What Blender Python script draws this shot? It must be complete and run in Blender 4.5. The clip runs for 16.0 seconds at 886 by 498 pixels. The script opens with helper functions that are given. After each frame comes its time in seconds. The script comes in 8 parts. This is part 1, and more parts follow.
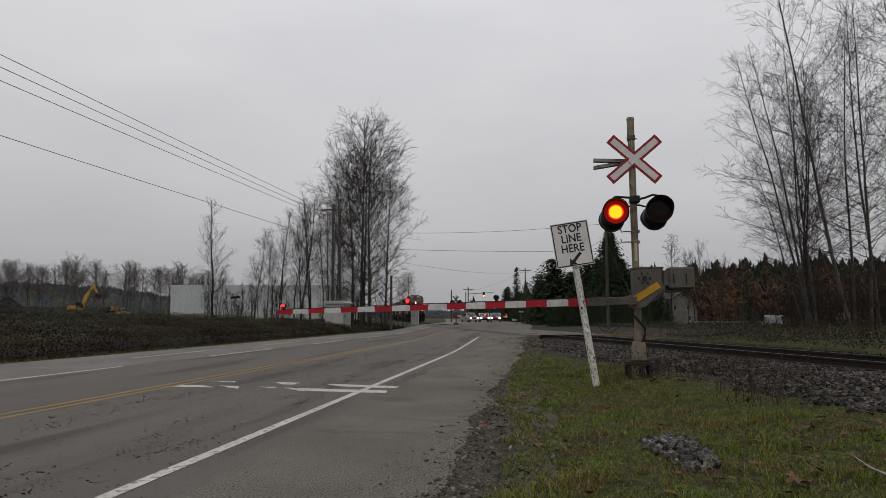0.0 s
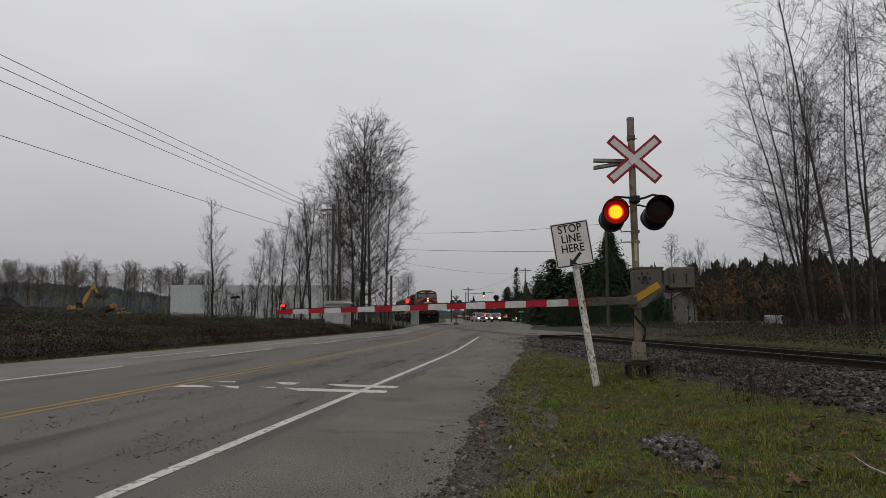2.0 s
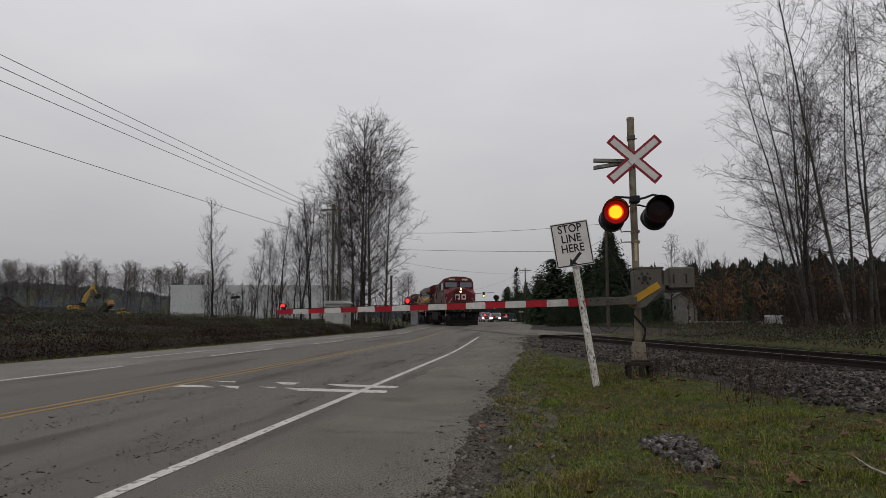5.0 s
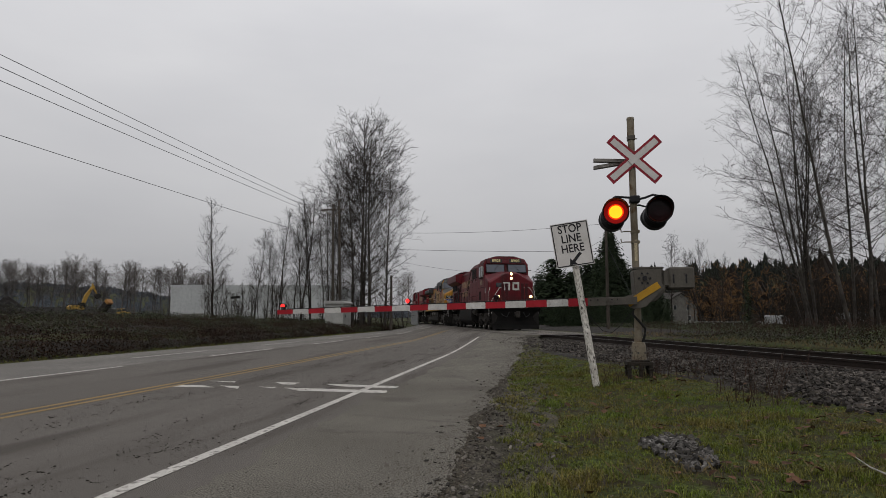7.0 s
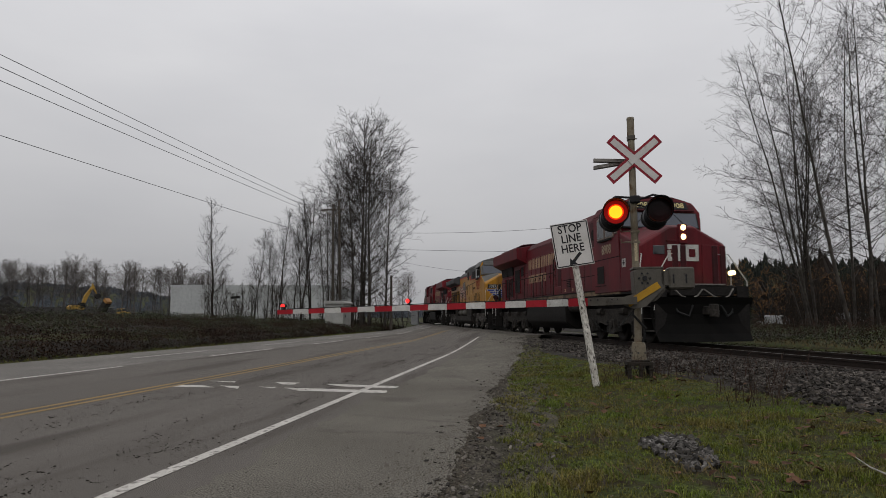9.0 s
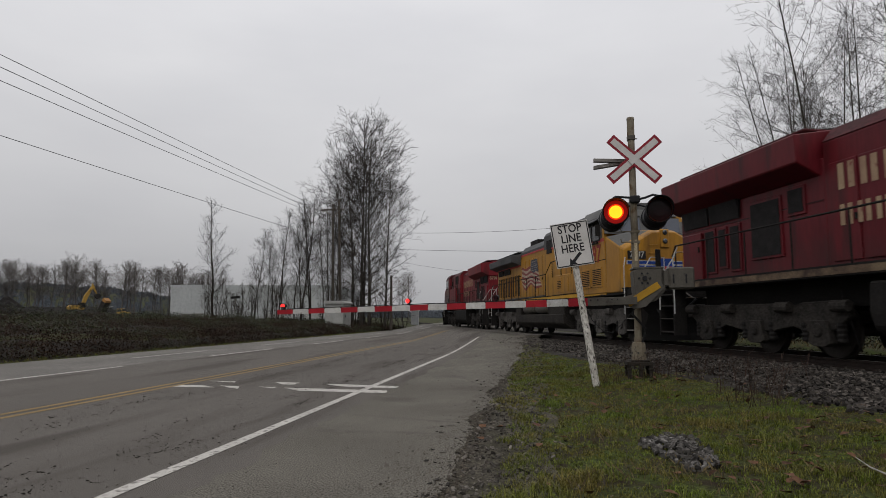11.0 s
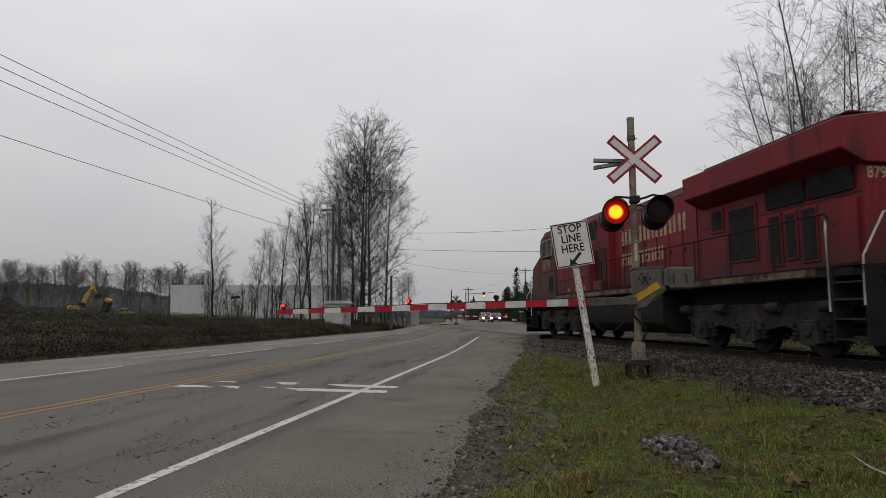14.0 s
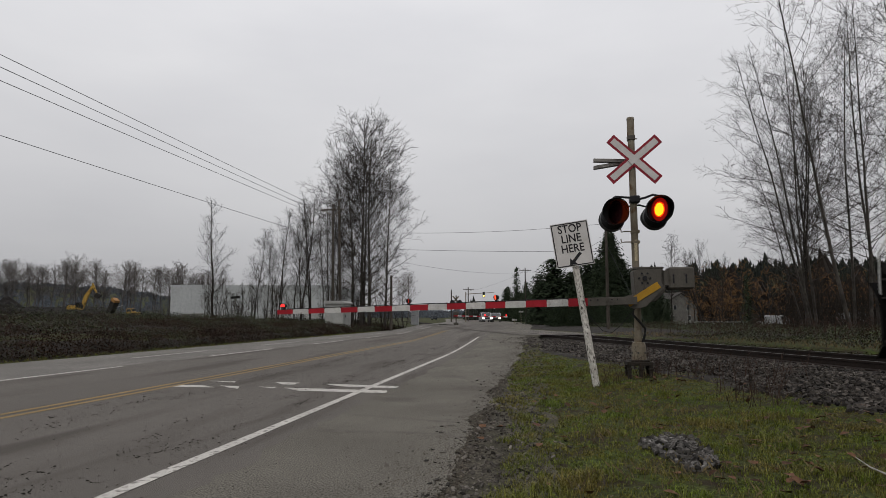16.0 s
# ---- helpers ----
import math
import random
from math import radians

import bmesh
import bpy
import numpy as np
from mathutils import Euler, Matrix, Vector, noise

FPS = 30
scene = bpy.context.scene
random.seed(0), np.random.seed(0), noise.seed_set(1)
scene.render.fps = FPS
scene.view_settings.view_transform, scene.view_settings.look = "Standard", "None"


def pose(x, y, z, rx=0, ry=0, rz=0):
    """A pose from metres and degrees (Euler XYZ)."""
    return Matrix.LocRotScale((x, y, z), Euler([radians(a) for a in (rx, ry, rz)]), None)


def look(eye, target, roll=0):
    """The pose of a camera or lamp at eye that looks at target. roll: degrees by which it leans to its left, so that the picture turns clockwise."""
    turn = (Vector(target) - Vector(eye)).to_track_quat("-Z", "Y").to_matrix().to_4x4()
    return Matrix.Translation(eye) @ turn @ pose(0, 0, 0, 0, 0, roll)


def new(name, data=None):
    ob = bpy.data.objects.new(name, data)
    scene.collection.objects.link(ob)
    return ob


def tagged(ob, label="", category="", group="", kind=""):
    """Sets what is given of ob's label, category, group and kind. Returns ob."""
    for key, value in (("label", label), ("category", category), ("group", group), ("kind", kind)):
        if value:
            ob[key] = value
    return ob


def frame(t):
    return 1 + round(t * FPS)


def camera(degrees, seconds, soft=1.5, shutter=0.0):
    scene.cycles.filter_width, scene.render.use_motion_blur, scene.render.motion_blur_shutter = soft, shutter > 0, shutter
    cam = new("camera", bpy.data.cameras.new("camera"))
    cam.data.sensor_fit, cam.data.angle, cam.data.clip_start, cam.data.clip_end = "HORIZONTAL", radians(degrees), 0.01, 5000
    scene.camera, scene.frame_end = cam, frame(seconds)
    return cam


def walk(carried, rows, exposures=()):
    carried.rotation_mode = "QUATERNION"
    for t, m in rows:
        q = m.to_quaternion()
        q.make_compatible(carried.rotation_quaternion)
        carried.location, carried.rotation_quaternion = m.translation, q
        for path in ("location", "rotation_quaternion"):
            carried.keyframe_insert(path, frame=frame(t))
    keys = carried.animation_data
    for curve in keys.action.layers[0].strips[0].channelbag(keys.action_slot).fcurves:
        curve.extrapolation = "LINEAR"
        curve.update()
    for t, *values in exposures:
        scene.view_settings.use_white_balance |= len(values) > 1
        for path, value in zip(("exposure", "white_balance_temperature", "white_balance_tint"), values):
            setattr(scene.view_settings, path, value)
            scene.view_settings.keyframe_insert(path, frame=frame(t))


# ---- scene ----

# Plan: the camera stands at x=0, y=0 and looks along +y. The road runs 8.3 degrees to the
# right of +y, the railway 8.6 degrees to the left of it; rail tops lie 0.40 m above the near road.
EYE = Vector((0.0, 0.0, 1.2))
cam = camera(69.44, 16.0, soft=0.64, shutter=0.15)
CAM_POSE = pose(0, 0, 1.2, 90 + 6.145, 0, 0)
walk(cam, [(0.0, CAM_POSE), (16.0, CAM_POSE)], [(0.0, -0.04), (9.0, -0.04), (12.0, 0.1), (16.0, 0.1)])

# ---------------------------------------------------------------- light
SUN_EL, SUN_AZ = radians(48), radians(200)
world = bpy.data.worlds.new("overcast_sky")
scene.world = world
world.use_nodes = True


def build_world():
    nt = world.node_tree
    nt.nodes.clear()
    n, l = nt.nodes.new, nt.links.new
    out, bg = n("ShaderNodeOutputWorld"), n("ShaderNodeBackground")
    sky = n("ShaderNodeTexSky")
    sky.sky_type, sky.sun_disc, sky.sun_elevation, sky.sun_rotation = "NISHITA", False, SUN_EL, SUN_AZ
    sky.air_density, sky.dust_density = 1.0, 6.0
    grey = n("ShaderNodeHueSaturation")
    grey.inputs["Saturation"].default_value = 0.25
    l(sky.outputs[0], grey.inputs["Color"])
    co = n("ShaderNodeTexCoord")
    mp = n("ShaderNodeMapping")
    mp.inputs["Scale"].default_value = (1.0, 1.0, 3.2)
    l(co.outputs["Generated"], mp.inputs[0])
    cl = n("ShaderNodeTexNoise")
    cl.inputs["Scale"].default_value, cl.inputs["Detail"].default_value = 1.7, 6
    l(mp.outputs[0], cl.inputs["Vector"])
    ramp = n("ShaderNodeValToRGB")
    e = ramp.color_ramp.elements
    e[0].position, e[0].color = 0.25, (3.65, 3.66, 3.84, 1)
    e[1].position, e[1].color = 0.8, (4.6, 4.58, 4.68, 1)
    l(cl.outputs[0], ramp.inputs[0])
    # an overcast sky is about three times brighter overhead than at the horizon
    sep, up, lift = n("ShaderNodeSeparateXYZ"), n("ShaderNodeMath"), n("ShaderNodeMath")
    l(co.outputs["Generated"], sep.inputs[0])
    up.operation, up.inputs[1].default_value = "MAXIMUM", 0.0
    l(sep.outputs[2], up.inputs[0])
    lift.operation, lift.inputs[1].default_value, lift.inputs[2].default_value = "MULTIPLY_ADD", 2.0, 1.0
    l(up.outputs[0], lift.inputs[0])
    cloud = n("ShaderNodeMix")
    cloud.data_type, cloud.blend_type = "RGBA", "MULTIPLY"
    cloud.inputs[0].default_value = 1.0
    l(ramp.outputs[0], cloud.inputs[6])
    l(lift.outputs[0], cloud.inputs[7])
    mix = n("ShaderNodeMix")
    mix.data_type = "RGBA"
    mix.inputs[0].default_value = 0.88
    l(grey.outputs[0], mix.inputs[6])
    l(cloud.outputs[2], mix.inputs[7])
    l(mix.outputs[2], bg.inputs[0])
    bg.inputs[1].default_value = 0.1
    l(bg.outputs[0], out.inputs[0])


build_world()
sun_data = bpy.data.lights.new("sun", "SUN")
sun_data.energy, sun_data.angle, sun_data.color = 0.5, radians(40), (1.0, 0.97, 0.93)
sun = new("sun", sun_data)
sun.matrix_world = look((0, 0, 80), (30 * math.sin(SUN_AZ) * -1, 30 * math.cos(SUN_AZ) * -1, 80 - 33))


# ---------------------------------------------------------------- materials
def mat(name, c1, c2=None, scale=3.0, rough=0.8, metal=0.0, bump=0.15, fine=60.0, fine_amt=0.35, island=0.0,
        stain=None, stain_scale=1.0, stain_at=0.55, spec=0.14, glow=None, power=0.0, trans=0.0, stretch=(1, 1, 1), randob=0.0, grime=None, grime_top=2.5, turn=0.0):
    """A procedural surface: two colours in large patches, a fine grain, relief, stains."""
    m = bpy.data.materials.new(name)
    m.use_nodes = True
    nt = m.node_tree
    n, l = nt.nodes.new, nt.links.new
    b = nt.nodes["Principled BSDF"]
    b.inputs["Roughness"].default_value, b.inputs["Metallic"].default_value = rough, metal
    b.inputs["Specular IOR Level"].default_value = spec
    if trans:
        b.inputs["Transmission Weight"].default_value = trans
    c2 = c2 or tuple(v * 0.75 for v in c1)
    co = n("ShaderNodeTexCoord")
    mp = n("ShaderNodeMapping")
    mp.inputs["Scale"].default_value = stretch
    if turn:
        mp.vector_type = "TEXTURE"
        mp.inputs["Scale"].default_value = tuple(1 / s for s in stretch)
        mp.inputs["Rotation"].default_value = (0, 0, radians(turn))
    l(co.outputs["Object"], mp.inputs[0])
    big, small = n("ShaderNodeTexNoise"), n("ShaderNodeTexNoise")
    big.inputs["Scale"].default_value, big.inputs["Detail"].default_value = scale, 5
    small.inputs["Scale"].default_value, small.inputs["Detail"].default_value = fine, 3
    l(mp.outputs[0], big.inputs["Vector"])
    l(co.outputs["Object"] if turn else mp.outputs[0], small.inputs["Vector"])
    ramp = n("ShaderNodeValToRGB")
    ramp.color_ramp.elements[0].position, ramp.color_ramp.elements[1].position = 0.35, 0.65
    ramp.color_ramp.elements[0].color, ramp.color_ramp.elements[1].color = (*c2, 1), (*c1, 1)
    l(big.outputs[0], ramp.inputs[0])
    col = ramp.outputs[0]

    def mult(col, src, lo, hi):
        mr = n("ShaderNodeMapRange")
        mr.inputs[1].default_value, mr.inputs[2].default_value = 0.3, 0.7
        mr.inputs[3].default_value, mr.inputs[4].default_value = lo, hi
        l(src, mr.inputs[0])
        mx = n("ShaderNodeMix")
        mx.data_type, mx.blend_type = "RGBA", "MULTIPLY"
        mx.inputs[0].default_value = 1.0
        l(col, mx.inputs[6])
        l(mr.outputs[0], mx.inputs[7])
        return mx.outputs[2], mr
    col, _ = mult(col, small.outputs[0], 1 - fine_amt, 1 + fine_amt)
    if island:
        g = n("ShaderNodeNewGeometry")
        col, mr = mult(col, g.outputs["Random Per Island"], 1 - island, 1 + island)
        mr.inputs[1].default_value, mr.inputs[2].default_value = 0, 1
    if randob:
        g = n("ShaderNodeObjectInfo")
        col, mr = mult(col, g.outputs["Random"], 1 - randob, 1 + randob)
        mr.inputs[1].default_value, mr.inputs[2].default_value = 0, 1
    if stain:
        st = n("ShaderNodeTexNoise")
        st.inputs["Scale"].default_value, st.inputs["Detail"].default_value = stain_scale, 8
        l(mp.outputs[0], st.inputs["Vector"])
        sr = n("ShaderNodeMapRange")
        sr.inputs[1].default_value, sr.inputs[2].default_value = stain_at, stain_at + 0.12
        l(st.outputs[0], sr.inputs[0])
        mx = n("ShaderNodeMix")
        mx.data_type = "RGBA"
        l(sr.outputs[0], mx.inputs[0])
        l(col, mx.inputs[6])
        mx.inputs[7].default_value = (*stain, 1)
        col = mx.outputs[2]
    if grime:
        # dust thrown up from the ballast, thick at the sills and ragged above
        sx, ad, gm, gn = n("ShaderNodeSeparateXYZ"), n("ShaderNodeMath"), n("ShaderNodeMapRange"), n("ShaderNodeTexNoise")
        gn.inputs["Scale"].default_value, gn.inputs["Detail"].default_value = 0.9, 7
        l(co.outputs["Object"], sx.inputs[0])
        l(co.outputs["Object"], gn.inputs["Vector"])
        ad.operation, ad.inputs[1].default_value = "MULTIPLY_ADD", -2.4
        l(gn.outputs[0], ad.inputs[0])
        l(sx.outputs[2], ad.inputs[2])
        gm.inputs[1].default_value, gm.inputs[2].default_value = grime_top - 1.2, grime_top - 2.6
        gm.inputs[3].default_value, gm.inputs[4].default_value = 0.0, 0.85
        l(ad.outputs[0], gm.inputs[0])
        mx = n("ShaderNodeMix")
        mx.data_type = "RGBA"
        l(gm.outputs[0], mx.inputs[0])
        l(col, mx.inputs[6])
        mx.inputs[7].default_value = (*grime, 1)
        col = mx.outputs[2]
    l(col, b.inputs["Base Color"])
    if bump:
        bp = n("ShaderNodeBump")
        bp.inputs["Strength"].default_value, bp.inputs["Distance"].default_value = bump, 0.02
        l(small.outputs[0], bp.inputs["Height"])
        l(bp.outputs[0], b.inputs["Normal"])
    if glow:
        b.inputs["Emission Color"].default_value = (*glow, 1)
        b.inputs["Emission Strength"].default_value = power
    return m


MA = {}
MA["asphalt"] = mat("asphalt", (0.107, 0.096, 0.085), (0.089, 0.08, 0.07), 0.3, 0.85, bump=0.6, fine=110, fine_amt=0.95,
                    stain=(0.064, 0.056, 0.048), stain_scale=0.75, stain_at=0.53, stretch=(1.7, 0.14, 1), turn=-8.3)
MA["asphalt_old"] = mat("old_asphalt", (0.125, 0.115, 0.096), (0.092, 0.084, 0.07), 0.5, 0.9, bump=0.7, fine=72, fine_amt=1.0,
                        stain=(0.078, 0.07, 0.06), stain_scale=0.7, stain_at=0.57)
MA["asphalt_margin"] = mat("bleached_asphalt", (0.148, 0.138, 0.126), (0.118, 0.11, 0.1), 0.5, 0.9, bump=0.7, fine=60, fine_amt=0.6, stain=(0.1, 0.092, 0.083), stain_scale=0.7, stain_at=0.6)
MA["line_white"] = mat("white_road_paint", (0.44, 0.42, 0.385), (0.36, 0.34, 0.31), 1.5, 0.7, bump=0.3, fine_amt=0.2, stain=(0.13, 0.12, 0.108), stain_scale=14, stain_at=0.54)
MA["line_yellow"] = mat("yellow_road_paint", (0.235, 0.155, 0.058), (0.18, 0.122, 0.05), 1, 0.75, bump=0.3, fine_amt=0.3, stain=(0.12, 0.1, 0.07), stain_scale=3, stain_at=0.6)
MA["soil"] = mat("mossy_grass_soil", (0.036, 0.05, 0.008), (0.028, 0.022, 0.011), 2.2, 0.95, bump=0.8, fine=30, fine_amt=0.8, stain=(0.022, 0.016, 0.009), stain_scale=2.6, stain_at=0.52)
MA["dirt_edge"] = mat("dirt_and_gravel_edge", (0.062, 0.054, 0.042), (0.034, 0.031, 0.02), 2.6, 0.95, bump=0.9, fine=45, fine_amt=0.7)
MA["bank_soil"] = mat("dark_leaf_litter", (0.02, 0.0155, 0.011), (0.011, 0.009, 0.007), 1.5, 0.95, bump=0.6, fine=25, fine_amt=0.6)
MA["gravel"] = mat("gravel_ground", (0.03, 0.026, 0.023), (0.016, 0.014, 0.012), 1.2, 0.95, bump=0.9, fine=35, fine_amt=0.6)
MA["stone"] = mat("ballast_stone", (0.066, 0.058, 0.051), (0.032, 0.028, 0.0245), 2, 0.9, bump=0.3, fine=30, island=0.95)
MA["pale_stone"] = mat("grey_stones", (0.1, 0.094, 0.088), (0.045, 0.041, 0.037), 3, 0.9, bump=0.3, fine=30, island=0.75)
MA["edge_crumbs"] = mat("brown_dirt_crumbs", (0.07, 0.06, 0.048), (0.045, 0.038, 0.03), 3, 0.95, bump=0.2, island=0.6)
MA["verge_stone"] = mat("pale_road_gravel", (0.1, 0.09, 0.079), (0.046, 0.04, 0.034), 3, 0.9, bump=0.3, fine=30, island=0.75)
MA["rail"] = mat("rail_steel", (0.026, 0.019, 0.016), (0.016, 0.0125, 0.011), 2, 0.7, 0.2, bump=0.1)
MA["rail_top"] = mat("rail_running_surface", (0.085, 0.078, 0.07), (0.055, 0.05, 0.045), 2, 0.5, 0.5, bump=0.05)
MA["tie"] = mat("creosoted_timber", (0.05, 0.042, 0.036), (0.03, 0.026, 0.024), 3, 0.9, bump=0.6, fine=20, stretch=(1, 6, 1))
MA["galv"] = mat("weathered_galvanised_steel", (0.19, 0.165, 0.125), (0.125, 0.102, 0.07), 4, 0.6, 0.1, bump=0.1, fine_amt=0.15, stain=(0.085, 0.05, 0.024), stain_scale=5, stain_at=0.57)
MA["steel_grey"] = mat("grey_painted_steel", (0.085, 0.078, 0.066), (0.062, 0.056, 0.048), 5, 0.6, 0.1, bump=0.1, fine_amt=0.12, stain=(0.04, 0.033, 0.026), stain_scale=6, stain_at=0.6)
MA["black"] = mat("black_enamel", (0.018, 0.018, 0.02), (0.012, 0.012, 0.013), 4, 0.45, bump=0.05)
MA["red_sign"] = mat("faded_red_sheeting", (0.235, 0.021, 0.034), (0.19, 0.018, 0.027), 4, 0.5, bump=0.03, fine_amt=0.08)
MA["white_sign"] = mat("weathered_white_sheeting", (0.5, 0.48, 0.46), (0.44, 0.42, 0.4), 4, 0.5, bump=0.03, fine_amt=0.05, stain=(0.4, 0.38, 0.35), stain_scale=5, stain_at=0.62)
MA["arm_red"] = mat("red_gate_sheeting", (0.3, 0.014, 0.024), (0.24, 0.013, 0.018), 4, 0.5, bump=0.03, fine_amt=0.1, stain=(0.12, 0.02, 0.02), stain_scale=7, stain_at=0.64, randob=0.15)
MA["arm_white"] = mat("white_gate_sheeting", (0.46, 0.45, 0.43), (0.37, 0.36, 0.34), 6, 0.5, bump=0.03, fine_amt=0.12, stain=(0.22, 0.21, 0.19), stain_scale=9, stain_at=0.6, randob=0.12)
MA["lamp_lit"] = mat("lit_lens", (0.4, 0.05, 0.01), None, 4, 0.4, bump=0, glow=(1.0, 0.11, 0.003), power=7.0)
MA["lamp_mid"] = mat("glowing_orange_lens", (0.3, 0.02, 0.005), None, 4, 0.4, bump=0, glow=(1.0, 0.03, 0.002), power=1.1)
# emission added round the lens for the red glow on the backplate
MA["lamp_ring"] = mat("emissive_red_lamp_halo", (0.2, 0.005, 0.005), None, 4, 0.4, bump=0, glow=(1.0, 0.02, 0.015), power=0.16)
MA["lamp_dark"] = mat("unlit_red_lens", (0.015, 0.004, 0.005), None, 4, 0.25, bump=0)
MA["bark"] = mat("bare_bark", (0.065, 0.057, 0.05), (0.036, 0.032, 0.028), 2.5, 0.95, bump=0.6, fine=14, stretch=(1, 1, 0.3))
MA["twig"] = mat("bare_twigs", (0.03, 0.025, 0.021), (0.02, 0.0165, 0.0145), 2, 0.95, bump=0)
MA["wood_pole"] = mat("weathered_pole_wood", (0.065, 0.055, 0.046), (0.04, 0.034, 0.028), 2, 0.9, bump=0.5, fine=18, stretch=(1, 1, 0.15))
MA["conifer"] = mat("conifer_needles", (0.025, 0.036, 0.017), (0.014, 0.022, 0.011), 0.8, 0.9, bump=0, island=0.45)
# distance haze is mixed into this pale blue-grey base colour
MA["far_conifer"] = mat("haze_tinted_fir_woods", (0.058, 0.065, 0.074), (0.044, 0.05, 0.057), 0.02, 0.9, bump=0, island=0.25)
MA["bare_woods"] = mat("brown_bare_woodland", (0.0169, 0.01235, 0.0091), (0.00975, 0.0078, 0.0065), 0.05, 0.95, bump=0, island=0.5)
MA["hill_conifer"] = mat("dark_fir_woods", (0.015, 0.018, 0.013), (0.009, 0.011, 0.0085), 0.03, 0.9, bump=0, island=0.35)
MA["bramble"] = mat("bramble_leaves", (0.032, 0.04, 0.014), (0.024, 0.024, 0.011), 0.4, 0.5, bump=0, island=0.85, spec=0.18)


# ---------------------------------------------------------------- mesh helpers
def box(bm, x0, x1, y0, y1, z0, z1):
    v = [bm.verts.new(p) for p in ((x0, y0, z0), (x1, y0, z0), (x1, y1, z0), (x0, y1, z0), (x0, y0, z1), (x1, y0, z1), (x1, y1, z1), (x0, y1, z1))]
    for f in ((3, 2, 1, 0), (4, 5, 6, 7), (0, 1, 5, 4), (1, 2, 6, 5), (2, 3, 7, 6), (3, 0, 4, 7)):
        bm.faces.new([v[i] for i in f])
    return v


def prism(bm, pts, a, b, axis="y"):
    """Extrude a closed outline between a and b along an axis; the outline's two numbers are the other axes in order."""
    def put(p, k):
        return {"x": (k, p[0], p[1]), "y": (p[0], k, p[1]), "z": (p[0], p[1], k)}[axis]
    lo, hi = [bm.verts.new(put(p, a)) for p in pts], [bm.verts.new(put(p, b)) for p in pts]
    n = len(pts)
    bm.faces.new(lo)
    bm.faces.new(hi[::-1])
    for i in range(n):
        bm.faces.new((lo[i], hi[i], hi[(i + 1) % n], lo[(i + 1) % n]))


def cyl(bm, p0, p1, r0, r1=None, n=12, caps=True):
    p0, p1 = Vector(p0), Vector(p1)
    r1 = r0 if r1 is None else r1
    q = (p1 - p0).to_track_quat("Z", "Y")
    rings = []
    for p, r in ((p0, r0), (p1, r1)):
        rings.append([bm.verts.new(p + q @ Vector((r * math.cos(2 * math.pi * i / n), r * math.sin(2 * math.pi * i / n), 0))) for i in range(n)])
    for i in range(n):
        bm.faces.new((rings[0][i], rings[0][(i + 1) % n], rings[1][(i + 1) % n], rings[1][i]))
    if caps:
        bm.faces.new(rings[0][::-1])
        bm.faces.new(rings[1])


def lathe(bm, prof, n=20, axis="z"):
    """Turn (radius, height) pairs about an axis."""
    rings = []
    for r, h in prof:
        ring = []
        for i in range(n):
            c, s = r * math.cos(2 * math.pi * i / n), r * math.sin(2 * math.pi * i / n)
            ring.append(bm.verts.new({"z": (c, s, h), "y": (c, h, s), "x": (h, c, s)}[axis]))
        rings.append(ring)
    for a, b in zip(rings, rings[1:]):
        for i in range(n):
            bm.faces.new((a[i], a[(i + 1) % n], b[(i + 1) % n], b[i]))
    bm.faces.new(rings[0][::-1])
    bm.faces.new(rings[-1])


def tube(bm, pts, r, n=6):
    pts = [Vector(p) for p in pts]
    rings = []
    for i, p in enumerate(pts):
        d = (pts[min(i + 1, len(pts) - 1)] - pts[max(i - 1, 0)]).normalized()
        q = d.to_track_quat("Z", "Y")
        rr = r[i] if isinstance(r, (list, tuple)) else r
        rings.append([bm.verts.new(p + q @ Vector((rr * math.cos(2 * math.pi * k / n), rr * math.sin(2 * math.pi * k / n), 0))) for k in range(n)])
    for a, b in zip(rings, rings[1:]):
        for k in range(n):
            bm.faces.new((a[k], a[(k + 1) % n], b[(k + 1) % n], b[k]))
    bm.faces.new(rings[0][::-1])
    bm.faces.new(rings[-1])


def finish(bm, name, material, bevel=0.0, smooth=False):
    if bevel:
        bmesh.ops.bevel(bm, geom=list(bm.edges), offset=bevel, segments=1, affect="EDGES", clamp_overlap=True)
    bmesh.ops.recalc_face_normals(bm, faces=bm.faces)
    me = bpy.data.meshes.new(name)
    bm.to_mesh(me)
    bm.free()
    for m in (material if isinstance(material, (list, tuple)) else [material]):
        me.materials.append(m)
    if smooth:
        me.polygons.foreach_set("use_smooth", [True] * len(me.polygons))
    return me


def part(name, bm, material, parent=None, label="", bevel=0.0, smooth=False, at=None):
    """Link a bmesh as one mesh object, under a thing or a part."""
    ob = new(name, finish(bm, name, material, bevel, smooth))
    if parent is not None:
        ob.parent = parent
    if at is not None:
        ob.matrix_basis = at
    if label:
        ob["label"] = label
    return ob


def made(*calls):
    """A bmesh from (function, arguments...) rows."""
    bm = bmesh.new()
    for fn, *args in calls:
        fn(bm, *args)
    return bm


def thing(name, m, label, category, group=""):
    ob = new(name)
    ob.empty_display_size = 0.2
    ob.matrix_basis = m
    return tagged(ob, label, category, group)


def raw(name, verts, faces, material):
    me = bpy.data.meshes.new(name)
    me.from_pydata(verts, [], faces)
    me.materials.append(material)
    return me


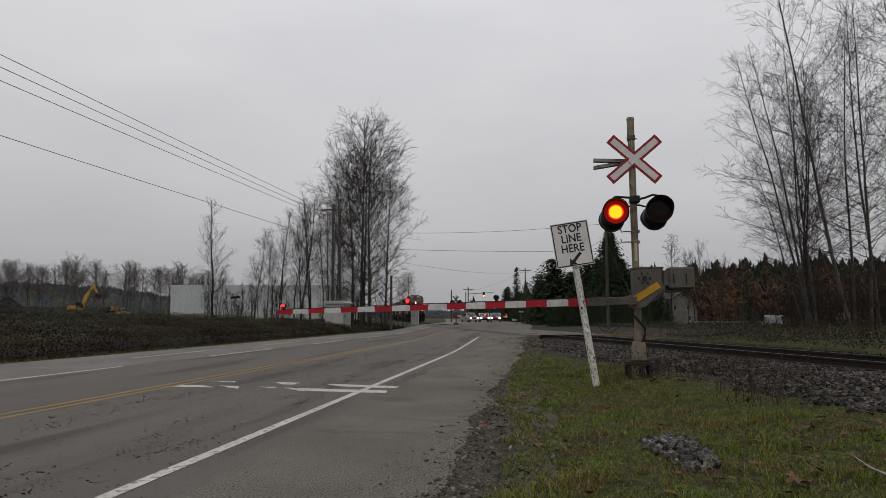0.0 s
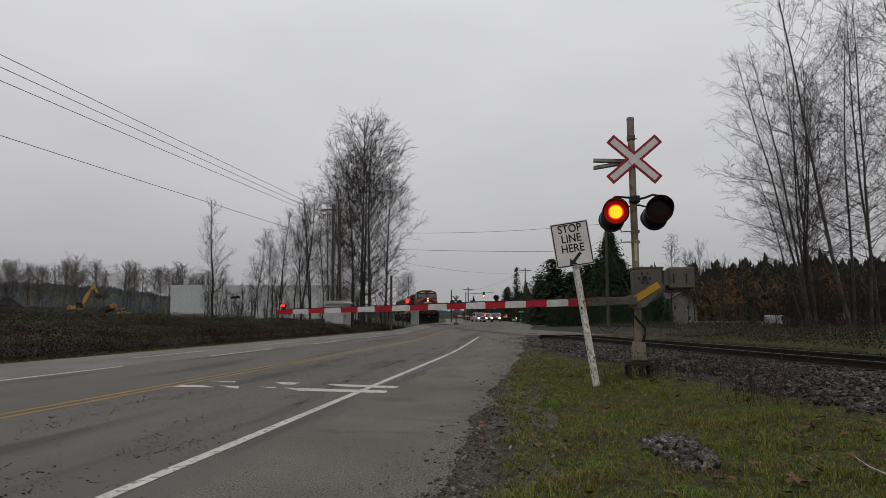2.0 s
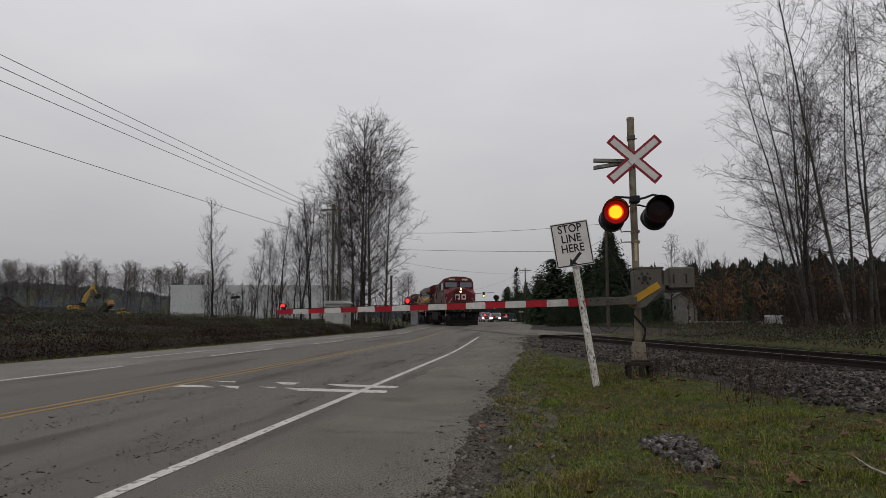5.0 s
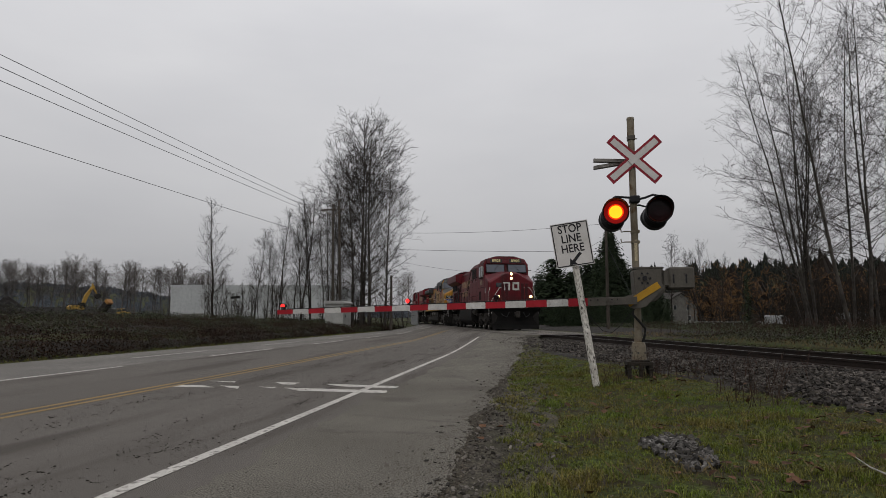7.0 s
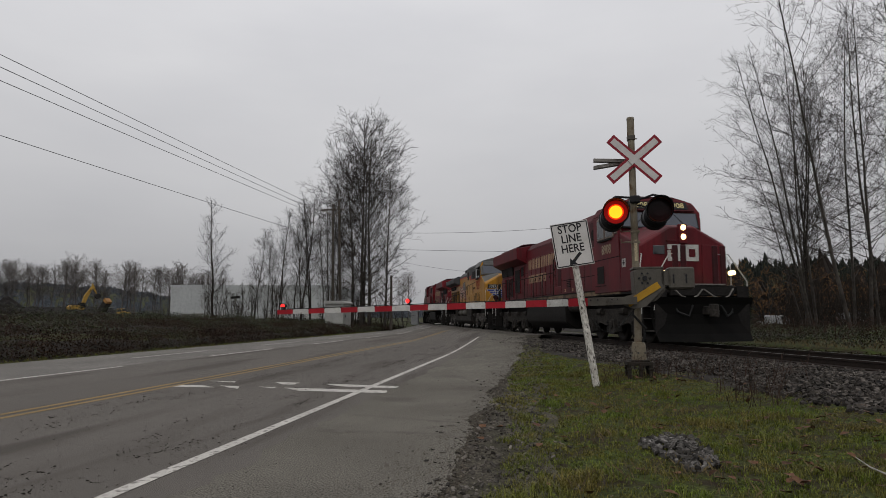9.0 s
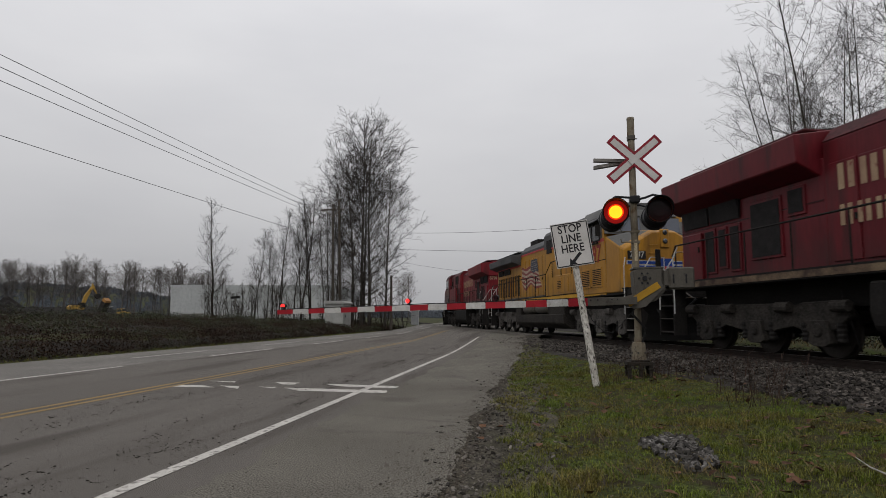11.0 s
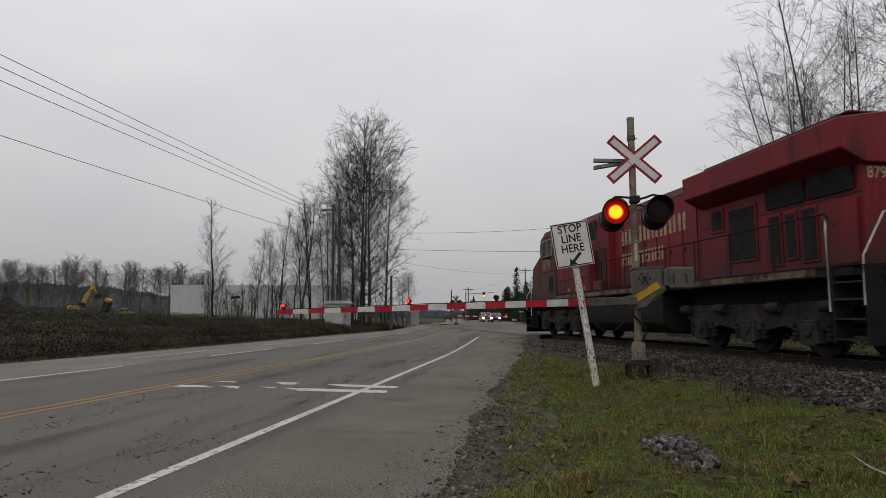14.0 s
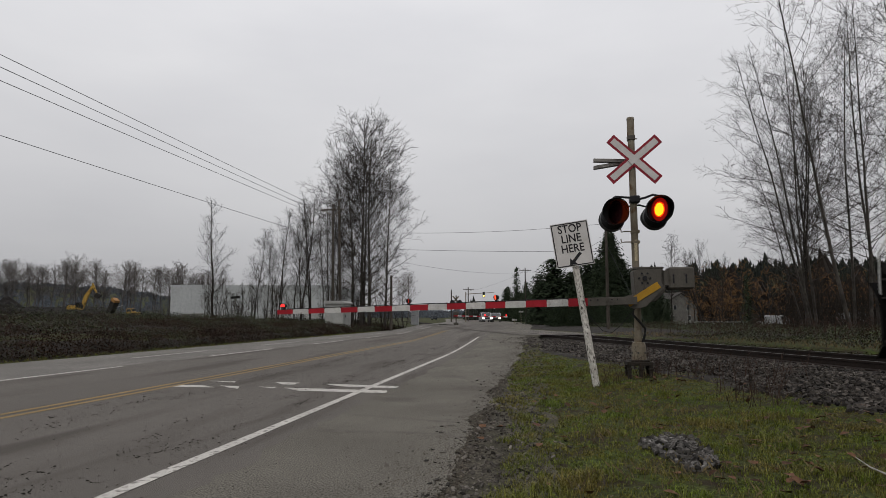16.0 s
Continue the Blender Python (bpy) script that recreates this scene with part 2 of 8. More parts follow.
# ---------------------------------------------------------------- ground plan
R_AZ, T_AZ = radians(8.3), radians(-8.581)
RD, RN = Vector((math.sin(R_AZ), math.cos(R_AZ))), Vector((math.cos(R_AZ), -math.sin(R_AZ)))
TD, TN = Vector((math.sin(T_AZ), math.cos(T_AZ))), Vector((math.cos(T_AZ), -math.sin(T_AZ)))
T_DIST, RAIL_Z = 10.417, 0.40
FOG, YELLOW, DASH, EDGE_R, EDGE_L = -2.89, -6.5, -10.2, -0.67, -13.9


def smooth(a, b, x):
    t = min(1, max(0, (x - a) / (b - a)))
    return t * t * (3 - 2 * t)


def track_bend(s):
    """How far the railway swings to the right, s metres beyond the camera's foot on it."""
    if s < 28:
        return 0.0
    if s < 48:
        return 0.026 * (s - 28) ** 2 / 40
    return 0.026 * (s - 38)


def track_at(s, lat=0.0):
    """Point on the railway; lat is metres towards the camera's side."""
    p = TN * (T_DIST + track_bend(s) - lat) + TD * s
    return p


def track_w(x, y):
    """Metres from the railway's centre, positive on the camera's side."""
    p = Vector((x, y))
    return T_DIST + track_bend(p.dot(TD)) - p.dot(TN)


def road_q(x, y):
    p = Vector((x, y))
    l = p.dot(RD)
    bend = 0.0 if l < 60 else 0.0009 * (l - 60) ** 2 if l < 140 else 0.0009 * 6400 + 0.144 * (l - 140)
    return p.dot(RN) + bend, l


def road_xy(q, l):
    bend = 0.0 if l < 60 else 0.0009 * (l - 60) ** 2 if l < 140 else 0.0009 * 6400 + 0.144 * (l - 140)
    return RN * (q - bend) + RD * l


def road_z(x, y):
    return 0.4 * smooth(7.5, 1.2, track_w(x, y))


def hill(x, y):
    """Far slopes on both sides."""
    h = 0.0
    r = math.hypot(x, y)
    if y > 0:
        az = math.degrees(math.atan2(x, y))
        h += 7 * smooth(420, 760, r)
        if az > 3:
            h += 21 * smooth(190, 420, r) * smooth(3, 12, az) + 5.5 * smooth(190, 400, r) * smooth(17, 25, az)
        if az < -12:
            h += 25 * smooth(430, 760, r) * smooth(-12, -32, az)
    return h


def ground_z(x, y):
    w = track_w(x, y)
    q, l = road_q(x, y)
    near = 0.14 * smooth(6.5, 4.4, w) if w > 0 else 0.14 + 0.16 * smooth(0, -3, w)
    z = near
    if EDGE_L - 0.3 < q < EDGE_R + 0.35:
        z = road_z(x, y) - 0.05
    elif q >= EDGE_R and w > 0:
        k = smooth(EDGE_R + 0.35, EDGE_R + 1.6, q)
        z = road_z(x, y) * (1 - k) + near * k - 0.03 * (1 - k)
    elif q <= EDGE_L and w > 2:
        z = road_z(x, y) * smooth(EDGE_L - 4, EDGE_L, q) + 0.55 * smooth(EDGE_L - 0.6, EDGE_L - 4.5, q)
    if w < 2.5:
        z = max(z, 0.2) if abs(w) > 3.5 else 0.1
    return z + hill(x, y) + 0.02 * noise.noise((x * 0.8, y * 0.8, 0))


def spread(stops):
    out = []
    for (a, b, step) in stops:
        n = max(1, round((b - a) / step))
        out += [a + (b - a) * i / n for i in range(n)]
    return out + [stops[-1][1]]


def build_ground():
    xs = spread([(-3000, -400, 200), (-400, -100, 20), (-100, -30, 4), (-30, -3, 1), (-3, 12, 0.4), (12, 40, 1), (40, 120, 5), (120, 400, 20), (400, 3000, 200)])
    ys = spread([(-300, -20, 40), (-20, 0, 2), (0, 16, 0.4), (16, 60, 0.9), (60, 140, 3), (140, 500, 15), (500, 1000, 40), (1000, 4000, 300)])
    verts = [(x, y, ground_z(x, y)) for y in ys for x in xs]
    w = len(xs)
    faces = [(j * w + i, j * w + i + 1, (j + 1) * w + i + 1, (j + 1) * w + i) for j in range(len(ys) - 1) for i in range(w - 1)]
    me = raw("ground", verts, faces, MA["soil"])
    me.polygons.foreach_set("use_smooth", [True] * len(me.polygons))
    tagged(new("ground", me), "mossy winter grass ground with bare soil patches", "ground", kind="structure")


build_ground()


def strip(name, q0, q1, l0, l1, lift, material, step=1.0, cross=3, label="", category="road", wobble=0.0, parent=None):
    n = max(1, round((l1 - l0) / step))
    verts, faces = [], []
    for i in range(n + 1):
        l = l0 + (l1 - l0) * i / n
        for k in range(cross + 1):
            q = q0 + (q1 - q0) * k / cross
            if name == "road_shoulder" and k == cross:
                q += 0.25 * smooth(11, 20, l)
            if wobble and k in (0, cross):
                q += wobble * noise.noise((l * 0.7, k, 3)) + wobble * 0.5 * noise.noise((l * 3.1, k, 8)) + wobble * 0.3 * noise.noise((l * 11, k, 5))
            p = road_xy(q, l)
            verts.append((p.x, p.y, road_z(p.x, p.y) + lift))
    c = cross + 1
    for i in range(n):
        for k in range(cross):
            a = i * c + k
            faces.append((a, a + 1, a + c + 1, a + c))
    ob = new(name, raw(name, verts, faces, material))
    if parent is not None:
        ob.parent = parent
    else:
        tagged(ob, label, category, kind="structure")
    return ob


road = strip("road", DASH - 0.1, FOG + 0.42, -30, 420, 0.0, MA["asphalt"], 0.25, 10, "worn grey asphalt road with mud specks and faded markings", "road", 0.3)
strip("road_shoulder", FOG + 0.15, EDGE_R - 0.06, -30, 420, -0.001, MA["asphalt_old"], 0.12, 6, "coarse pale asphalt shoulder with a broken edge", "road", 0.2)
strip("gravel_edge", -1.1, 0.1, -6, 33, -0.008, MA["dirt_edge"], 0.3, 4, "crumbled gravel and dirt edge of the asphalt", "gravel", 0.3)
strip("road_margin", EDGE_L, DASH + 0.15, -30, 420, -0.004, MA["asphalt_margin"], 1.0, 3, "pale older asphalt of the road's far lane edge", "road", 0.12)


def markings():
    strip("fog_line", FOG - 0.06, FOG + 0.06, -28, 32.2, 0.004, MA["line_white"], 0.5, 1, "worn white edge line on asphalt", "road marking")
    for q in (YELLOW - 0.12, YELLOW + 0.12):
        strip("yellow_line", q - 0.05, q + 0.05, -10, 46, 0.004, MA["line_yellow"], 1.0, 1, "faded double yellow centre line", "road marking")
    for k in range(-1, 7):
        e = 14.75 + k * 9.25
        strip("lane_dash", DASH - 0.06, DASH + 0.06, e - 5.0, e, 0.004, MA["line_white"], 1.0, 1, "white broken lane line on asphalt", "road marking")
        strip("lane_dash", -12.0 - 0.05, -12.0 + 0.05, e - 6.2, e - 1.8, 0.004, MA["line_white"], 1.0, 1, "thin white broken edge line", "road marking")


markings()


# ---------------------------------------------------------------- railway
def build_track():
    s_stops = spread([(-60, 60, 1.5), (60, 200, 3)])
    for lat in (0.7525, -0.7525):
        bm = bmesh.new()
        prof = [(-0.07, 0.0), (-0.07, 0.02), (-0.012, 0.04), (-0.012, 0.13), (-0.037, 0.14), (-0.037, 0.176), (0.037, 0.176), (0.037, 0.14), (0.012, 0.13), (0.012, 0.04), (0.07, 0.02), (0.07, 0.0)]
        rings = []
        for s in s_stops:
            ring = []
            for a, h in prof:
                p = track_at(s, lat + a)
                ring.append(bm.verts.new((p.x, p.y, RAIL_Z - 0.176 + h)))
            rings.append(ring)
        for a, b in zip(rings, rings[1:]):
            for k in range(len(prof)):
                f = bm.faces.new((a[k], a[(k + 1) % len(prof)], b[(k + 1) % len(prof)], b[k]))
                f.material_index = 1 if k == 5 else 0
        ob = new("rail", finish(bm, "rail", [MA["rail"], MA["rail_top"]]))
        tagged(ob, "rusty steel rail with a bright running surface", "rail", "rails of the track", kind="structure")


build_track()


BED = [(4.9, 0.04), (4.35, 0.155), (3.6, 0.185), (2.9, 0.205), (2.4, 0.215), (1.9, 0.225), (1.0, 0.22), (0, 0.21), (-1.0, 0.22), (-1.9, 0.225), (-2.6, 0.2), (-3.6, 0.14)]


def bed_z(w):
    """Height of the ballast bed at w metres beside the track's middle."""
    for (w0, z0), (w1, z1) in zip(BED, BED[1:]):
        if w1 <= w <= w0:
            return z0 + (z1 - z0) * (w0 - w) / (w0 - w1)
    return -1.0


def build_ballast():
    """Crushed-stone bed: a shaped base sheet and loose stones on it."""
    verts, faces = [], []
    stops = spread([(-60, 28.5, 0.8)]) 
    for s in stops:
        for w, z in BED:
            p = track_at(s, w)
            if 2.2 < w < 4.4:
                z = max(z, ground_z(p.x, p.y) + 0.02)
            verts.append((p.x, p.y, z + 0.02 * noise.noise((p.x * 2, p.y * 2, 1))))
    c = len(BED)
    for i in range(len(stops) - 1):
        for k in range(c - 1):
            faces.append((i * c + k, i * c + k + 1, (i + 1) * c + k + 1, (i + 1) * c + k))
    bed = tagged(new("ballast_bed", raw("ballast_bed", verts, faces, MA["gravel"])), "grey crushed-stone ballast bed under the track", "ballast", kind="structure")
    rnd = random.Random(4)
    verts, faces = [], []

    def stone(x, y, z, r):
        # a broken block: eight jittered corners, turned and tipped
        base = len(verts)
        a, tip, tilt = rnd.random() * 6.283, rnd.gauss(0, 0.35), rnd.gauss(0, 0.35)
        c, sn = math.cos(a), math.sin(a)
        lx, ly, lz = r * rnd.uniform(0.75, 1.15), r * rnd.uniform(0.5, 0.85), r * rnd.uniform(0.35, 0.65)
        for k in (-1, 1):
            for i, j in ((-1, -1), (1, -1), (1, 1), (-1, 1)):
                u, v, h = lx * i * rnd.uniform(0.5, 1.05), ly * j * rnd.uniform(0.5, 1.05), lz * k * rnd.uniform(0.6, 1.2)
                verts.append((x + c * u - sn * v, y + sn * u + c * v, z + h + tip * u + tilt * v))
        for f in ((3, 2, 1, 0), (4, 5, 6, 7), (0, 1, 5, 4), (1, 2, 6, 5), (2, 3, 7, 6), (3, 0, 4, 7)):
            faces.append(tuple(base + k for k in f))
    for _ in range(40000):
        s = -6 + 34.5 * rnd.random() ** 1.2
        w = rnd.uniform(1.35, 4.8) if rnd.random() < 0.8 else rnd.uniform(-3.6, 1.35)
        z = bed_z(w)
        if w > 4.2 and rnd.random() < 0.1 + 0.9 * smooth(4.3, 4.9, w) or s > 9 and w > 4.15 + 0.5 * noise.noise((s * 0.7, 0, 6)):
            continue
        p = track_at(s, w)
        if w > 2.2:
            z = max(z, ground_z(p.x, p.y) + 0.01)
        stone(p.x, p.y, z + 0.012, rnd.choice((0.017, 0.022, 0.026, 0.03, 0.034, 0.042)))
    tagged(new("ballast_stones", raw("ballast_stones", verts, faces, MA["stone"])), "loose grey-brown crushed ballast stones", "ballast", kind="stuff")
    # a small heap of stones in the grass and the gravel fringe of the road
    verts, faces = [], []
    for _ in range(700):
        a, r = rnd.random() * 6.283, rnd.random() ** 0.6
        x, y = 2.13 + (0.27 + 0.06 * math.sin(3 * a)) * r * math.cos(a) + 0.06 * r * math.sin(a), 5.9 + (0.85 + 0.2 * math.sin(2 * a + 1)) * r * math.sin(a)
        stone(x, y, ground_z(x, y) + 0.015 + 0.06 * (1 - r) + rnd.uniform(0, 0.012), rnd.choice((0.01, 0.014, 0.018, 0.022, 0.028, 0.036)))
    tagged(new("stone_heap", raw("stone_heap", verts, faces, MA["pale_stone"])), "small heap of grey stones lying in the grass", "stones", kind="stuff")
    verts, faces = [], []
    for _ in range(9000):
        l = 2 + 27 * rnd.random() ** 1.5
        q = EDGE_R + rnd.gauss(0.2, 0.42)
        if q < EDGE_R - 0.15 and rnd.random() < 0.75:
            continue
        p = road_xy(q, l)
        stone(p.x, p.y, max(ground_z(p.x, p.y), road_z(p.x, p.y) - 0.008 if q < 0.1 else -1) + 0.002, rnd.choice((0.004, 0.005, 0.006, 0.007, 0.008, 0.01, 0.013, 0.018, 0.026)))
    for _ in range(1800):
        l, q = rnd.uniform(16, 29), EDGE_R + 2.2 * rnd.random() ** 1.3
        p = road_xy(q, l)
        if track_w(p.x, p.y) < 4.2:
            stone(p.x, p.y, ground_z(p.x, p.y) + 0.015, rnd.uniform(0.02, 0.05))
    tagged(new("roadside_gravel", raw("roadside_gravel", verts, faces, MA["verge_stone"])), "loose gravel along the broken asphalt edge", "gravel", kind="stuff")
    V, F = [], []
    for _ in range(9000):
        l = 1.5 + 24 * rnd.random() ** 1.6
        q = EDGE_R + 0.1 - abs(rnd.gauss(0, 0.3))
        p = road_xy(q, l)
        r, z, b = rnd.choice((0.004, 0.006, 0.008, 0.011, 0.015)), road_z(p.x, p.y), len(V)
        for k in range(5):
            t = k * 1.2566 + rnd.uniform(-0.4, 0.4)
            V.append((p.x + r * rnd.uniform(0.6, 1.5) * math.cos(t), p.y + r * rnd.uniform(0.6, 1.5) * math.sin(t), z - 0.006))
        V.append((p.x, p.y, z + 0.002 + 0.25 * r))
        F += [(b + k, b + (k + 1) % 5, b + 5) for k in range(5)]
    tagged(new("edge_dirt", raw("edge_dirt", V, F, MA["edge_crumbs"])), "brown dirt crumbs strewn over the asphalt edge", "dirt", kind="stuff")
    # sleepers
    tie = finish(made((box, -0.115, 0.115, -1.3, 1.3, -0.16, 0.0)), "sleeper", MA["tie"], 0.01)
    for i in range(150):
        s = -30 + i * 0.5
        if 29 < s < 50:
            continue
        p = track_at(s)
        o = new("sleeper", tie)
        o.parent = bed
        o.matrix_basis = Matrix.Translation((p.x, p.y, 0.232 + 0.006 * math.sin(i * 3))) @ pose(0, 0, 0, 0, 0, 90 - math.degrees(T_AZ) + 0.8 * math.sin(i * 7))


build_ballast()


# ---------------------------------------------------------------- crossing signal
MA["yellow_label"] = mat("yellow_plate", (0.36, 0.2, 0.02), (0.28, 0.16, 0.02), 5, 0.5, bump=0.03, fine_amt=0.08)
MA["cream"] = mat("cream_stripe_paint", (0.42, 0.36, 0.24), (0.3, 0.24, 0.16), 2, 0.6, bump=0.05)
MA["dark_iron"] = mat("dark_rusty_iron", (0.03, 0.025, 0.02), (0.018, 0.015, 0.012), 5, 0.8, bump=0.3, fine=25)
MA["cable"] = mat("black_cable", (0.015, 0.015, 0.015), None, 5, 0.6, bump=0)
MA["grey_wood"] = mat("silvered_board", (0.25, 0.24, 0.22), (0.16, 0.15, 0.14), 3, 0.9, bump=0.5, fine=20, stretch=(0.3, 1, 1))
MA["arm_light_lit"] = mat("small_red_lamp_lit", (0.5, 0.02, 0.01), None, 4, 0.4, bump=0, glow=(1.0, 0.02, 0.02), power=2.6)
MA["arm_orange_lit"] = mat("small_orange_lamp_lit", (0.5, 0.05, 0.01), None, 4, 0.4, bump=0, glow=(1.0, 0.05, 0.015), power=3.0)

MAST = (3.635, 12.0, 0.06)
LAMPS = {}


def lamp_insert(r_in, r_out, parent, at, lit, ring, r_mid=None):
    """A disc that turns inside its housing: one face glows, the other is dark glass."""
    bm = bmesh.new()
    n = 28
    rows = []
    r_mid = r_mid or 0.5 * (r_in + r_out)
    for r, y in ((r_in, -0.014), (r_mid, -0.01), (r_out, -0.004), (r_out, 0.004), (r_in, 0.012)):
        rows.append([bm.verts.new((r * math.cos(2 * math.pi * k / n), y, r * math.sin(2 * math.pi * k / n))) for k in range(n)])
    bm.faces.new(rows[0]).material_index = 0
    for j, mi in ((0, 1), (1, 2), (2, 3), (3, 3)):
        for k in range(n):
            bm.faces.new((rows[j][k], rows[j][(k + 1) % n], rows[j + 1][(k + 1) % n], rows[j + 1][k])).material_index = mi
    bm.faces.new(rows[4][::-1]).material_index = 3
    return part("lens", bm, [lit, MA["lamp_mid"], ring, MA["lamp_dark"]], parent, "round red signal lens", at=at)


def signal_head(thing_ob, x, y, z, yaw, pitch, key=None):
    """Black round backplate with a deep visor; faces local -y."""
    head = part("signal_head", made((lathe, [(0.05, 0.30), (0.18, 0.27), (0.25, 0.2), (0.262, 0.0), (0.275, 0.0), (0.275, -0.012), (0.248, -0.015), (0.248, 0.19), (0.05, 0.22)], 32, "y")),
                MA["black"], thing_ob, "round black signal head", at=pose(x, y, z, pitch, 0, yaw) @ Matrix.Scale(0.9, 4))
    # visor: a tube cut shorter below
    bm = bmesh.new()
    n, rings = 32, []
    for r, base in ((0.262, 0), (0.262, 1), (0.254, 1), (0.254, 0)):
        ring = []
        for k in range(n):
            a = 2 * math.pi * k / n
            deep = 0.05 + 0.25 * smooth(-0.9, 0.7, math.sin(a))
            ring.append(bm.verts.new((r * math.cos(a), -0.012 - (deep if base else 0), r * math.sin(a))))
        rings.append(ring)
    for a, b in zip(rings, rings[1:]):
        for k in range(n):
            bm.faces.new((a[k], a[(k + 1) % n], b[(k + 1) % n], b[k]))
    part("visor", bm, MA["black"], head, "black sheet-metal visor", smooth=True)
    if key:
        LAMPS[key] = lamp_insert(0.134, 0.24, head, pose(0, -0.03, 0), MA["lamp_lit"], MA["lamp_ring"], 0.16)
    else:
        part("lens", made((lathe, [(0.14, -0.02), (0.19, -0.03), (0.19, -0.01)], 24, "y")), MA["lamp_dark"], head)
    return head


def build_signal():
    t = thing("crossing_signal", pose(*MAST, 0, 0, -8.3), "weathered steel level-crossing signal mast with red flashers", "crossing signal")
    part("mast", made((cyl, (0, 0, 0.6), (-0.02, 0, 4.96), 0.068, 0.064, 16)), MA["galv"], t, "rust-stained galvanised mast", smooth=False)
    part("mast_cap", made((cyl, (-0.02, 0, 4.62), (-0.02, 0, 4.95), 0.069, 0.069, 16), (cyl, (-0.02, 0, 4.94), (-0.02, 0, 4.98), 0.075, 0.066, 16)), MA["galv"], t)
    part("mast_band", made((box, -0.09, 0.05, -0.075, 0.075, 4.53, 4.62), (cyl, (0.05, 0, 4.56), (0.1, 0, 4.56), 0.012, 0.012, 6)), MA["steel_grey"], t, "clamp band", 0.006)
    for yaw, lab in ((43.5, "white crossbuck blade with red border"), (-40.5, "white crossbuck blade with red border")):
        a = pose(0.015, -0.085 - (0.012 if yaw > 0 else 0), 4.14, 0, yaw, 0)
        bl = part("crossbuck_blade", made((box, -0.605, 0.605, -0.004, 0.004, -0.104, 0.104)), MA["red_sign"], t, lab, 0.002, at=a)
        part("crossbuck_face", made((box, -0.552, 0.552, -0.0075, -0.0045, -0.058, 0.058)), MA["white_sign"], bl)
    part("centre_patch", made((box, -0.106, 0.106, -0.0225, -0.0195, -0.058, 0.058)), MA["white_sign"], t, at=pose(0.015, -0.085, 4.14, 0, -40.5, 0))
    for z0, z1, y in ((4.2, 4.16, 0.1), (4.06, 4.15, 0.13)):
        part("side_blade", made((prism, [(-0.72, z0 - 0.035), (-0.72, z0 + 0.03), (-0.05, z1 + 0.035), (-0.05, z1 - 0.035)], y, y + 0.1, "y")), MA["grey_wood"], t, "bare silvered board seen edge on", 0.004)
    # lamp bracket
    part("lamp_bracket", made((tube, [(-0.4, -0.2, 3.38), (-0.36, -0.12, 3.42), (0, -0.05, 3.4)], 0.022, 8), (tube, [(0, -0.05, 3.36), (0.2, -0.05, 3.4), (0.33, -0.12, 3.44), (0.42, -0.2, 3.4)], 0.022, 8),
                              (tube, [(-0.3, 0, 3.27), (-0.1, 0, 3.25), (0.1, 0, 3.27), (0.25, 0, 3.22)], 0.018, 6)), MA["black"], t, "black lamp bracket pipe")
    part("junction_box", made((box, -0.09, 0.1, -0.12, 0.06, 3.3, 3.44)), MA["black"], t, "", 0.02)
    signal_head(t, -0.385, -0.33, 3.09, -5, 2, "left")
    signal_head(t, 0.40, -0.33, 3.12, -4, 2, "right")
    signal_head(t, -0.385, 0.33, 3.05, 180, 0)
    signal_head(t, 0.42, 0.33, 3.07, 180, 0)
    for z in (2.76, 2.56):
        part("step_bracket", made((tube, [(0.08, -0.06, z), (-0.2, -0.06, z), (-0.26, -0.06, z - 0.01), (-0.27, -0.06, z + 0.06)], 0.012, 6), (box, -0.075, 0.075, -0.075, 0.075, z - 0.025, z + 0.025)), MA["galv"], t)
    part("mast_label", made((box, -0.03, 0.025, -0.0715, -0.0645, 2.2, 2.6)), MA["cream"], t, "faded yellow label on the mast")
    # base
    part("base_casting", made((lathe, [(0.135, 0.36), (0.13, 0.62), (0.115, 0.68), (0.08, 0.7), (0.08, 0.78)], 10)), MA["galv"], t, "cast mast base with bolts")
    for k in range(6):
        a = k * 1.047 + 0.3
        part("base_bolt", made((cyl, (0.128 * math.cos(a), 0.128 * math.sin(a), 0.5), (0.15 * math.cos(a), 0.15 * math.sin(a), 0.5), 0.02, None, 6)), MA["steel_grey"], t)
    part("base_plate", made((box, -0.24, 0.22, -0.22, 0.22, 0.27, 0.34), (box, -0.17, 0.17, -0.17, 0.17, 0.34, 0.37)), MA["dark_iron"], t, "", 0.008)
    for x, y in ((-0.2, -0.18), (0, -0.18), (0.18, -0.18), (-0.2, 0.18), (0.18, 0.18)):
        part("base_leg", made((box, x - 0.03, x + 0.03, y - 0.03, y + 0.03, -0.1, 0.27), (box, x - 0.045, x + 0.045, y - 0.045, y + 0.045, 0.19, 0.23)), MA["dark_iron"], t, "", 0.005)
    # gate machine
    g = part("gate_machine", made((prism, [(-0.08, 1.58), (-0.1, 2.0), (0.0, 2.06), (0.4, 2.05), (0.46, 1.98), (0.46, 1.62), (0.3, 1.45), (0.05, 1.38)], -0.3, 0.12, "y")), MA["steel_grey"], t, "dirty grey gate machine case", 0.015)
    part("gate_arm_bracket", made((prism, [(-0.28, 1.36), (-0.28, 1.52), (-0.02, 1.6), (0.36, 1.78), (0.42, 1.72), (0.42, 1.66), (0.1, 1.34), (-0.1, 1.3)], -0.34, -0.31, "y")), MA["steel_grey"], g, "steel arm bracket plate", 0.004)
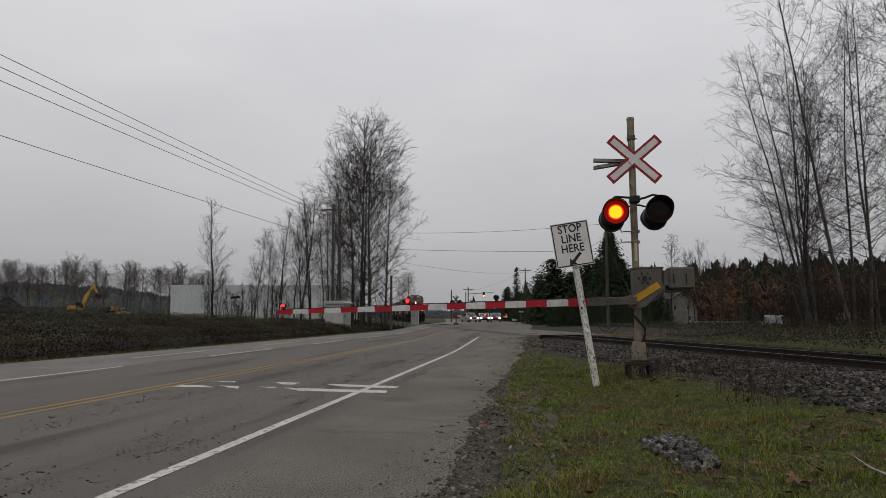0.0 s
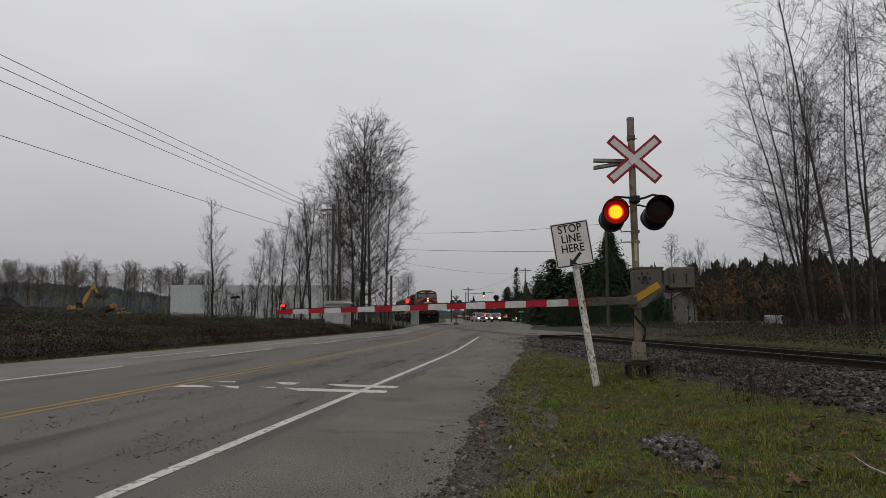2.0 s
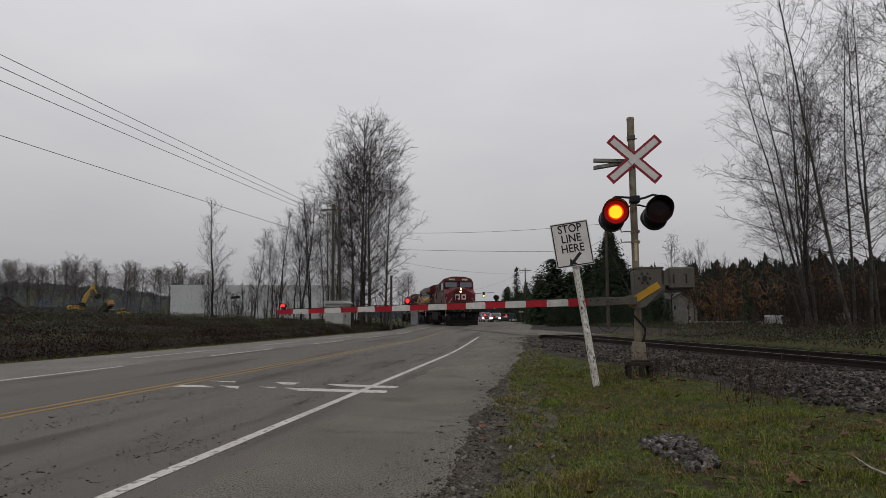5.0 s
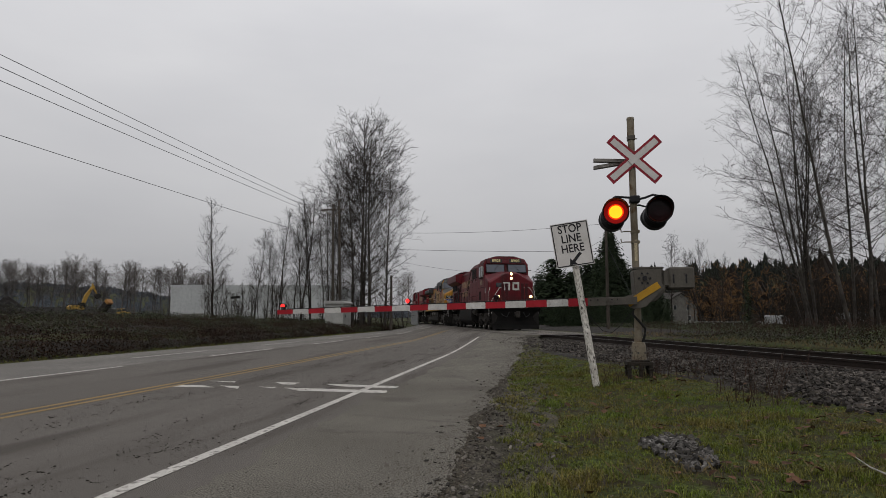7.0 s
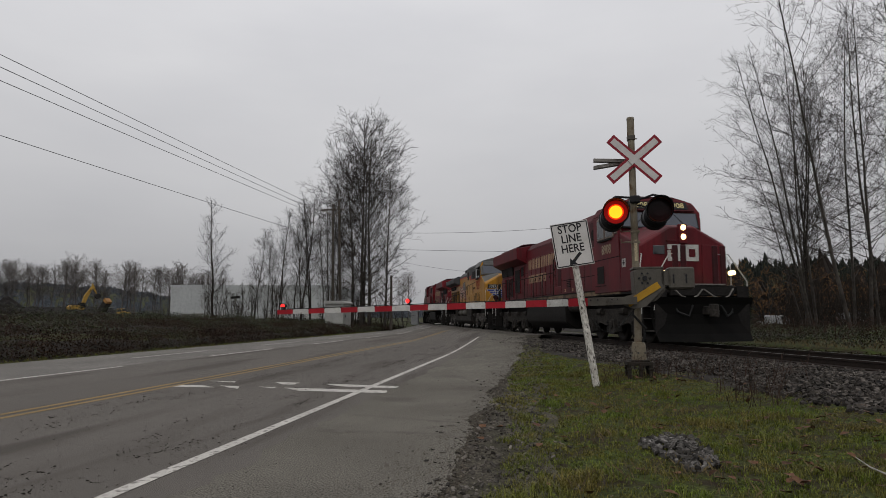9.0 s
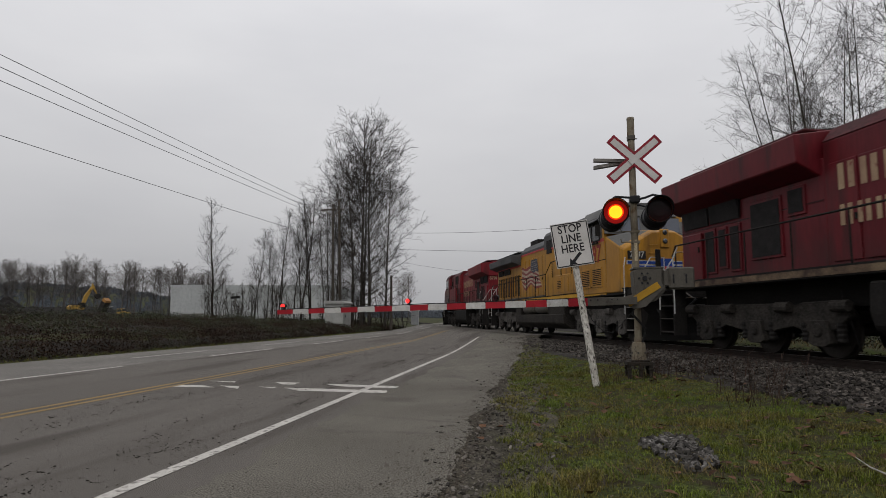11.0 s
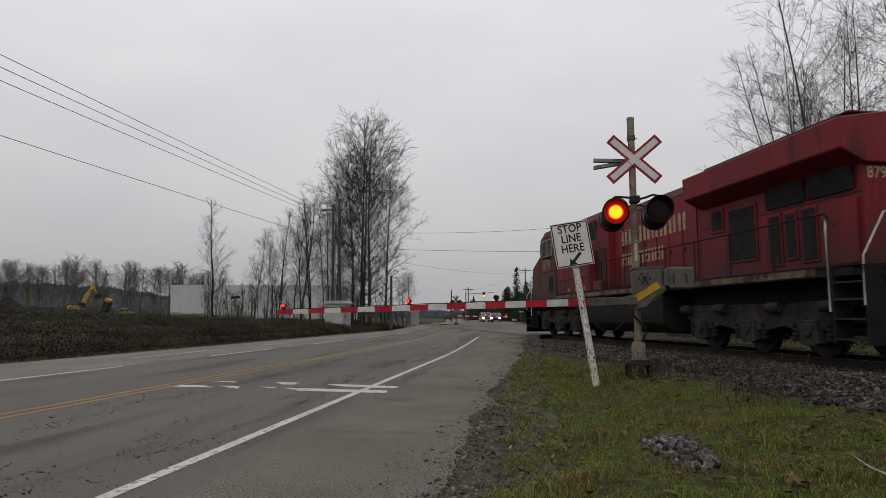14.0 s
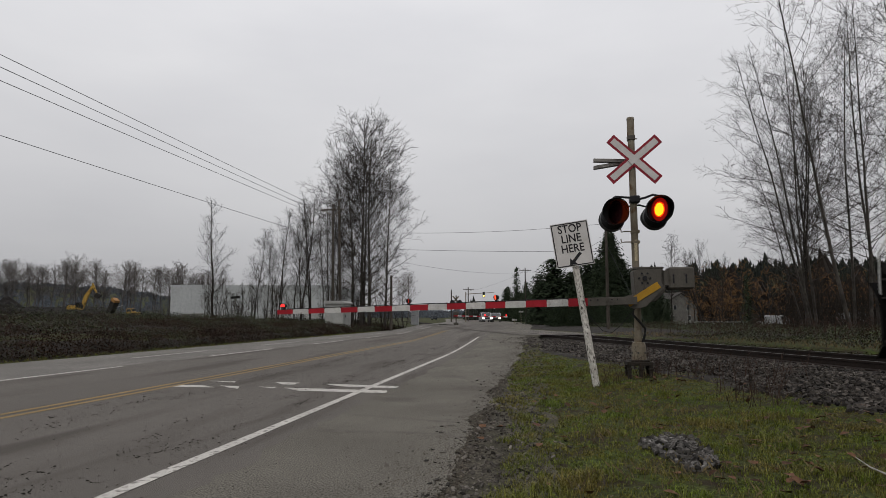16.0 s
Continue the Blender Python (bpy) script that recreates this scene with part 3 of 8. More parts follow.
    part("machine_label", made((box, -0.33, 0.33, -0.006, 0.0, -0.062, 0.062)), MA["yellow_label"], g, "worn yellow warning plate", at=pose(0.06, -0.348, 1.565, 0, -32, 0))
    for k in range(4):
        part("label_mark", made((box, -0.29 + 0.035 * k, -0.275 + 0.035 * k, -0.009, -0.0065, -0.035, 0.035)), MA["black"], g, at=pose(0.06, -0.348, 1.565, 0, -32, 0))
    part("machine_hub", made((cyl, (0.1, -0.3, 1.86), (0.1, -0.33, 1.86), 0.045, None, 12)), MA["black"], g)
    for k in range(6):
        a = k * 1.047
        part("machine_bolt", made((cyl, (0.1 + 0.1 * math.cos(a), -0.3, 1.86 + 0.1 * math.sin(a)), (0.1 + 0.1 * math.cos(a), -0.318, 1.86 + 0.1 * math.sin(a)), 0.02, None, 6)), MA["black"], g)
    part("machine_lid", made((box, -0.1, 0.44, -0.31, 0.13, 2.03, 2.07)), MA["steel_grey"], g, "", 0.008)
    part("counterweight", made((box, 0.52, 0.97, -0.34, 0.06, 1.66, 2.06)), MA["steel_grey"], g, "grey slotted counterweight box", 0.03)
    for x in (0.6, 0.82):
        part("counterweight_slot", made((box, x - 0.014, x + 0.014, -0.344, -0.338, 1.76, 1.93)), MA["black"], g)
    part("counterweight_arm", made((box, 0.38, 0.56, -0.3, -0.2, 1.72, 2.0)), MA["steel_grey"], g, "", 0.01)
    part("power_cable", made((tube, [(-0.06, -0.2, 1.42), (-0.12, -0.22, 1.2), (0.02, -0.16, 1.05), (0.11, -0.12, 0.95), (0.1, -0.1, 0.82), (0.06, -0.08, 0.7)], 0.024, 8)), MA["cable"], t, "black flexible conduit")
    part("hanging_wire", made((tube, [(-0.95, -0.18, 1.32), (-0.85, -0.2, 1.1), (-0.66, -0.22, 0.9), (-0.5, -0.22, 0.87), (-0.36, -0.2, 0.98), (-0.2, -0.12, 1.15), (-0.06, -0.05, 1.3)], 0.007, 5)), MA["cable"], t, "thin black wire looping under the arm")
    return t


build_signal()


def build_gate_arm():
    """Striped arm lowered across the lanes; local x runs from the tip to the mast end."""
    tip, near = Vector((-3.70, 14.40, 1.325)), Vector((3.40, 11.62, 1.51))
    d = near - tip
    L = d.length
    m = Matrix.Translation(tip) @ d.to_track_quat("X", "Z").to_matrix().to_4x4()
    t = thing("crossing_gate_arm", m, "lowered red and white striped crossing gate arm", "gate arm")

    def half(x):
        return 0.05 + 0.019 * x / L
    n = 16
    for i in range(n):
        a, b = i * 0.4064, (i + 1) * 0.4064
        if i == 15:
            b = a + 0.405
        red = i % 2 == 0
        part("arm_stripe", made((prism, [(a, -half(a)), (b, -half(b)), (b, half(b)), (a, half(a))], -0.02, 0.02, "y")), MA["arm_red" if red else "arm_white"], t,
             "red reflective stripe" if red else "white reflective stripe")
    a = 16 * 0.4064
    part("arm_stripe", made((prism, [(a, -0.074), (a + 0.36, -0.075), (a + 0.36, 0.075), (a, 0.074)], -0.02, 0.02, "y")), MA["arm_red"], t, "red reflective stripe")
    part("arm_channel", made((box, a + 0.36, L - 0.3, -0.025, 0.025, -0.076, 0.076), (box, a + 0.7, L + 0.12, -0.035, -0.026, -0.07, 0.07)), MA["steel_grey"], t, "bare grey arm channel", 0.004)
    for x in (a + 0.42, a + 0.55, a + 0.8, a + 0.9):
        part("arm_bolt", made((cyl, (x, -0.036, 0.03), (x, -0.045, 0.03), 0.014, None, 6)), MA["black"], t)
    for i in range(1, 17):
        x = i * 0.4064
        part("arm_clip", made((box, x - 0.012, x + 0.012, -0.024, 0.024, half(x) - 0.012, half(x) + 0.022)), MA["black"], t)
    # cable along the top edge, with clips
    part("arm_cable", made((tube, [(0.2 + 0.35 * k, 0.0, half(0.2 + 0.35 * k) + 0.012 + 0.006 * math.sin(k * 2.1)) for k in range(19)], 0.009, 5)), MA["cable"], t, "thin cable on the arm's top edge")
    for k, x in enumerate((0.16, 3.22, 5.1)):
        h = half(x)
        base = part("arm_lamp", made((lathe, [(0.05, -0.055), (0.062, -0.05), (0.062, 0.05), (0.05, 0.055)], 18, "y"), (box, -0.03, 0.03, -0.03, 0.03, -0.11, -0.04)), MA["black"], t, "small round gate arm lamp", at=pose(x, 0, h + 0.085) @ Matrix.Scale(0.8, 4))
        if k == 0:
            for dx in (-0.035, 0.035):
                part("lens", made((lathe, [(0.032, -0.075), (0.036, -0.055), (0.036, -0.05)], 14, "y")), MA["arm_light_lit"], base, "lit red lens", at=pose(dx * 0.8, 0, 0.005))
        else:
            LAMPS["arm_left" if k == 1 else "arm_right"] = lamp_insert(0.052, 0.056, base, pose(0, -0.068, 0), MA["arm_light_lit" if k == 1 else "arm_orange_lit"], MA["lamp_ring"])
    return t


build_gate_arm()


# ---------------------------------------------------------------- stop line sign
MA["peeling"] = mat("peeling_white_paint", (0.48, 0.46, 0.42), (0.36, 0.34, 0.3), 6, 0.8, bump=0.5, fine=25, stain=(0.06, 0.05, 0.042), stain_scale=15, stain_at=0.54, stretch=(1.5, 1.5, 0.8))


def letters(text, size, material, parent, at, depth=0.002, align="CENTER", name="lettering", label="", bold=0.0):
    cu = bpy.data.curves.new("lettering", "FONT")
    cu.body, cu.size, cu.extrude, cu.align_x, cu.align_y = text, size, depth, align, "CENTER"
    cu.resolution_u = 3
    cu.offset = bold
    tmp = bpy.data.objects.new("lettering", cu)
    me = bpy.data.meshes.new_from_object(tmp)
    bpy.data.objects.remove(tmp)
    me.materials.clear()
    me.materials.append(material)
    ob = new(name, me)
    ob.parent = parent
    ob.matrix_basis = at
    if label:
        ob["label"] = label
    return ob


def build_stop_sign():
    """Leaning wooden post with a plate; local x across, local z up, faces -y."""
    t = thing("stop_line_sign", pose(2.60, 11.0, 0.05, -1.5, -8.4, -6), "leaning white regulatory sign on a peeling wooden post", "road sign")
    part("post", made((cyl, (0, 0.02, -0.2), (0, 0.02, 2.72), 0.062, 0.057, 14)), MA["peeling"], t, "round post with peeling white paint")
    p = part("sign_plate", made((box, -0.325, 0.325, -0.052, -0.047, 2.06, 2.84)), MA["white_sign"], t, "white plate with black border")

    def bar(x0, x1, z0, z1, nm="border"):
        part(nm, made((box, x0, x1, -0.0545, -0.0525, z0, z1)), MA["black"], p)
    for a in ((-0.312, 0.312, 2.81, 2.828), (-0.312, 0.312, 2.072, 2.09), (-0.314, -0.296, 2.075, 2.825), (0.296, 0.314, 2.075, 2.825)):
        bar(*a)
    up = pose(0, 0, 0, 90, 0, 0)
    for word, z, sx in (("STOP", 2.72, 0.86), ("LINE", 2.545, 0.86), ("HERE", 2.37, 0.86)):
        letters(word, 0.2, MA["black"], p, pose(0.0, -0.0545, z + 0.003) @ up @ Matrix.Diagonal((sx, 1.0, 1, 1)), bold=0.003)
    part("arrow", made((prism, [(0.142, 2.272), (0.1, 2.302), (-0.038, 2.17), (-0.076, 2.212), (-0.094, 2.092), (0.04, 2.098), (0.004, 2.134)], -0.0545, -0.0525, "y")), MA["black"], p, "black arrow pointing down to the road")
    for z in (2.2, 2.75):
        part("bolt", made((cyl, (0, -0.052, z), (0, -0.06, z), 0.012, None, 6)), MA["galv"], p)


build_stop_sign()


# ---------------------------------------------------------------- locomotives
MA["maroon_red"] = mat("faded_maroon_paint", (0.1, 0.008, 0.012), (0.068, 0.006, 0.0095), 0.7, 0.45, bump=0.04, fine=12, fine_amt=0.14, stain=(0.032, 0.01, 0.01), stain_scale=1.3, stain_at=0.56, stretch=(1.6, 1, 0.2), spec=0.18, grime=(0.028, 0.018, 0.016), grime_top=2.3)
MA["maroon_dusty"] = mat("dust_coated_maroon_paint", (0.13, 0.009, 0.014), (0.092, 0.008, 0.012), 0.7, 0.45, bump=0.04, fine=12, fine_amt=0.14, stain=(0.042, 0.011, 0.011), stain_scale=1.4, stain_at=0.55, stretch=(1.8, 1, 0.18), spec=0.2, grime=(0.036, 0.026, 0.022), grime_top=3.85)
MA["maroon_hood"] = mat("streaked_crimson_paint", (0.172, 0.0125, 0.019), (0.12, 0.0105, 0.015), 0.7, 0.5, bump=0.04, fine=12, fine_amt=0.14, stain=(0.036, 0.01, 0.01), stain_scale=1.4, stain_at=0.55, stretch=(1.8, 1, 0.18), spec=0.16, grime=(0.034, 0.019, 0.017), grime_top=3.0)
MA["maroon_roof"] = mat("sooty_maroon_paint", (0.068, 0.012, 0.015), (0.04, 0.012, 0.013), 0.8, 0.7, bump=0.05, fine=12)
MA["yellow_unit_yellow"] = mat("dirty_yellow_paint", (0.34, 0.165, 0.017), (0.27, 0.128, 0.016), 0.7, 0.4, bump=0.04, fine=12, fine_amt=0.14, stain=(0.13, 0.066, 0.018), stain_scale=1.3, stain_at=0.56, stretch=(1.6, 1, 0.2), spec=0.22, grime=(0.11, 0.075, 0.036), grime_top=2.1)
MA["yellow_unit_grey"] = mat("grey_loco_paint", (0.075, 0.076, 0.078), (0.045, 0.045, 0.047), 0.8, 0.6, bump=0.05, fine=12, fine_amt=0.15)
MA["yellow_unit_cab_grey"] = mat("light_grey_cab_paint", (0.105, 0.104, 0.1), (0.075, 0.074, 0.071), 0.8, 0.55, bump=0.05, fine=12, fine_amt=0.12)
MA["yellow_unit_red"] = mat("red_stripe_paint", (0.4, 0.05, 0.05), None, 2, 0.5, bump=0.03)
MA["loco_black"] = mat("sooty_black_steel", (0.014, 0.0125, 0.0115), (0.009, 0.008, 0.0075), 2, 0.75, bump=0.2, fine=20, stain=(0.02, 0.016, 0.013), stain_scale=1.5, stain_at=0.6)
MA["truck_grey"] = mat("dusty_bogie_steel", (0.034, 0.03, 0.026), (0.018, 0.016, 0.0145), 1.6, 0.85, bump=0.3, fine=18, fine_amt=0.5)
MA["yellow_unit_truck"] = mat("silver_grey_bogie_steel", (0.08, 0.073, 0.066), (0.04, 0.036, 0.033), 1.6, 0.8, bump=0.3, fine=18, fine_amt=0.5)
MA["worn_cream"] = mat("flaking_cream_lettering_paint", (0.33, 0.24, 0.15), (0.24, 0.15, 0.1), 2, 0.6, bump=0.05, fine_amt=0.15, stain=(0.12, 0.014, 0.018), stain_scale=5, stain_at=0.6)
MA["pale_number"] = mat("worn_white_number_paint", (0.3, 0.245, 0.18), (0.22, 0.16, 0.11), 3, 0.6, bump=0.03, fine_amt=0.1, stain=(0.08, 0.02, 0.02), stain_scale=6, stain_at=0.6)
MA["dull_stripe"] = mat("grimy_cream_stripe", (0.15, 0.11, 0.07), (0.07, 0.045, 0.032), 1.5, 0.7, bump=0.05, stain=(0.035, 0.022, 0.018), stain_scale=2, stain_at=0.5)
MA["loco_white"] = mat("white_handrail_paint", (0.42, 0.42, 0.4), None, 3, 0.5, bump=0.05)
MA["screen"] = mat("black_intake_screen", (0.012, 0.011, 0.011), (0.02, 0.018, 0.018), 5, 0.8, bump=0.4, fine=50)
MA["cab_glass"] = mat("sky_reflecting_cab_glass", (0.028, 0.031, 0.034), (0.02, 0.022, 0.025), 1, 0.1, bump=0, fine_amt=0.05, spec=0.6)
MA["windscreen_glass"] = mat("blue_tinted_windscreen", (0.035, 0.042, 0.06), (0.03, 0.035, 0.05), 1, 0.08, bump=0, fine_amt=0.05, spec=0.7)
MA["dark_glass"] = mat("tinted_cab_glass", (0.03, 0.032, 0.034), (0.024, 0.026, 0.028), 1, 0.15, bump=0, fine_amt=0.05, spec=0.5)
MA["headlight"] = mat("lit_headlight", (0.9, 0.8, 0.6), None, 3, 0.3, bump=0, glow=(1.0, 0.7, 0.27), power=5.0)
MA["rubber"] = mat("black_rubber_hose", (0.02, 0.02, 0.02), None, 4, 0.7, bump=0)
MA["wheel"] = mat("worn_wheel_steel", (0.032, 0.027, 0.024), (0.02, 0.017, 0.015), 3, 0.6, 0.4, bump=0.1)
MA["flag_blue"] = mat("flag_blue_paint", (0.045, 0.055, 0.08), None, 3, 0.5, bump=0.03, fine=9, fine_amt=0.6)
MA["wing_blue"] = mat("emblem_blue_paint", (0.02, 0.05, 0.22), None, 3, 0.5, bump=0.03, fine_amt=0.1)
MA["flag_red"] = mat("flag_red_paint", (0.2, 0.04, 0.04), (0.15, 0.03, 0.03), 3, 0.5, bump=0.03, stain=(0.14, 0.08, 0.03), stain_scale=2, stain_at=0.58)
MA["flag_white"] = mat("flag_white_paint", (0.36, 0.31, 0.25), (0.28, 0.23, 0.17), 3, 0.5, bump=0.03, stain=(0.2, 0.12, 0.05), stain_scale=2, stain_at=0.58)
MA["sill_yellow"] = mat("bright_yellow_sill_paint", (0.44, 0.24, 0.02), (0.36, 0.19, 0.02), 1.0, 0.5, bump=0.03, fine_amt=0.15, stain=(0.16, 0.09, 0.03), stain_scale=1.5, stain_at=0.6)
MA["plough_black"] = mat("matt_black_plough", (0.008, 0.0075, 0.007), (0.005, 0.005, 0.0048), 1.5, 0.85, bump=0.1, spec=0.05)
MA["number_red"] = mat("dull_red_number_paint", (0.24, 0.026, 0.022), (0.19, 0.022, 0.02), 2, 0.5, bump=0.03)
MA["board_yellow"] = mat("lit_number_yellow", (0.5, 0.42, 0.2), None, 3, 0.5, bump=0)
MA["pale_hose"] = mat("pale_grey_hose", (0.16, 0.15, 0.135), (0.1, 0.095, 0.085), 4, 0.7, bump=0)
MA["window_trim"] = mat("worn_aluminium_window_trim", (0.2, 0.17, 0.145), (0.14, 0.115, 0.1), 4, 0.5, bump=0.03)
# dark maroon plates and seams; on the recess panels it stands for shade
MA["maroon_dark"] = mat("dark_maroon_paint_and_shade", (0.05, 0.009, 0.011), (0.026, 0.008, 0.009), 1.5, 0.5, bump=0.04)
WHEELS = []
HEIGHTS = [(-0.5, -0.5), (0.3, 0.32), (0.6, 0.68), (1.0, 1.14), (1.3, 1.44), (1.64, 1.78), (2.6, 2.75), (3.0, 3.2), (3.95, 4.3), (4.3, 4.6), (4.62, 4.9), (6.0, 6.2)]


def truck_unit(loco, cx, paint):
    """Three-axle bogie: side frames, journal boxes, springs, brake gear, wheelsets."""
    tr = part("truck", made((box, -2.3, 2.3, -0.5, 0.5, 0.62, 0.82), (box, -0.5, 0.5, -0.95, 0.95, 0.66, 0.9)), paint, loco, "three-axle bogie", at=pose(cx, 0, 0))
    for sy in (-1, 1):
        out = [(-2.75, 0.72), (-2.75, 0.92), (-2.3, 1.0), (-1.5, 0.98), (-1.2, 0.9), (-0.8, 0.98), (0.8, 0.98), (1.2, 0.9), (1.5, 0.98), (2.3, 1.0), (2.75, 0.92), (2.75, 0.72),
               (2.4, 0.5), (1.55, 0.46), (1.2, 0.58), (0.6, 0.46), (-0.6, 0.46), (-1.2, 0.58), (-1.55, 0.46), (-2.4, 0.5)]
        part("side_frame", made((prism, out, sy * 1.0, sy * 1.13, "y")), paint, tr, "", 0.02)
        for ax in (-2.0, 0.0, 2.0):
            part("journal_box", made((prism, [(ax - 0.3, 0.28), (ax - 0.22, 0.66), (ax + 0.22, 0.66), (ax + 0.3, 0.28), (ax + 0.15, 0.22), (ax - 0.15, 0.22)], sy * 1.02, sy * 1.2, "y"),
                                       (cyl, (ax, sy * 1.2, 0.5), (ax, sy * 1.24, 0.5), 0.13, 0.11, 14)), paint, tr, "", 0.012)
            for dx in (-0.48, 0.48):
                part("coil_spring", made((lathe, [(0.085, 0.3), (0.1, 0.33), (0.085, 0.37), (0.1, 0.41), (0.085, 0.45), (0.1, 0.49), (0.085, 0.53), (0.1, 0.57), (0.085, 0.62)], 10)), MA["loco_black"], tr,
                     at=pose(ax + dx, sy * 1.07, 0))
        for bx in (-2.62, -1.0, 1.0, 2.62):
            part("brake_cylinder", made((cyl, (bx - 0.2, sy * 1.2, 0.9), (bx + 0.22, sy * 1.2, 0.9), 0.1, None, 12)), paint, tr)
        part("sand_pipe", made((tube, [(2.5, sy * 1.05, 1.2), (2.65, sy * 1.05, 0.7), (2.62, sy * 0.8, 0.15)], 0.02, 6)), MA["loco_black"], tr)
    for ax in (-2.0, 0.0, 2.0):
        bm = bmesh.new()
        cyl(bm, (0, -0.95, 0), (0, 0.95, 0), 0.1, None, 10)
        for sy in (-1, 1):
            prof = [(0.1, 0.68), (0.3, 0.7), (0.48, 0.68), (0.56, 0.66), (0.56, 0.69), (0.533, 0.7), (0.53, 0.8), (0.45, 0.8), (0.3, 0.76), (0.13, 0.8)]
            lathe(bm, [(r, sy * h) for r, h in prof], 24, "y")
        ws = part("wheelset", bm, MA["wheel"], tr, "steel wheels on their axle", at=pose(ax, 0, 0.533))
        WHEELS.append(ws)


def handrail(loco, name, pts, material, r=0.02):
    part(name, made((tube, pts, r, 6)), material, loco)


def locomotive(name, label, style):
    up = style == "yellow"
    body, roof = MA[{"yellow": "yellow_unit_yellow", "maroon": "maroon_red", "maroon_rear": "maroon_hood"}[style]], MA["yellow_unit_grey" if up else "maroon_roof"]
    top = roof if up else body
    front = MA["maroon_dusty"] if style == "maroon_rear" else body
    paint = MA["yellow_unit_truck" if up else "truck_grey"]
    t = thing(name, pose(0, 0, 0), label, "locomotive", "coupled locomotives")
    # underframe
    part("frame_sill", made((box, -10.3, 9.9, -1.46, 1.46, 1.42, 1.6)), MA["loco_black"], t, "black underframe", 0.01)
    for sy in (-1, 1):
        part("sill_stripe", made((box, -9.4, 8.2, sy * 1.47 - 0.006, sy * 1.47 + 0.006, 1.46, 1.62)), MA["sill_yellow" if up else "dull_stripe"], t, "pale stripe along the walkway edge")
    part("walkway", made((box, -10.35, 9.95, -1.48, 1.48, 1.6, 1.64)), MA["loco_black"], t)
    # long hood
    hood = [(-0.97, 1.64), (-0.97, 3.95), (-0.72, 4.3), (0.72, 4.3), (0.97, 3.95), (0.97, 1.64)]
    part("engine_hood", made((prism, hood, -4.6, 1.0, "x")), body, t, "", 0.015)
    if not up:
        part("hood_roof", made((prism, [(-0.985, 3.97), (-0.73, 4.315), (0.73, 4.315), (0.985, 3.97)], -4.6, 1.0, "x")), roof, t, "sooty roof of the hood", 0.006)
        part("housing_roof", made((prism, [(-1.235, 4.13), (-0.91, 4.515), (0.91, 4.515), (1.235, 4.13)], 1.0, 6.03, "x")), roof, t, "sooty roof of the housing", 0.006)
    if up:
        part("hood_top", made((prism, [(-0.985, 3.84), (-0.985, 3.96), (-0.73, 4.315), (0.73, 4.315), (0.985, 3.96), (0.985, 3.84)], -4.6, 1.0, "x")), roof, t, "grey hood top", 0.006)
        for sy in (-1, 1):
            part("red_stripe", made((box, -4.6, 1.0, sy * 0.99 - 0.004, sy * 0.99 + 0.004, 3.78, 3.85)), MA["yellow_unit_red"], t, "thin red stripe")
    # radiator section with flared wings
    wb, wt = (3.55, 3.86) if up else (3.62, 4.18)
    part("radiator_base", made((prism, [(-0.97, 1.64), (-0.97, 3.7), (0.97, 3.7), (0.97, 1.64)], -10.15, -4.6, "x")), body, t, "", 0.015)
    part("radiator_wing", made((prism, [(-1.0, 3.4), (-1.5, wb), (-1.52, wt), (-0.5, wt + 0.18), (0.5, wt + 0.18), (1.52, wt), (1.5, wb), (1.0, 3.4)], -10.25, -4.7, "x")), top if up else body, t, "flared radiator roof overhanging the hood", 0.02)
    part("radiator_roof", made((box, -10.0, -5.0, -1.05, 1.05, wt + 0.21, wt + 0.26)), roof, t, "", 0.01)
    lift = 0.08 if up else 0.0
    for sy in (-1, 1):
        for x0, x1 in (((-9.7, -8.5), (-8.3, -6.9)) if up else ((-9.95, -8.75), (-8.65, -7.4))):
            part("intake_screen", made((prism, [(sy * 0.985, 3.02 + lift), (sy * 0.985, 3.42), (sy * 1.04, 3.46), (sy * 1.06, 3.42), (sy * 1.02, 3.02 + lift)], x0, x1, "x")), MA["screen"], t, "black radiator intake screen")
        if up:
            for x, wide in ((-5.1, 0.42), (-5.68, 0.26), (-6.24, 0.32), (-6.7, 0.22), (-7.12, 0.18), (-7.46, 0.2), (-7.85, 0.25), (-8.23, 0.23), (-8.66, 0.22), (-9.1, 0.24), (-9.55, 0.24)):
                rim = part("screen_frame", made((box, x - wide / 2 - 0.045, x + wide / 2 + 0.045, sy * 0.985 - 0.02, sy * 0.985 + 0.02, 1.8, 3.0)), body, t, "yellow frame round a narrow intake slot", 0.008)
                part("intake_screen", made((box, x - wide / 2, x + wide / 2, sy * 1.003 - 0.008, sy * 1.003 + 0.008, 1.86, 2.95)), MA["screen"], rim, "narrow black intake slot")
                part("door_latch", made((cyl, (x + wide / 2 + 0.1, sy * 0.97, 2.88), (x + wide / 2 + 0.1, sy * 1.0, 2.88), 0.03, None, 8)), MA["loco_black"], t)
            part("hood_band", made((box, -10.1, 0.5, sy * 0.985 - 0.012, sy * 0.985 + 0.012, 1.64, 1.745)), roof, t, "grey band along the foot of the hood")
            part("red_stripe", made((prism, [(sy * 0.99, 3.4), (sy * 1.06, 3.415), (sy * 1.07, 3.4), (sy * 1.0, 3.34)], -10.2, -4.72, "x")), MA["yellow_unit_red"], t, "dull red edge under the radiator roof")
        else:
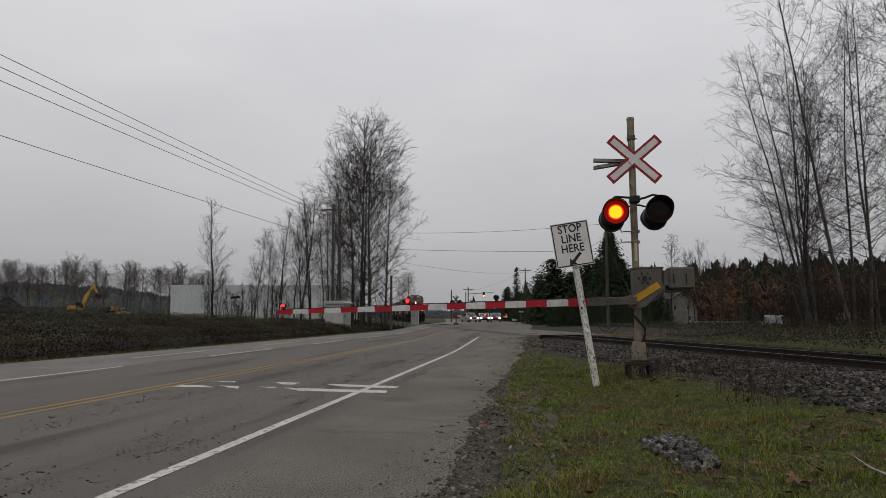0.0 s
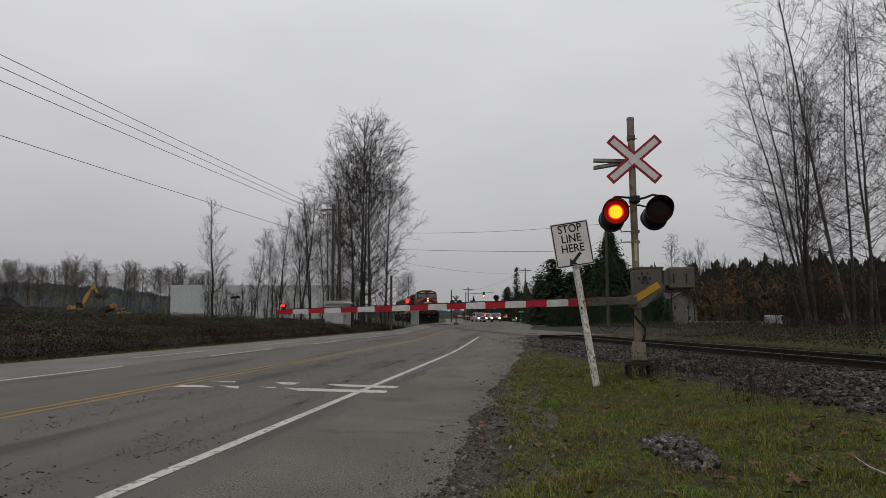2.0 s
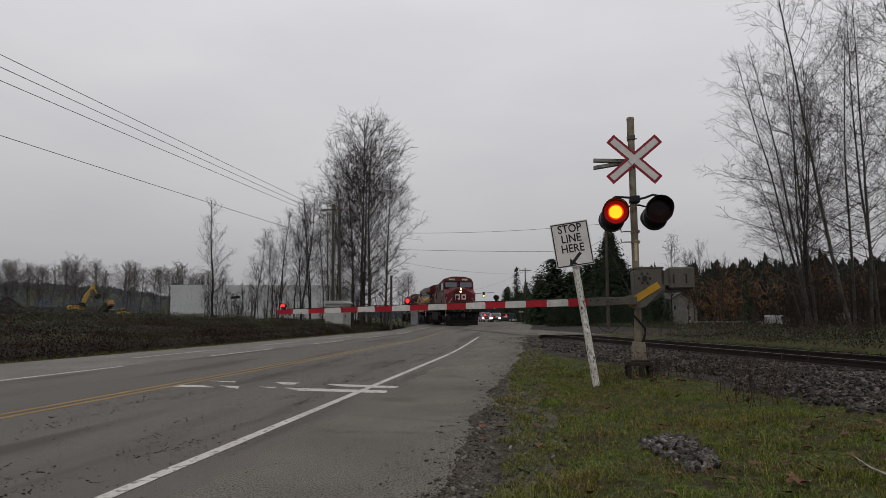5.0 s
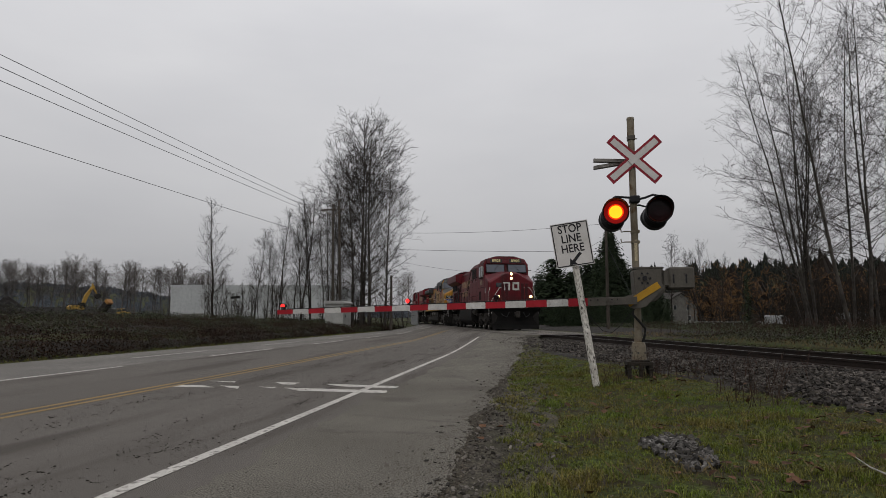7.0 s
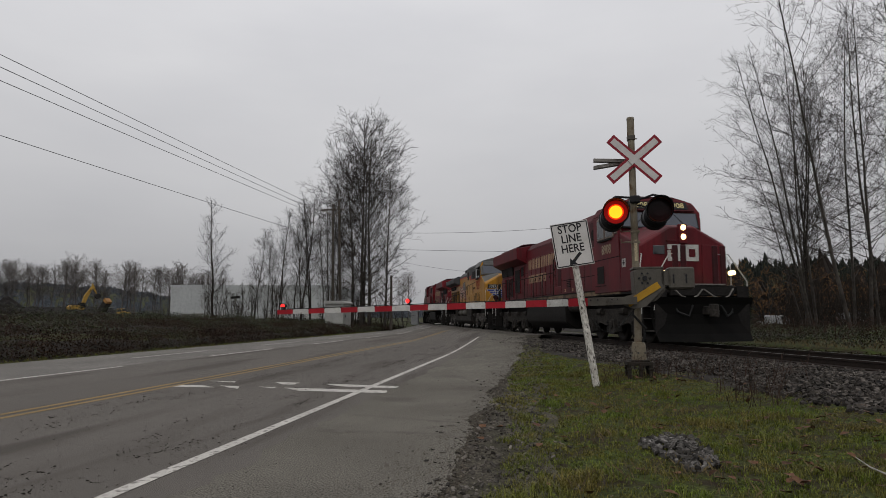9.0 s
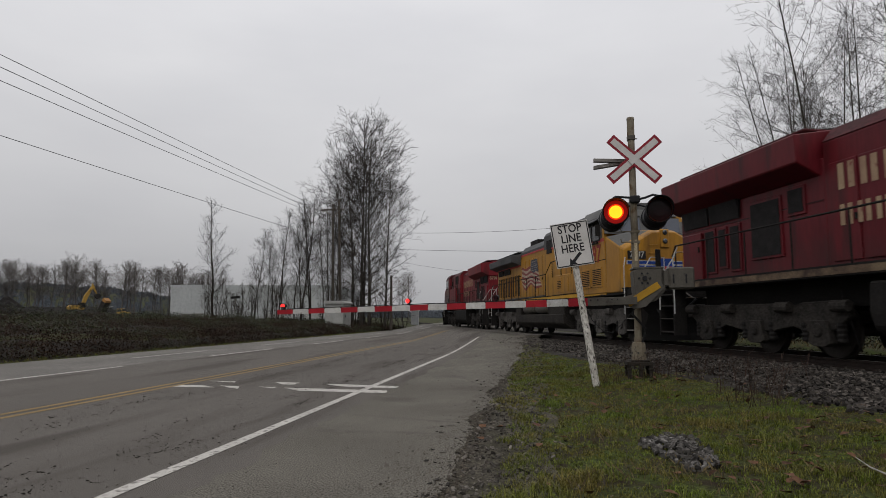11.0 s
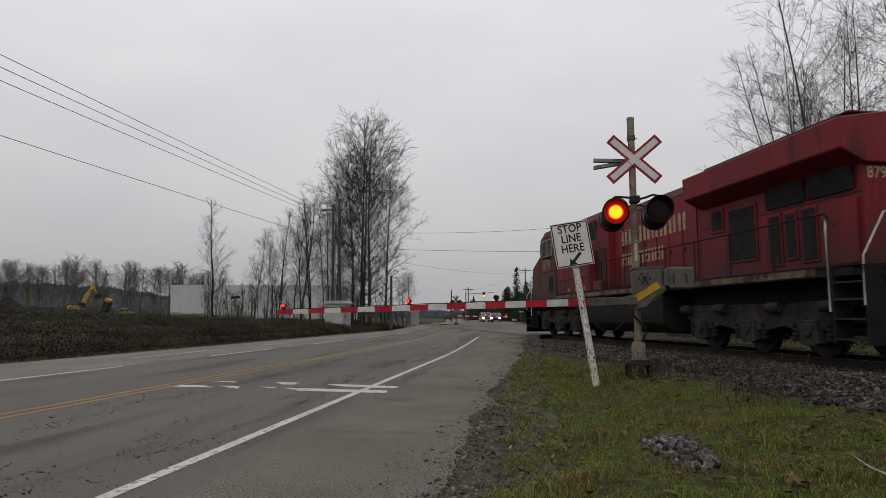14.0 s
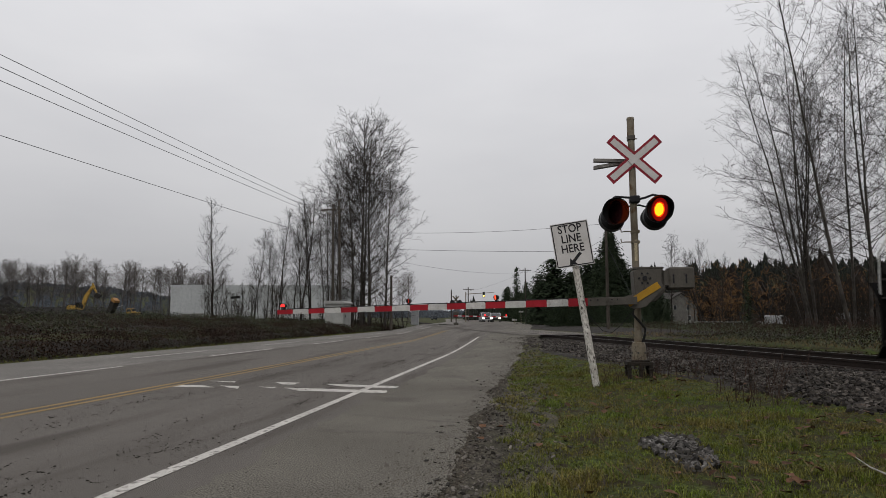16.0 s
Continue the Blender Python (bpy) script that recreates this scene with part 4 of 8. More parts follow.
            for x0, x1, z0, z1 in ((-5.65, -5.2, 2.85, 3.28), (-6.95, -5.95, 2.05, 3.2), (-7.8, -7.45, 1.85, 2.86), (-8.3, -8.02, 1.95, 2.84), (-8.9, -8.52, 1.85, 2.86)):
                rim = part("screen_frame", made((box, x0 - 0.06, x1 + 0.06, sy * 0.985 - 0.02, sy * 0.985 + 0.02, z0 - 0.06, z1 + 0.06)), body, t, "raised frame round an intake screen", 0.008)
                part("intake_screen", made((box, x0, x1, sy * 1.01 - 0.008, sy * 1.01 + 0.008, z0, z1)), MA["screen"], rim, "black intake screen")
            part("locker", made((box, -10.0, -9.05, min(sy * 0.97, sy * 1.05), max(sy * 0.97, sy * 1.05), 1.68, 2.88)), body, t, "raised red equipment locker", 0.015)
            part("locker_latch", made((box, -9.2, -9.14, sy * 1.06 - 0.012, sy * 1.06 + 0.012, 2.4, 2.55)), MA["loco_black"], t)
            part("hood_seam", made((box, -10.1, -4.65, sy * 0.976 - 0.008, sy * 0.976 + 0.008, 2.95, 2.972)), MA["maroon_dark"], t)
        for k in range(7):
            x0 = -4.45 + k * 0.78
            part("hood_door", made((box, x0, x0 + 0.7, sy * 0.985 - 0.014, sy * 0.985 + 0.014, 1.75, 3.55)), body, t, "", 0.008)
            part("door_latch", made((box, x0 + 0.6, x0 + 0.66, sy * 1.0 - 0.02, sy * 1.0 + 0.02, 2.5, 2.62)), MA["loco_black"], t)
    part("exhaust_duct", made((box, *((-4.0, -2.65) if up else (-2.6, -1.2)), -0.62, 0.62, 4.28, 4.62 if up else 4.36)), MA["loco_black"], t, "sooty exhaust duct", 0.03)
    for fx in (-9.0, -7.4, -5.8):
        part("radiator_fan", made((lathe, [(0.7, 0.0), (0.74, 0.02), (0.74, 0.08), (0.66, 0.08)], 24)), MA["loco_black"], t, at=pose(fx, 0, wt + 0.26))
    # electrical cabinet behind the cab
    hx = 0.1 if up else 1.0
    cab2 = [(-1.12, 1.64), (-1.12, 4.32), (-1.0, 4.5), (1.0, 4.5), (1.12, 4.32), (1.12, 1.64)] if up else [(-1.22, 1.64), (-1.22, 4.12), (-0.9, 4.5), (0.9, 4.5), (1.22, 4.12), (1.22, 1.64)]
    part("blower_housing", made((prism, cab2, hx, 6.05, "x")), body, t, "", 0.015)
    if up:
        part("housing_top", made((prism, [(-1.135, 3.7), (-1.135, 4.33), (-1.01, 4.515), (1.01, 4.515), (1.135, 4.33), (1.135, 3.7)], 0.08, 6.05, "x")), roof, t, "grey upper housing", 0.006)
    for sy in (-1, 1):
        gy = 1.14 if up else 1.235
        for x0, x1, z0, z1 in ((0.48, 1.22, 3.5, 4.06), (2.75, 3.38, 3.46, 3.95), (3.6, 4.2, 3.46, 3.95), (4.3, 4.8, 3.76, 3.96), (5.05, 5.65, 3.44, 3.97)) if up else ((2.05, 2.9, 3.46, 4.07), (3.1, 3.75, 3.46, 4.07)):
            part("dynamic_brake_grille", made((box, x0, x1, sy * gy - 0.012, sy * gy + 0.012, z0, z1)), MA["screen"], t, "black ventilation grille", 0.004)
        ez = 2.46 if up else 3.16
        part("equipment_box", made((box, 2.6 if up else 2.2, 6.0, min(sy * 1.1, sy * 1.46), max(sy * 1.1, sy * 1.46), 1.64, ez)), body, t, "flush equipment casing behind the cab", 0.02)
        for x0 in (2.9, 3.7, 4.6, 5.3):
            if up:
                part("equipment_door", made((box, x0, x0 + 0.62, sy * 1.47 - 0.01, sy * 1.47 + 0.01, 1.75, 2.36)), body, t, "", 0.006)
            for k in range(5):
                if x0 in (2.9, 5.3) and (up or x0 < 3):
                    part("louvre", made((box, x0 + 0.08, x0 + 0.54, sy * 1.482 - 0.004, sy * 1.482 + 0.004, 1.9 + k * 0.07, 1.93 + k * 0.07)), MA["screen"], t)
        if not up:
            # flat plate on the wall: the recess's shade is put into its colour
            part("cab_recess", made((box, 5.05, 6.0, sy * 1.225 - 0.012, sy * 1.225 + 0.012, 3.2, 4.05)), MA["maroon_dark"], t, "flat panel coloured like the shaded recess behind the cab", 0.004)
            part("duct", made((cyl, (5.5, sy * 1.23, 3.6), (5.5, sy * 1.3, 3.6), 0.2, 0.18, 14)), MA["loco_black"], t)
            handrail(t, "grab_rail", [(2.2, sy * 1.3, 4.1), (1.25, sy * 1.44, 3.1), (1.15, sy * 1.44, 2.7)], MA["truck_grey"], 0.03)
            for x in (2.25, 3.35, 4.95):
                part("casing_seam", made((box, x - 0.012, x + 0.012, sy * 1.462 - 0.006, sy * 1.462 + 0.006, 1.7, 3.12)), MA["maroon_dark"], t)
            part("casing_seam", made((box, 2.3, 5.98, sy * 1.462 - 0.006, sy * 1.462 + 0.006, 2.18, 2.205)), MA["loco_black"], t)
            # also a flat plate; only its dark colour suggests the depth
            part("side_recess", made((box, 1.15, 2.15, sy * 1.23 - 0.012, sy * 1.23 + 0.012, 1.75, 3.1)), MA["maroon_dark"], t, "flat dark panel standing in for a recess", 0.01)
            part("recess_box", made((box, 1.2, 2.1, min(sy * 1.13, sy * 1.4), max(sy * 1.13, sy * 1.4), 1.64, 2.0)), body, t, "", 0.02)
            for x in (2.7, 3.6, 4.4):
                part("pale_label", made((box, x, x + 0.13, sy * 1.467 - 0.006, sy * 1.467 + 0.006, 1.72, 1.84)), MA["worn_cream"], t)
    # cab
    def cab_slice(grow=0.0, zlow=1.3):
        return [(-1.5 - grow, zlow), (-1.5 - grow, 4.04), (-1.3, 4.42 + grow), (-0.6, 4.62 + grow), (0.6, 4.62 + grow), (1.3, 4.42 + grow), (1.5 + grow, 4.04), (1.5 + grow, zlow)]
    bm = bmesh.new()
    s_back, s_front = cab_slice(0, 1.52), cab_slice(0, 1.52)
    va = [bm.verts.new((6.05, y, z)) for y, z in s_back]
    vb = [bm.verts.new((8.35 - 0.33 * max(0, z - 3.35), y, z)) for y, z in s_front]
    bm.faces.new(va)
    bm.faces.new(vb[::-1])
    for k in range(len(va)):
        j = (k + 1) % len(va)
        bm.faces.new((va[k], vb[k], vb[j], va[j]))
    cab = part("cab", bm, front, t, "wide cab", 0.02)
    if up:
        part("cab_roof", made((prism, [(-1.515, 3.35), (-1.515, 4.05), (-1.31, 4.435), (-0.6, 4.635), (0.6, 4.635), (1.31, 4.435), (1.515, 4.05), (1.515, 3.35)], 6.03, 8.02, "x")), MA["yellow_unit_cab_grey"], cab, "grey upper cab", 0.008)
    else:
        part("cab_roof", made((prism, [(-1.512, 4.07), (-1.315, 4.435), (-0.61, 4.64), (0.61, 4.64), (1.315, 4.435), (1.512, 4.07)], 6.0, 7.95, "x")), roof, cab, "sooty cab roof", 0.008)
    part("brow_panel", made((prism, [(7.9, 4.06), (8.15, 4.06), (8.06, 4.34), (7.9, 4.44)], -1.3, 1.3, "y")), MA["yellow_unit_cab_grey"] if up else roof, cab, "dark panel above the windscreens", 0.03)
    if up:
        part("windscreen_surround", made((box, -0.015, 0.012, -1.5, 1.5, 0.0, 0.64)), MA["yellow_unit_cab_grey"], cab, "grey windscreen surround", 0.006, at=pose(8.262, 0, 3.46, 0, -18, 0))
    for sy in (-1, 1):
        for x0, x1 in ((6.45, 7.1), (7.17, 7.85)):
            fr = part("window_frame", made((box, x0, x1, sy * 1.51 - 0.022, sy * 1.51 + 0.022, 3.28, 3.94)), MA["loco_black" if up else "window_trim"], cab, "side window", 0.01)
            part("pane", made((box, x0 + 0.05, x1 - 0.05, sy * 1.526 - 0.012, sy * 1.526 + 0.012, 3.33, 3.89)), MA["dark_glass" if up else "cab_glass"], fr)
        if not up:
            fr = part("window_frame", made((box, 7.92, 8.1, sy * 1.51 - 0.02, sy * 1.51 + 0.02, 3.36, 3.86)), MA["window_trim"], cab, "narrow front side window", 0.008)
            part("pane", made((box, 7.95, 8.07, sy * 1.526 - 0.01, sy * 1.526 + 0.01, 3.4, 3.82)), MA["cab_glass"], fr)
        part("cab_seam", made((box, 6.1, 8.28, sy * 1.5 - 0.009, sy * 1.5 + 0.009, 2.66, 2.685), (box, 6.1, 7.1, sy * 1.5 - 0.009, sy * 1.5 + 0.009, 1.76, 1.785)), MA["loco_black"], cab)
        part("arm_rest", made((box, 6.6, 7.7, sy * 1.55 - 0.03, sy * 1.55 + 0.03, 3.22, 3.26)), MA["loco_black"], cab)
        part("cab_vent", made((box, 6.35, 6.95, sy * 1.506 - 0.008, sy * 1.506 + 0.008, 1.85, 2.45)), MA["loco_black"] if not up else body, cab, "", 0.004)
        if up:
            part("mirror", made((box, 8.0, 8.06, sy * 1.66 - 0.09, sy * 1.66 + 0.09, 3.4, 3.75)), MA["loco_black"], cab, "", 0.01)
        # windscreens, on the sloping front
        w = part("windscreen_frame", made((box, -0.02, 0.02, min(sy * 0.1, sy * 1.38), max(sy * 0.1, sy * 1.38), 0.0, 0.54)), MA["yellow_unit_cab_grey"] if up else MA["loco_black"], cab, "windscreen", 0.01, at=pose(8.26, 0, 3.5, 0, -18, 0))
        part("pane", made((box, 0.012, 0.028, min(sy * 0.15, sy * 1.33), max(sy * 0.15, sy * 1.33), 0.04, 0.5)), MA["windscreen_glass"], w)
        part("wiper", made((tube, [(0.034, sy * 0.5, 0.5), (0.04, sy * 0.85, 0.12)], 0.008, 4)), MA["loco_black"], w)
        nb = part("number_board", made((box, -0.03, 0.04, min(sy * (0.68 if up else 0.24), sy * (1.3 if up else 1.06)), max(sy * (0.68 if up else 0.24), sy * (1.3 if up else 1.06)), 0.0, 0.24 if up else 0.3)), MA["black"], cab, "black number board",
                  at=pose(9.62, 0, 2.58) if up else pose(8.1, 0, 4.14, 0, -18, 0))
        letters({"yellow": "7097", "maroon": "8908", "maroon_rear": "8791"}[style], 0.25 if up else 0.3, MA["loco_white" if up else "board_yellow"], nb, pose(0.042, sy * (0.99 if up else 0.65), 0.12 if up else 0.15, 90, 0, 90), bold=0.004)
    # nose: flat front, top falling from the middle to both sides
    bm = bmesh.new()
    rings = []
    for x, half, zc, zp in ((8.3, 1.5, 3.36, 3.57), (9.45, 1.5, 2.95, 3.45), (9.62, 1.42, 2.86, 3.38)):
        rings.append([bm.verts.new(q) for q in ((x, -half, 1.5), (x, -half, zc), (x, -0.42, zp), (x, 0.42, zp), (x, half, zc), (x, half, 1.5))])
    for r0, r1 in zip(rings, rings[1:]):
        for k in range(6):
            bm.faces.new((r0[k], r0[(k + 1) % 6], r1[(k + 1) % 6], r1[k])).material_index = 1 if up and r0 is rings[0] and k in (1, 2, 3) else 0
    bm.faces.new(rings[0])
    bm.faces.new(rings[-1][::-1])
    nose = part("nose", bm, [front, MA["yellow_unit_cab_grey"]], t, "wide flat-fronted nose with a peaked top", 0.03)
    part("nose_door", made((box, 9.615, 9.64, 0.62, 1.15, 1.68, 2.9)), front, nose, "", 0.01)
    if not up:
        part("nose_window", made((box, 9.615, 9.645, -1.0, -0.62, 2.62, 2.86)), MA["cab_glass"], nose, "", 0.01)
    for z in (2.75, 3.0):
        part("nose_grab", made((tube, [(9.6, -0.55, z), (9.68, -0.53, z), (9.68, -0.25, z), (9.6, -0.23, z)], 0.014, 5)), body, nose)
    hl = part("headlight_housing", made((box, 9.58, 9.68, -0.15, 0.15, 2.92, 3.46)), body, nose, "", 0.02)
    for z in (3.11, 3.36):
        part("headlight", made((lathe, [(0.08, 9.68), (0.076, 9.705), (0.045, 9.725)], 18, "x")), MA["headlight"] if style == "maroon" else MA["cab_glass"], hl, "lit headlight" if style == "maroon" else "headlight", at=pose(0, 0, z))
    lg = MA["loco_white"]
    if not up:
        # cream emblem as plain shapes
        for y0, y1, z0, z1 in ((-0.52, -0.08, 2.72, 2.84), (-0.52, -0.41, 2.48, 2.72), (-0.52, -0.08, 2.36, 2.48), (-0.19, -0.08, 2.48, 2.72), (0.08, 0.52, 2.72, 2.84), (0.08, 0.19, 2.48, 2.72), (0.41, 0.52, 2.48, 2.72), (0.08, 0.52, 2.36, 2.48)):
            part("emblem_bar", made((box, 9.622, 9.63, y0, y1, z0 + 0.06, z1 + 0.06)), lg, nose)
        for sy in (-1, 1) if style == "maroon" else ():
            part("emergency_label", made((box, 8.45, 8.72, sy * 1.5 - 0.006, sy * 1.5 + 0.006, 2.3, 2.57)), MA["loco_white"], nose)
            part("label_cross", made((box, 8.565, 8.605, sy * 1.505 - 0.006, sy * 1.505 + 0.006, 2.35, 2.52), (box, 8.5, 8.67, sy * 1.505 - 0.006, sy * 1.505 + 0.006, 2.415, 2.455)), MA["black"], nose)
    else:
        for sy in (-1, 1):
            for k in range(4):
                y0, y1 = sorted((sy * 0.22, sy * (1.34 - 0.17 * k)))
                z = 2.4 - 0.14 * k
                part("nose_wing_bar", made((box, 9.622, 9.63, y0, y1, z, z + 0.13)), lg, nose)
                part("nose_wing_bar", made((box, 9.624, 9.634, y0 + 0.03, y1 - 0.03, z + 0.015, z + 0.105)), MA["wing_blue"], nose)
        part("nose_shield", made((prism, [(-0.26, 2.6), (0.26, 2.6), (0.26, 2.05), (0, 1.86), (-0.26, 2.05)], 9.63, 9.64, "x")), MA["wing_blue"], nose, "blue shield with red and white bars")
        for k in range(5):
            part("shield_bar", made((box, 9.64, 9.645, -0.22 + 0.09 * k, -0.14 + 0.09 * k, 2.03, 2.34)), MA["yellow_unit_red"] if k % 2 == 0 else lg, nose)
    # front platform, plough, coupler
    part("platform", made((box, 9.7, 10.55, -1.46, 1.46, 1.38, 1.6)), MA["loco_black"], t, "", 0.02)
    part("anticlimber", made((box, 10.5, 10.66, -1.0, 1.0, 1.3, 1.62)), MA["loco_black"], t, "", 0.02)
    bm = bmesh.new()
    rows = []
    curve = ((0.2, 1.26, 1.0), (0.07, 1.05, 1.0), (0.0, 0.8, 0.98), (0.03, 0.55, 0.96), (0.12, 0.32, 0.94), (0.28, 0.1, 0.92))
    for k in range(9):
        y = -1.6 + 0.4 * k
        sweep = 0.34 * (1 - (abs(y) / 1.6) ** 1.3)
        face = [(10.5 + sweep + dx, y * wy, z) for dx, z, wy in curve]
        rows.append([bm.verts.new(p) for p in face + [(x - 0.03, yy, z) for x, yy, z in face[::-1]]])
    for r0, r1 in zip(rows, rows[1:]):
        for k in range(12):
            bm.faces.new((r0[k], r0[(k + 1) % 12], r1[(k + 1) % 12], r1[k]))
    bm.faces.new(rows[0])
    bm.faces.new(rows[-1][::-1])
    part("snow_plough", bm, MA["plough_black"], t, "black concave steel plough")
    for y in (-1.0, -0.35, 0.35, 1.0):
        part("plough_rib", made((prism, [(10.35, 0.3), (10.35, 1.2), (10.52, 1.2), (10.5, 0.6), (10.6, 0.3)], y - 0.02, y + 0.02, "y")), MA["loco_black"], t)
    part("tread_plate", made((box, 10.5, 10.68, -0.72, 0.72, 1.625, 1.665)), MA["pale_hose"], t, "worn pale edge of the front platform")
    for sy in (-1, 1):
        for dy in (0.62,) if up else (0.42, 0.68):
            part("gate_post", made((box, 10.5, 10.56, min(sy * dy, sy * (dy + 0.17)), max(sy * dy, sy * (dy + 0.17)), 1.6, 2.78)), MA["maroon_dark"] if not up else MA["loco_black"], t, "dark upright plate beside the front gangway", 0.012)
        part("control_hose", made((tube, [(10.68, sy * 0.02, 1.5), (10.78, sy * 0.25, 1.3), (10.8, sy * 0.5, 1.2), (10.78, sy * 0.75, 1.3), (10.7, sy * 0.95, 1.52)], 0.022, 6)), MA["pale_hose"], t, "pale drooping control hose")
    for ex, s in ((10.6, 1), (-10.6, -1)):
        part("coupler", made((box, min(ex, ex + 0.5 * s), max(ex, ex + 0.5 * s), -0.14, 0.14, 0.78, 1.0), (cyl, (ex + 0.5 * s, 0.06, 0.72), (ex + 0.5 * s, 0.06, 1.06), 0.14, None, 10)), MA["truck_grey"], t, "rusty knuckle coupler", 0.02)
        for sy in (-1, 1):
            part("air_hose", made((tube, [(ex - 0.05 * s, sy * 0.4, 1.2), (ex + 0.25 * s, sy * 0.45, 1.0), (ex + 0.3 * s, sy * 0.6, 0.75), (ex + 0.15 * s, sy * 0.85, 0.85), (ex - 0.02 * s, sy * 0.95, 1.15)], 0.03, 6)), MA["rubber"], t, "hanging air hose")
            # steps
            for k in range(4):
                part("step", made((box, min(ex - 0.75 * s, ex - 0.05 * s), max(ex - 0.75 * s, ex - 0.05 * s), min(sy * 1.15, sy * 1.5), max(sy * 1.15, sy * 1.5), 0.36 + k * 0.31, 0.39 + k * 0.31)), MA["pale_hose" if up else "truck_grey"], t)
            for dx in (-0.78, 0.0):
                part("step_side", made((box, ex + dx * s - 0.02, ex + dx * s + 0.02, min(sy * 1.12, sy * 1.5), max(sy * 1.12, sy * 1.5), 0.3, 1.6)), MA["loco_black"], t)
            handrail(t, "grab_rail", [(ex - 0.85 * s, sy * 1.5, 0.8), (ex - 0.85 * s, sy * 1.5, 2.3), (ex - 0.95 * s, sy * 1.4, 2.62), (ex - 1.2 * s, sy * 1.4, 2.62)], lg, 0.017)
            handrail(t, "grab_rail", [(ex - 0.02 * s, sy * 1.5, 0.9), (ex - 0.02 * s, sy * 1.48, 1.75), (ex - 0.08 * s, sy * 0.95, 2.55), (ex - 0.08 * s, sy * 0.5, 2.55), (ex - 0.08 * s, sy * 0.5, 1.6)], lg, 0.017)
    for sy in (-1, 1):
        part("ditch_light", made((lathe, [(0.072, 10.42), (0.072, 10.56), (0.067, 10.6), (0.04, 10.612)], 16, "x")), MA["headlight"] if style == "maroon" else MA["cab_glass"], t, "ditch light", at=pose(0, sy * 1.05, 2.0))
    # rear face
    part("rear_headlight", made((box, -10.2, -10.14, -0.2, 0.2, 3.75, 4.4)), MA["loco_black"], t, "rear headlight", 0.01)
    for z in (3.95, 4.2):
        part("rear_lens", made((lathe, [(0.1, -10.2), (0.09, -10.23)], 14, "x")), MA["cream"], t, at=pose(0, 0, z))
    part("rear_panel", made((box, -10.17, -10.14, -0.15, 0.2, 2.9, 3.7)), MA["screen"], t)
    if style == "maroon_rear":
        letters("8791", 0.28, MA["cream"], t, pose(-10.16, 0.62, 3.25, 90, 0, -90), name="road_number")
    # tank, reservoirs
    tank = [(-1.38, 0.55), (-1.42, 0.8), (-1.42, 1.3), (1.42, 1.3), (1.42, 0.8), (1.38, 0.55), (1.0, 0.32), (-1.0, 0.32)]
    if up:
        part("fuel_tank", made((prism, [(-1.38, 0.5), (-1.4, 0.85), (1.4, 0.85), (1.38, 0.5), (1.0, 0.3), (-1.0, 0.3)], -4.3, 3.4, "x"), (box, -4.3, -3.35, -1.38, 1.38, 0.8, 1.3), (box, 1.2, 3.4, -1.35, 1.35, 0.8, 1.3)), MA["truck_grey"], t, "dusty fuel tank", 0.03)
        for sy in (-1, 1):
            for x0, x1 in ((-3.1, -1.28), (-0.9, 1.0)):
                part("air_reservoir", made((lathe, [(0.06, x0), (0.18, x0 + 0.05), (0.22, x0 + 0.14), (0.22, x1 - 0.14), (0.18, x1 - 0.05), (0.06, x1)], 18, "x")), MA["steel_grey"], t, "round air reservoir", at=pose(0, sy * 1.15, 1.1), smooth=True)
    else:
        part("fuel_tank", made((prism, tank, -3.2, 2.6, "x")), MA["loco_black"], t, "black fuel tank", 0.04)
        for sy in (-1, 1):
            part("air_reservoir", made((lathe, [(0.06, 2.75), (0.17, 2.8), (0.2, 2.9), (0.2, 3.9), (0.17, 4.0), (0.06, 4.05)], 16, "x")), MA["truck_grey"], t, at=pose(0, sy * 1.2, 1.1), smooth=True)
    for x0, x1 in ((-9.5, -3.7), (3.7, 9.3)):
        part("underframe_gear", made((box, x0, x1, -0.7, 0.7, 0.9, 1.45)), MA["loco_black"], t)
    for cx in (6.75, -6.75):
        truck_unit(t, cx, paint)
    # handrails along the walkway
    for sy in (-1, 1):
        xs = [-9.7 + 1.55 * k for k in range(8)]
        rail = MA["loco_black"]
        handrail(t, "handrail", [(-9.9, sy * 1.44, 2.35), (-9.7, sy * 1.44, 2.62), (1.2, sy * 1.44, 2.62), (2.0, sy * 1.44, 3.05 if up else 3.3), (6.0, sy * 1.46, 3.12 if up else 3.42)], rail, 0.02)
        for x in xs:
            part("stanchion", made((cyl, (x, sy * 1.44, 1.6), (x, sy * 1.44, 2.62), 0.018, None, 6)), rail, t)
        for x in (2.2, 3.4, 4.7):
            part("stanchion", made((cyl, (x, sy * 1.45, 2.42 if up else 3.15), (x, sy * 1.45, 3.07 if up else 3.34), 0.018, None, 6)), rail, t)
        face = pose(0, 0, 0, 90, 0, 0) if sy < 0 else pose(0, 0, 0, 90, 0, 180)
        if up:
            letters("7097", 0.8, MA["number_red"], t, pose(7.1, sy * 1.512, 2.86) @ face, name="road_number", label="red road number", bold=0.012)
            letters("BUILDING AMERICA", 0.2, MA["loco_black"], t, pose(3.85, sy * 1.135, 2.84) @ face)
            for x0 in (5.95, 7.05):
                gr = part("cab_grille", made((box, x0, x0 + 0.9, sy * 1.512 - 0.01, sy * 1.512 + 0.01, 1.75, 2.45)), MA["yellow_unit_yellow"], t, "yellow louvred grille", 0.004)
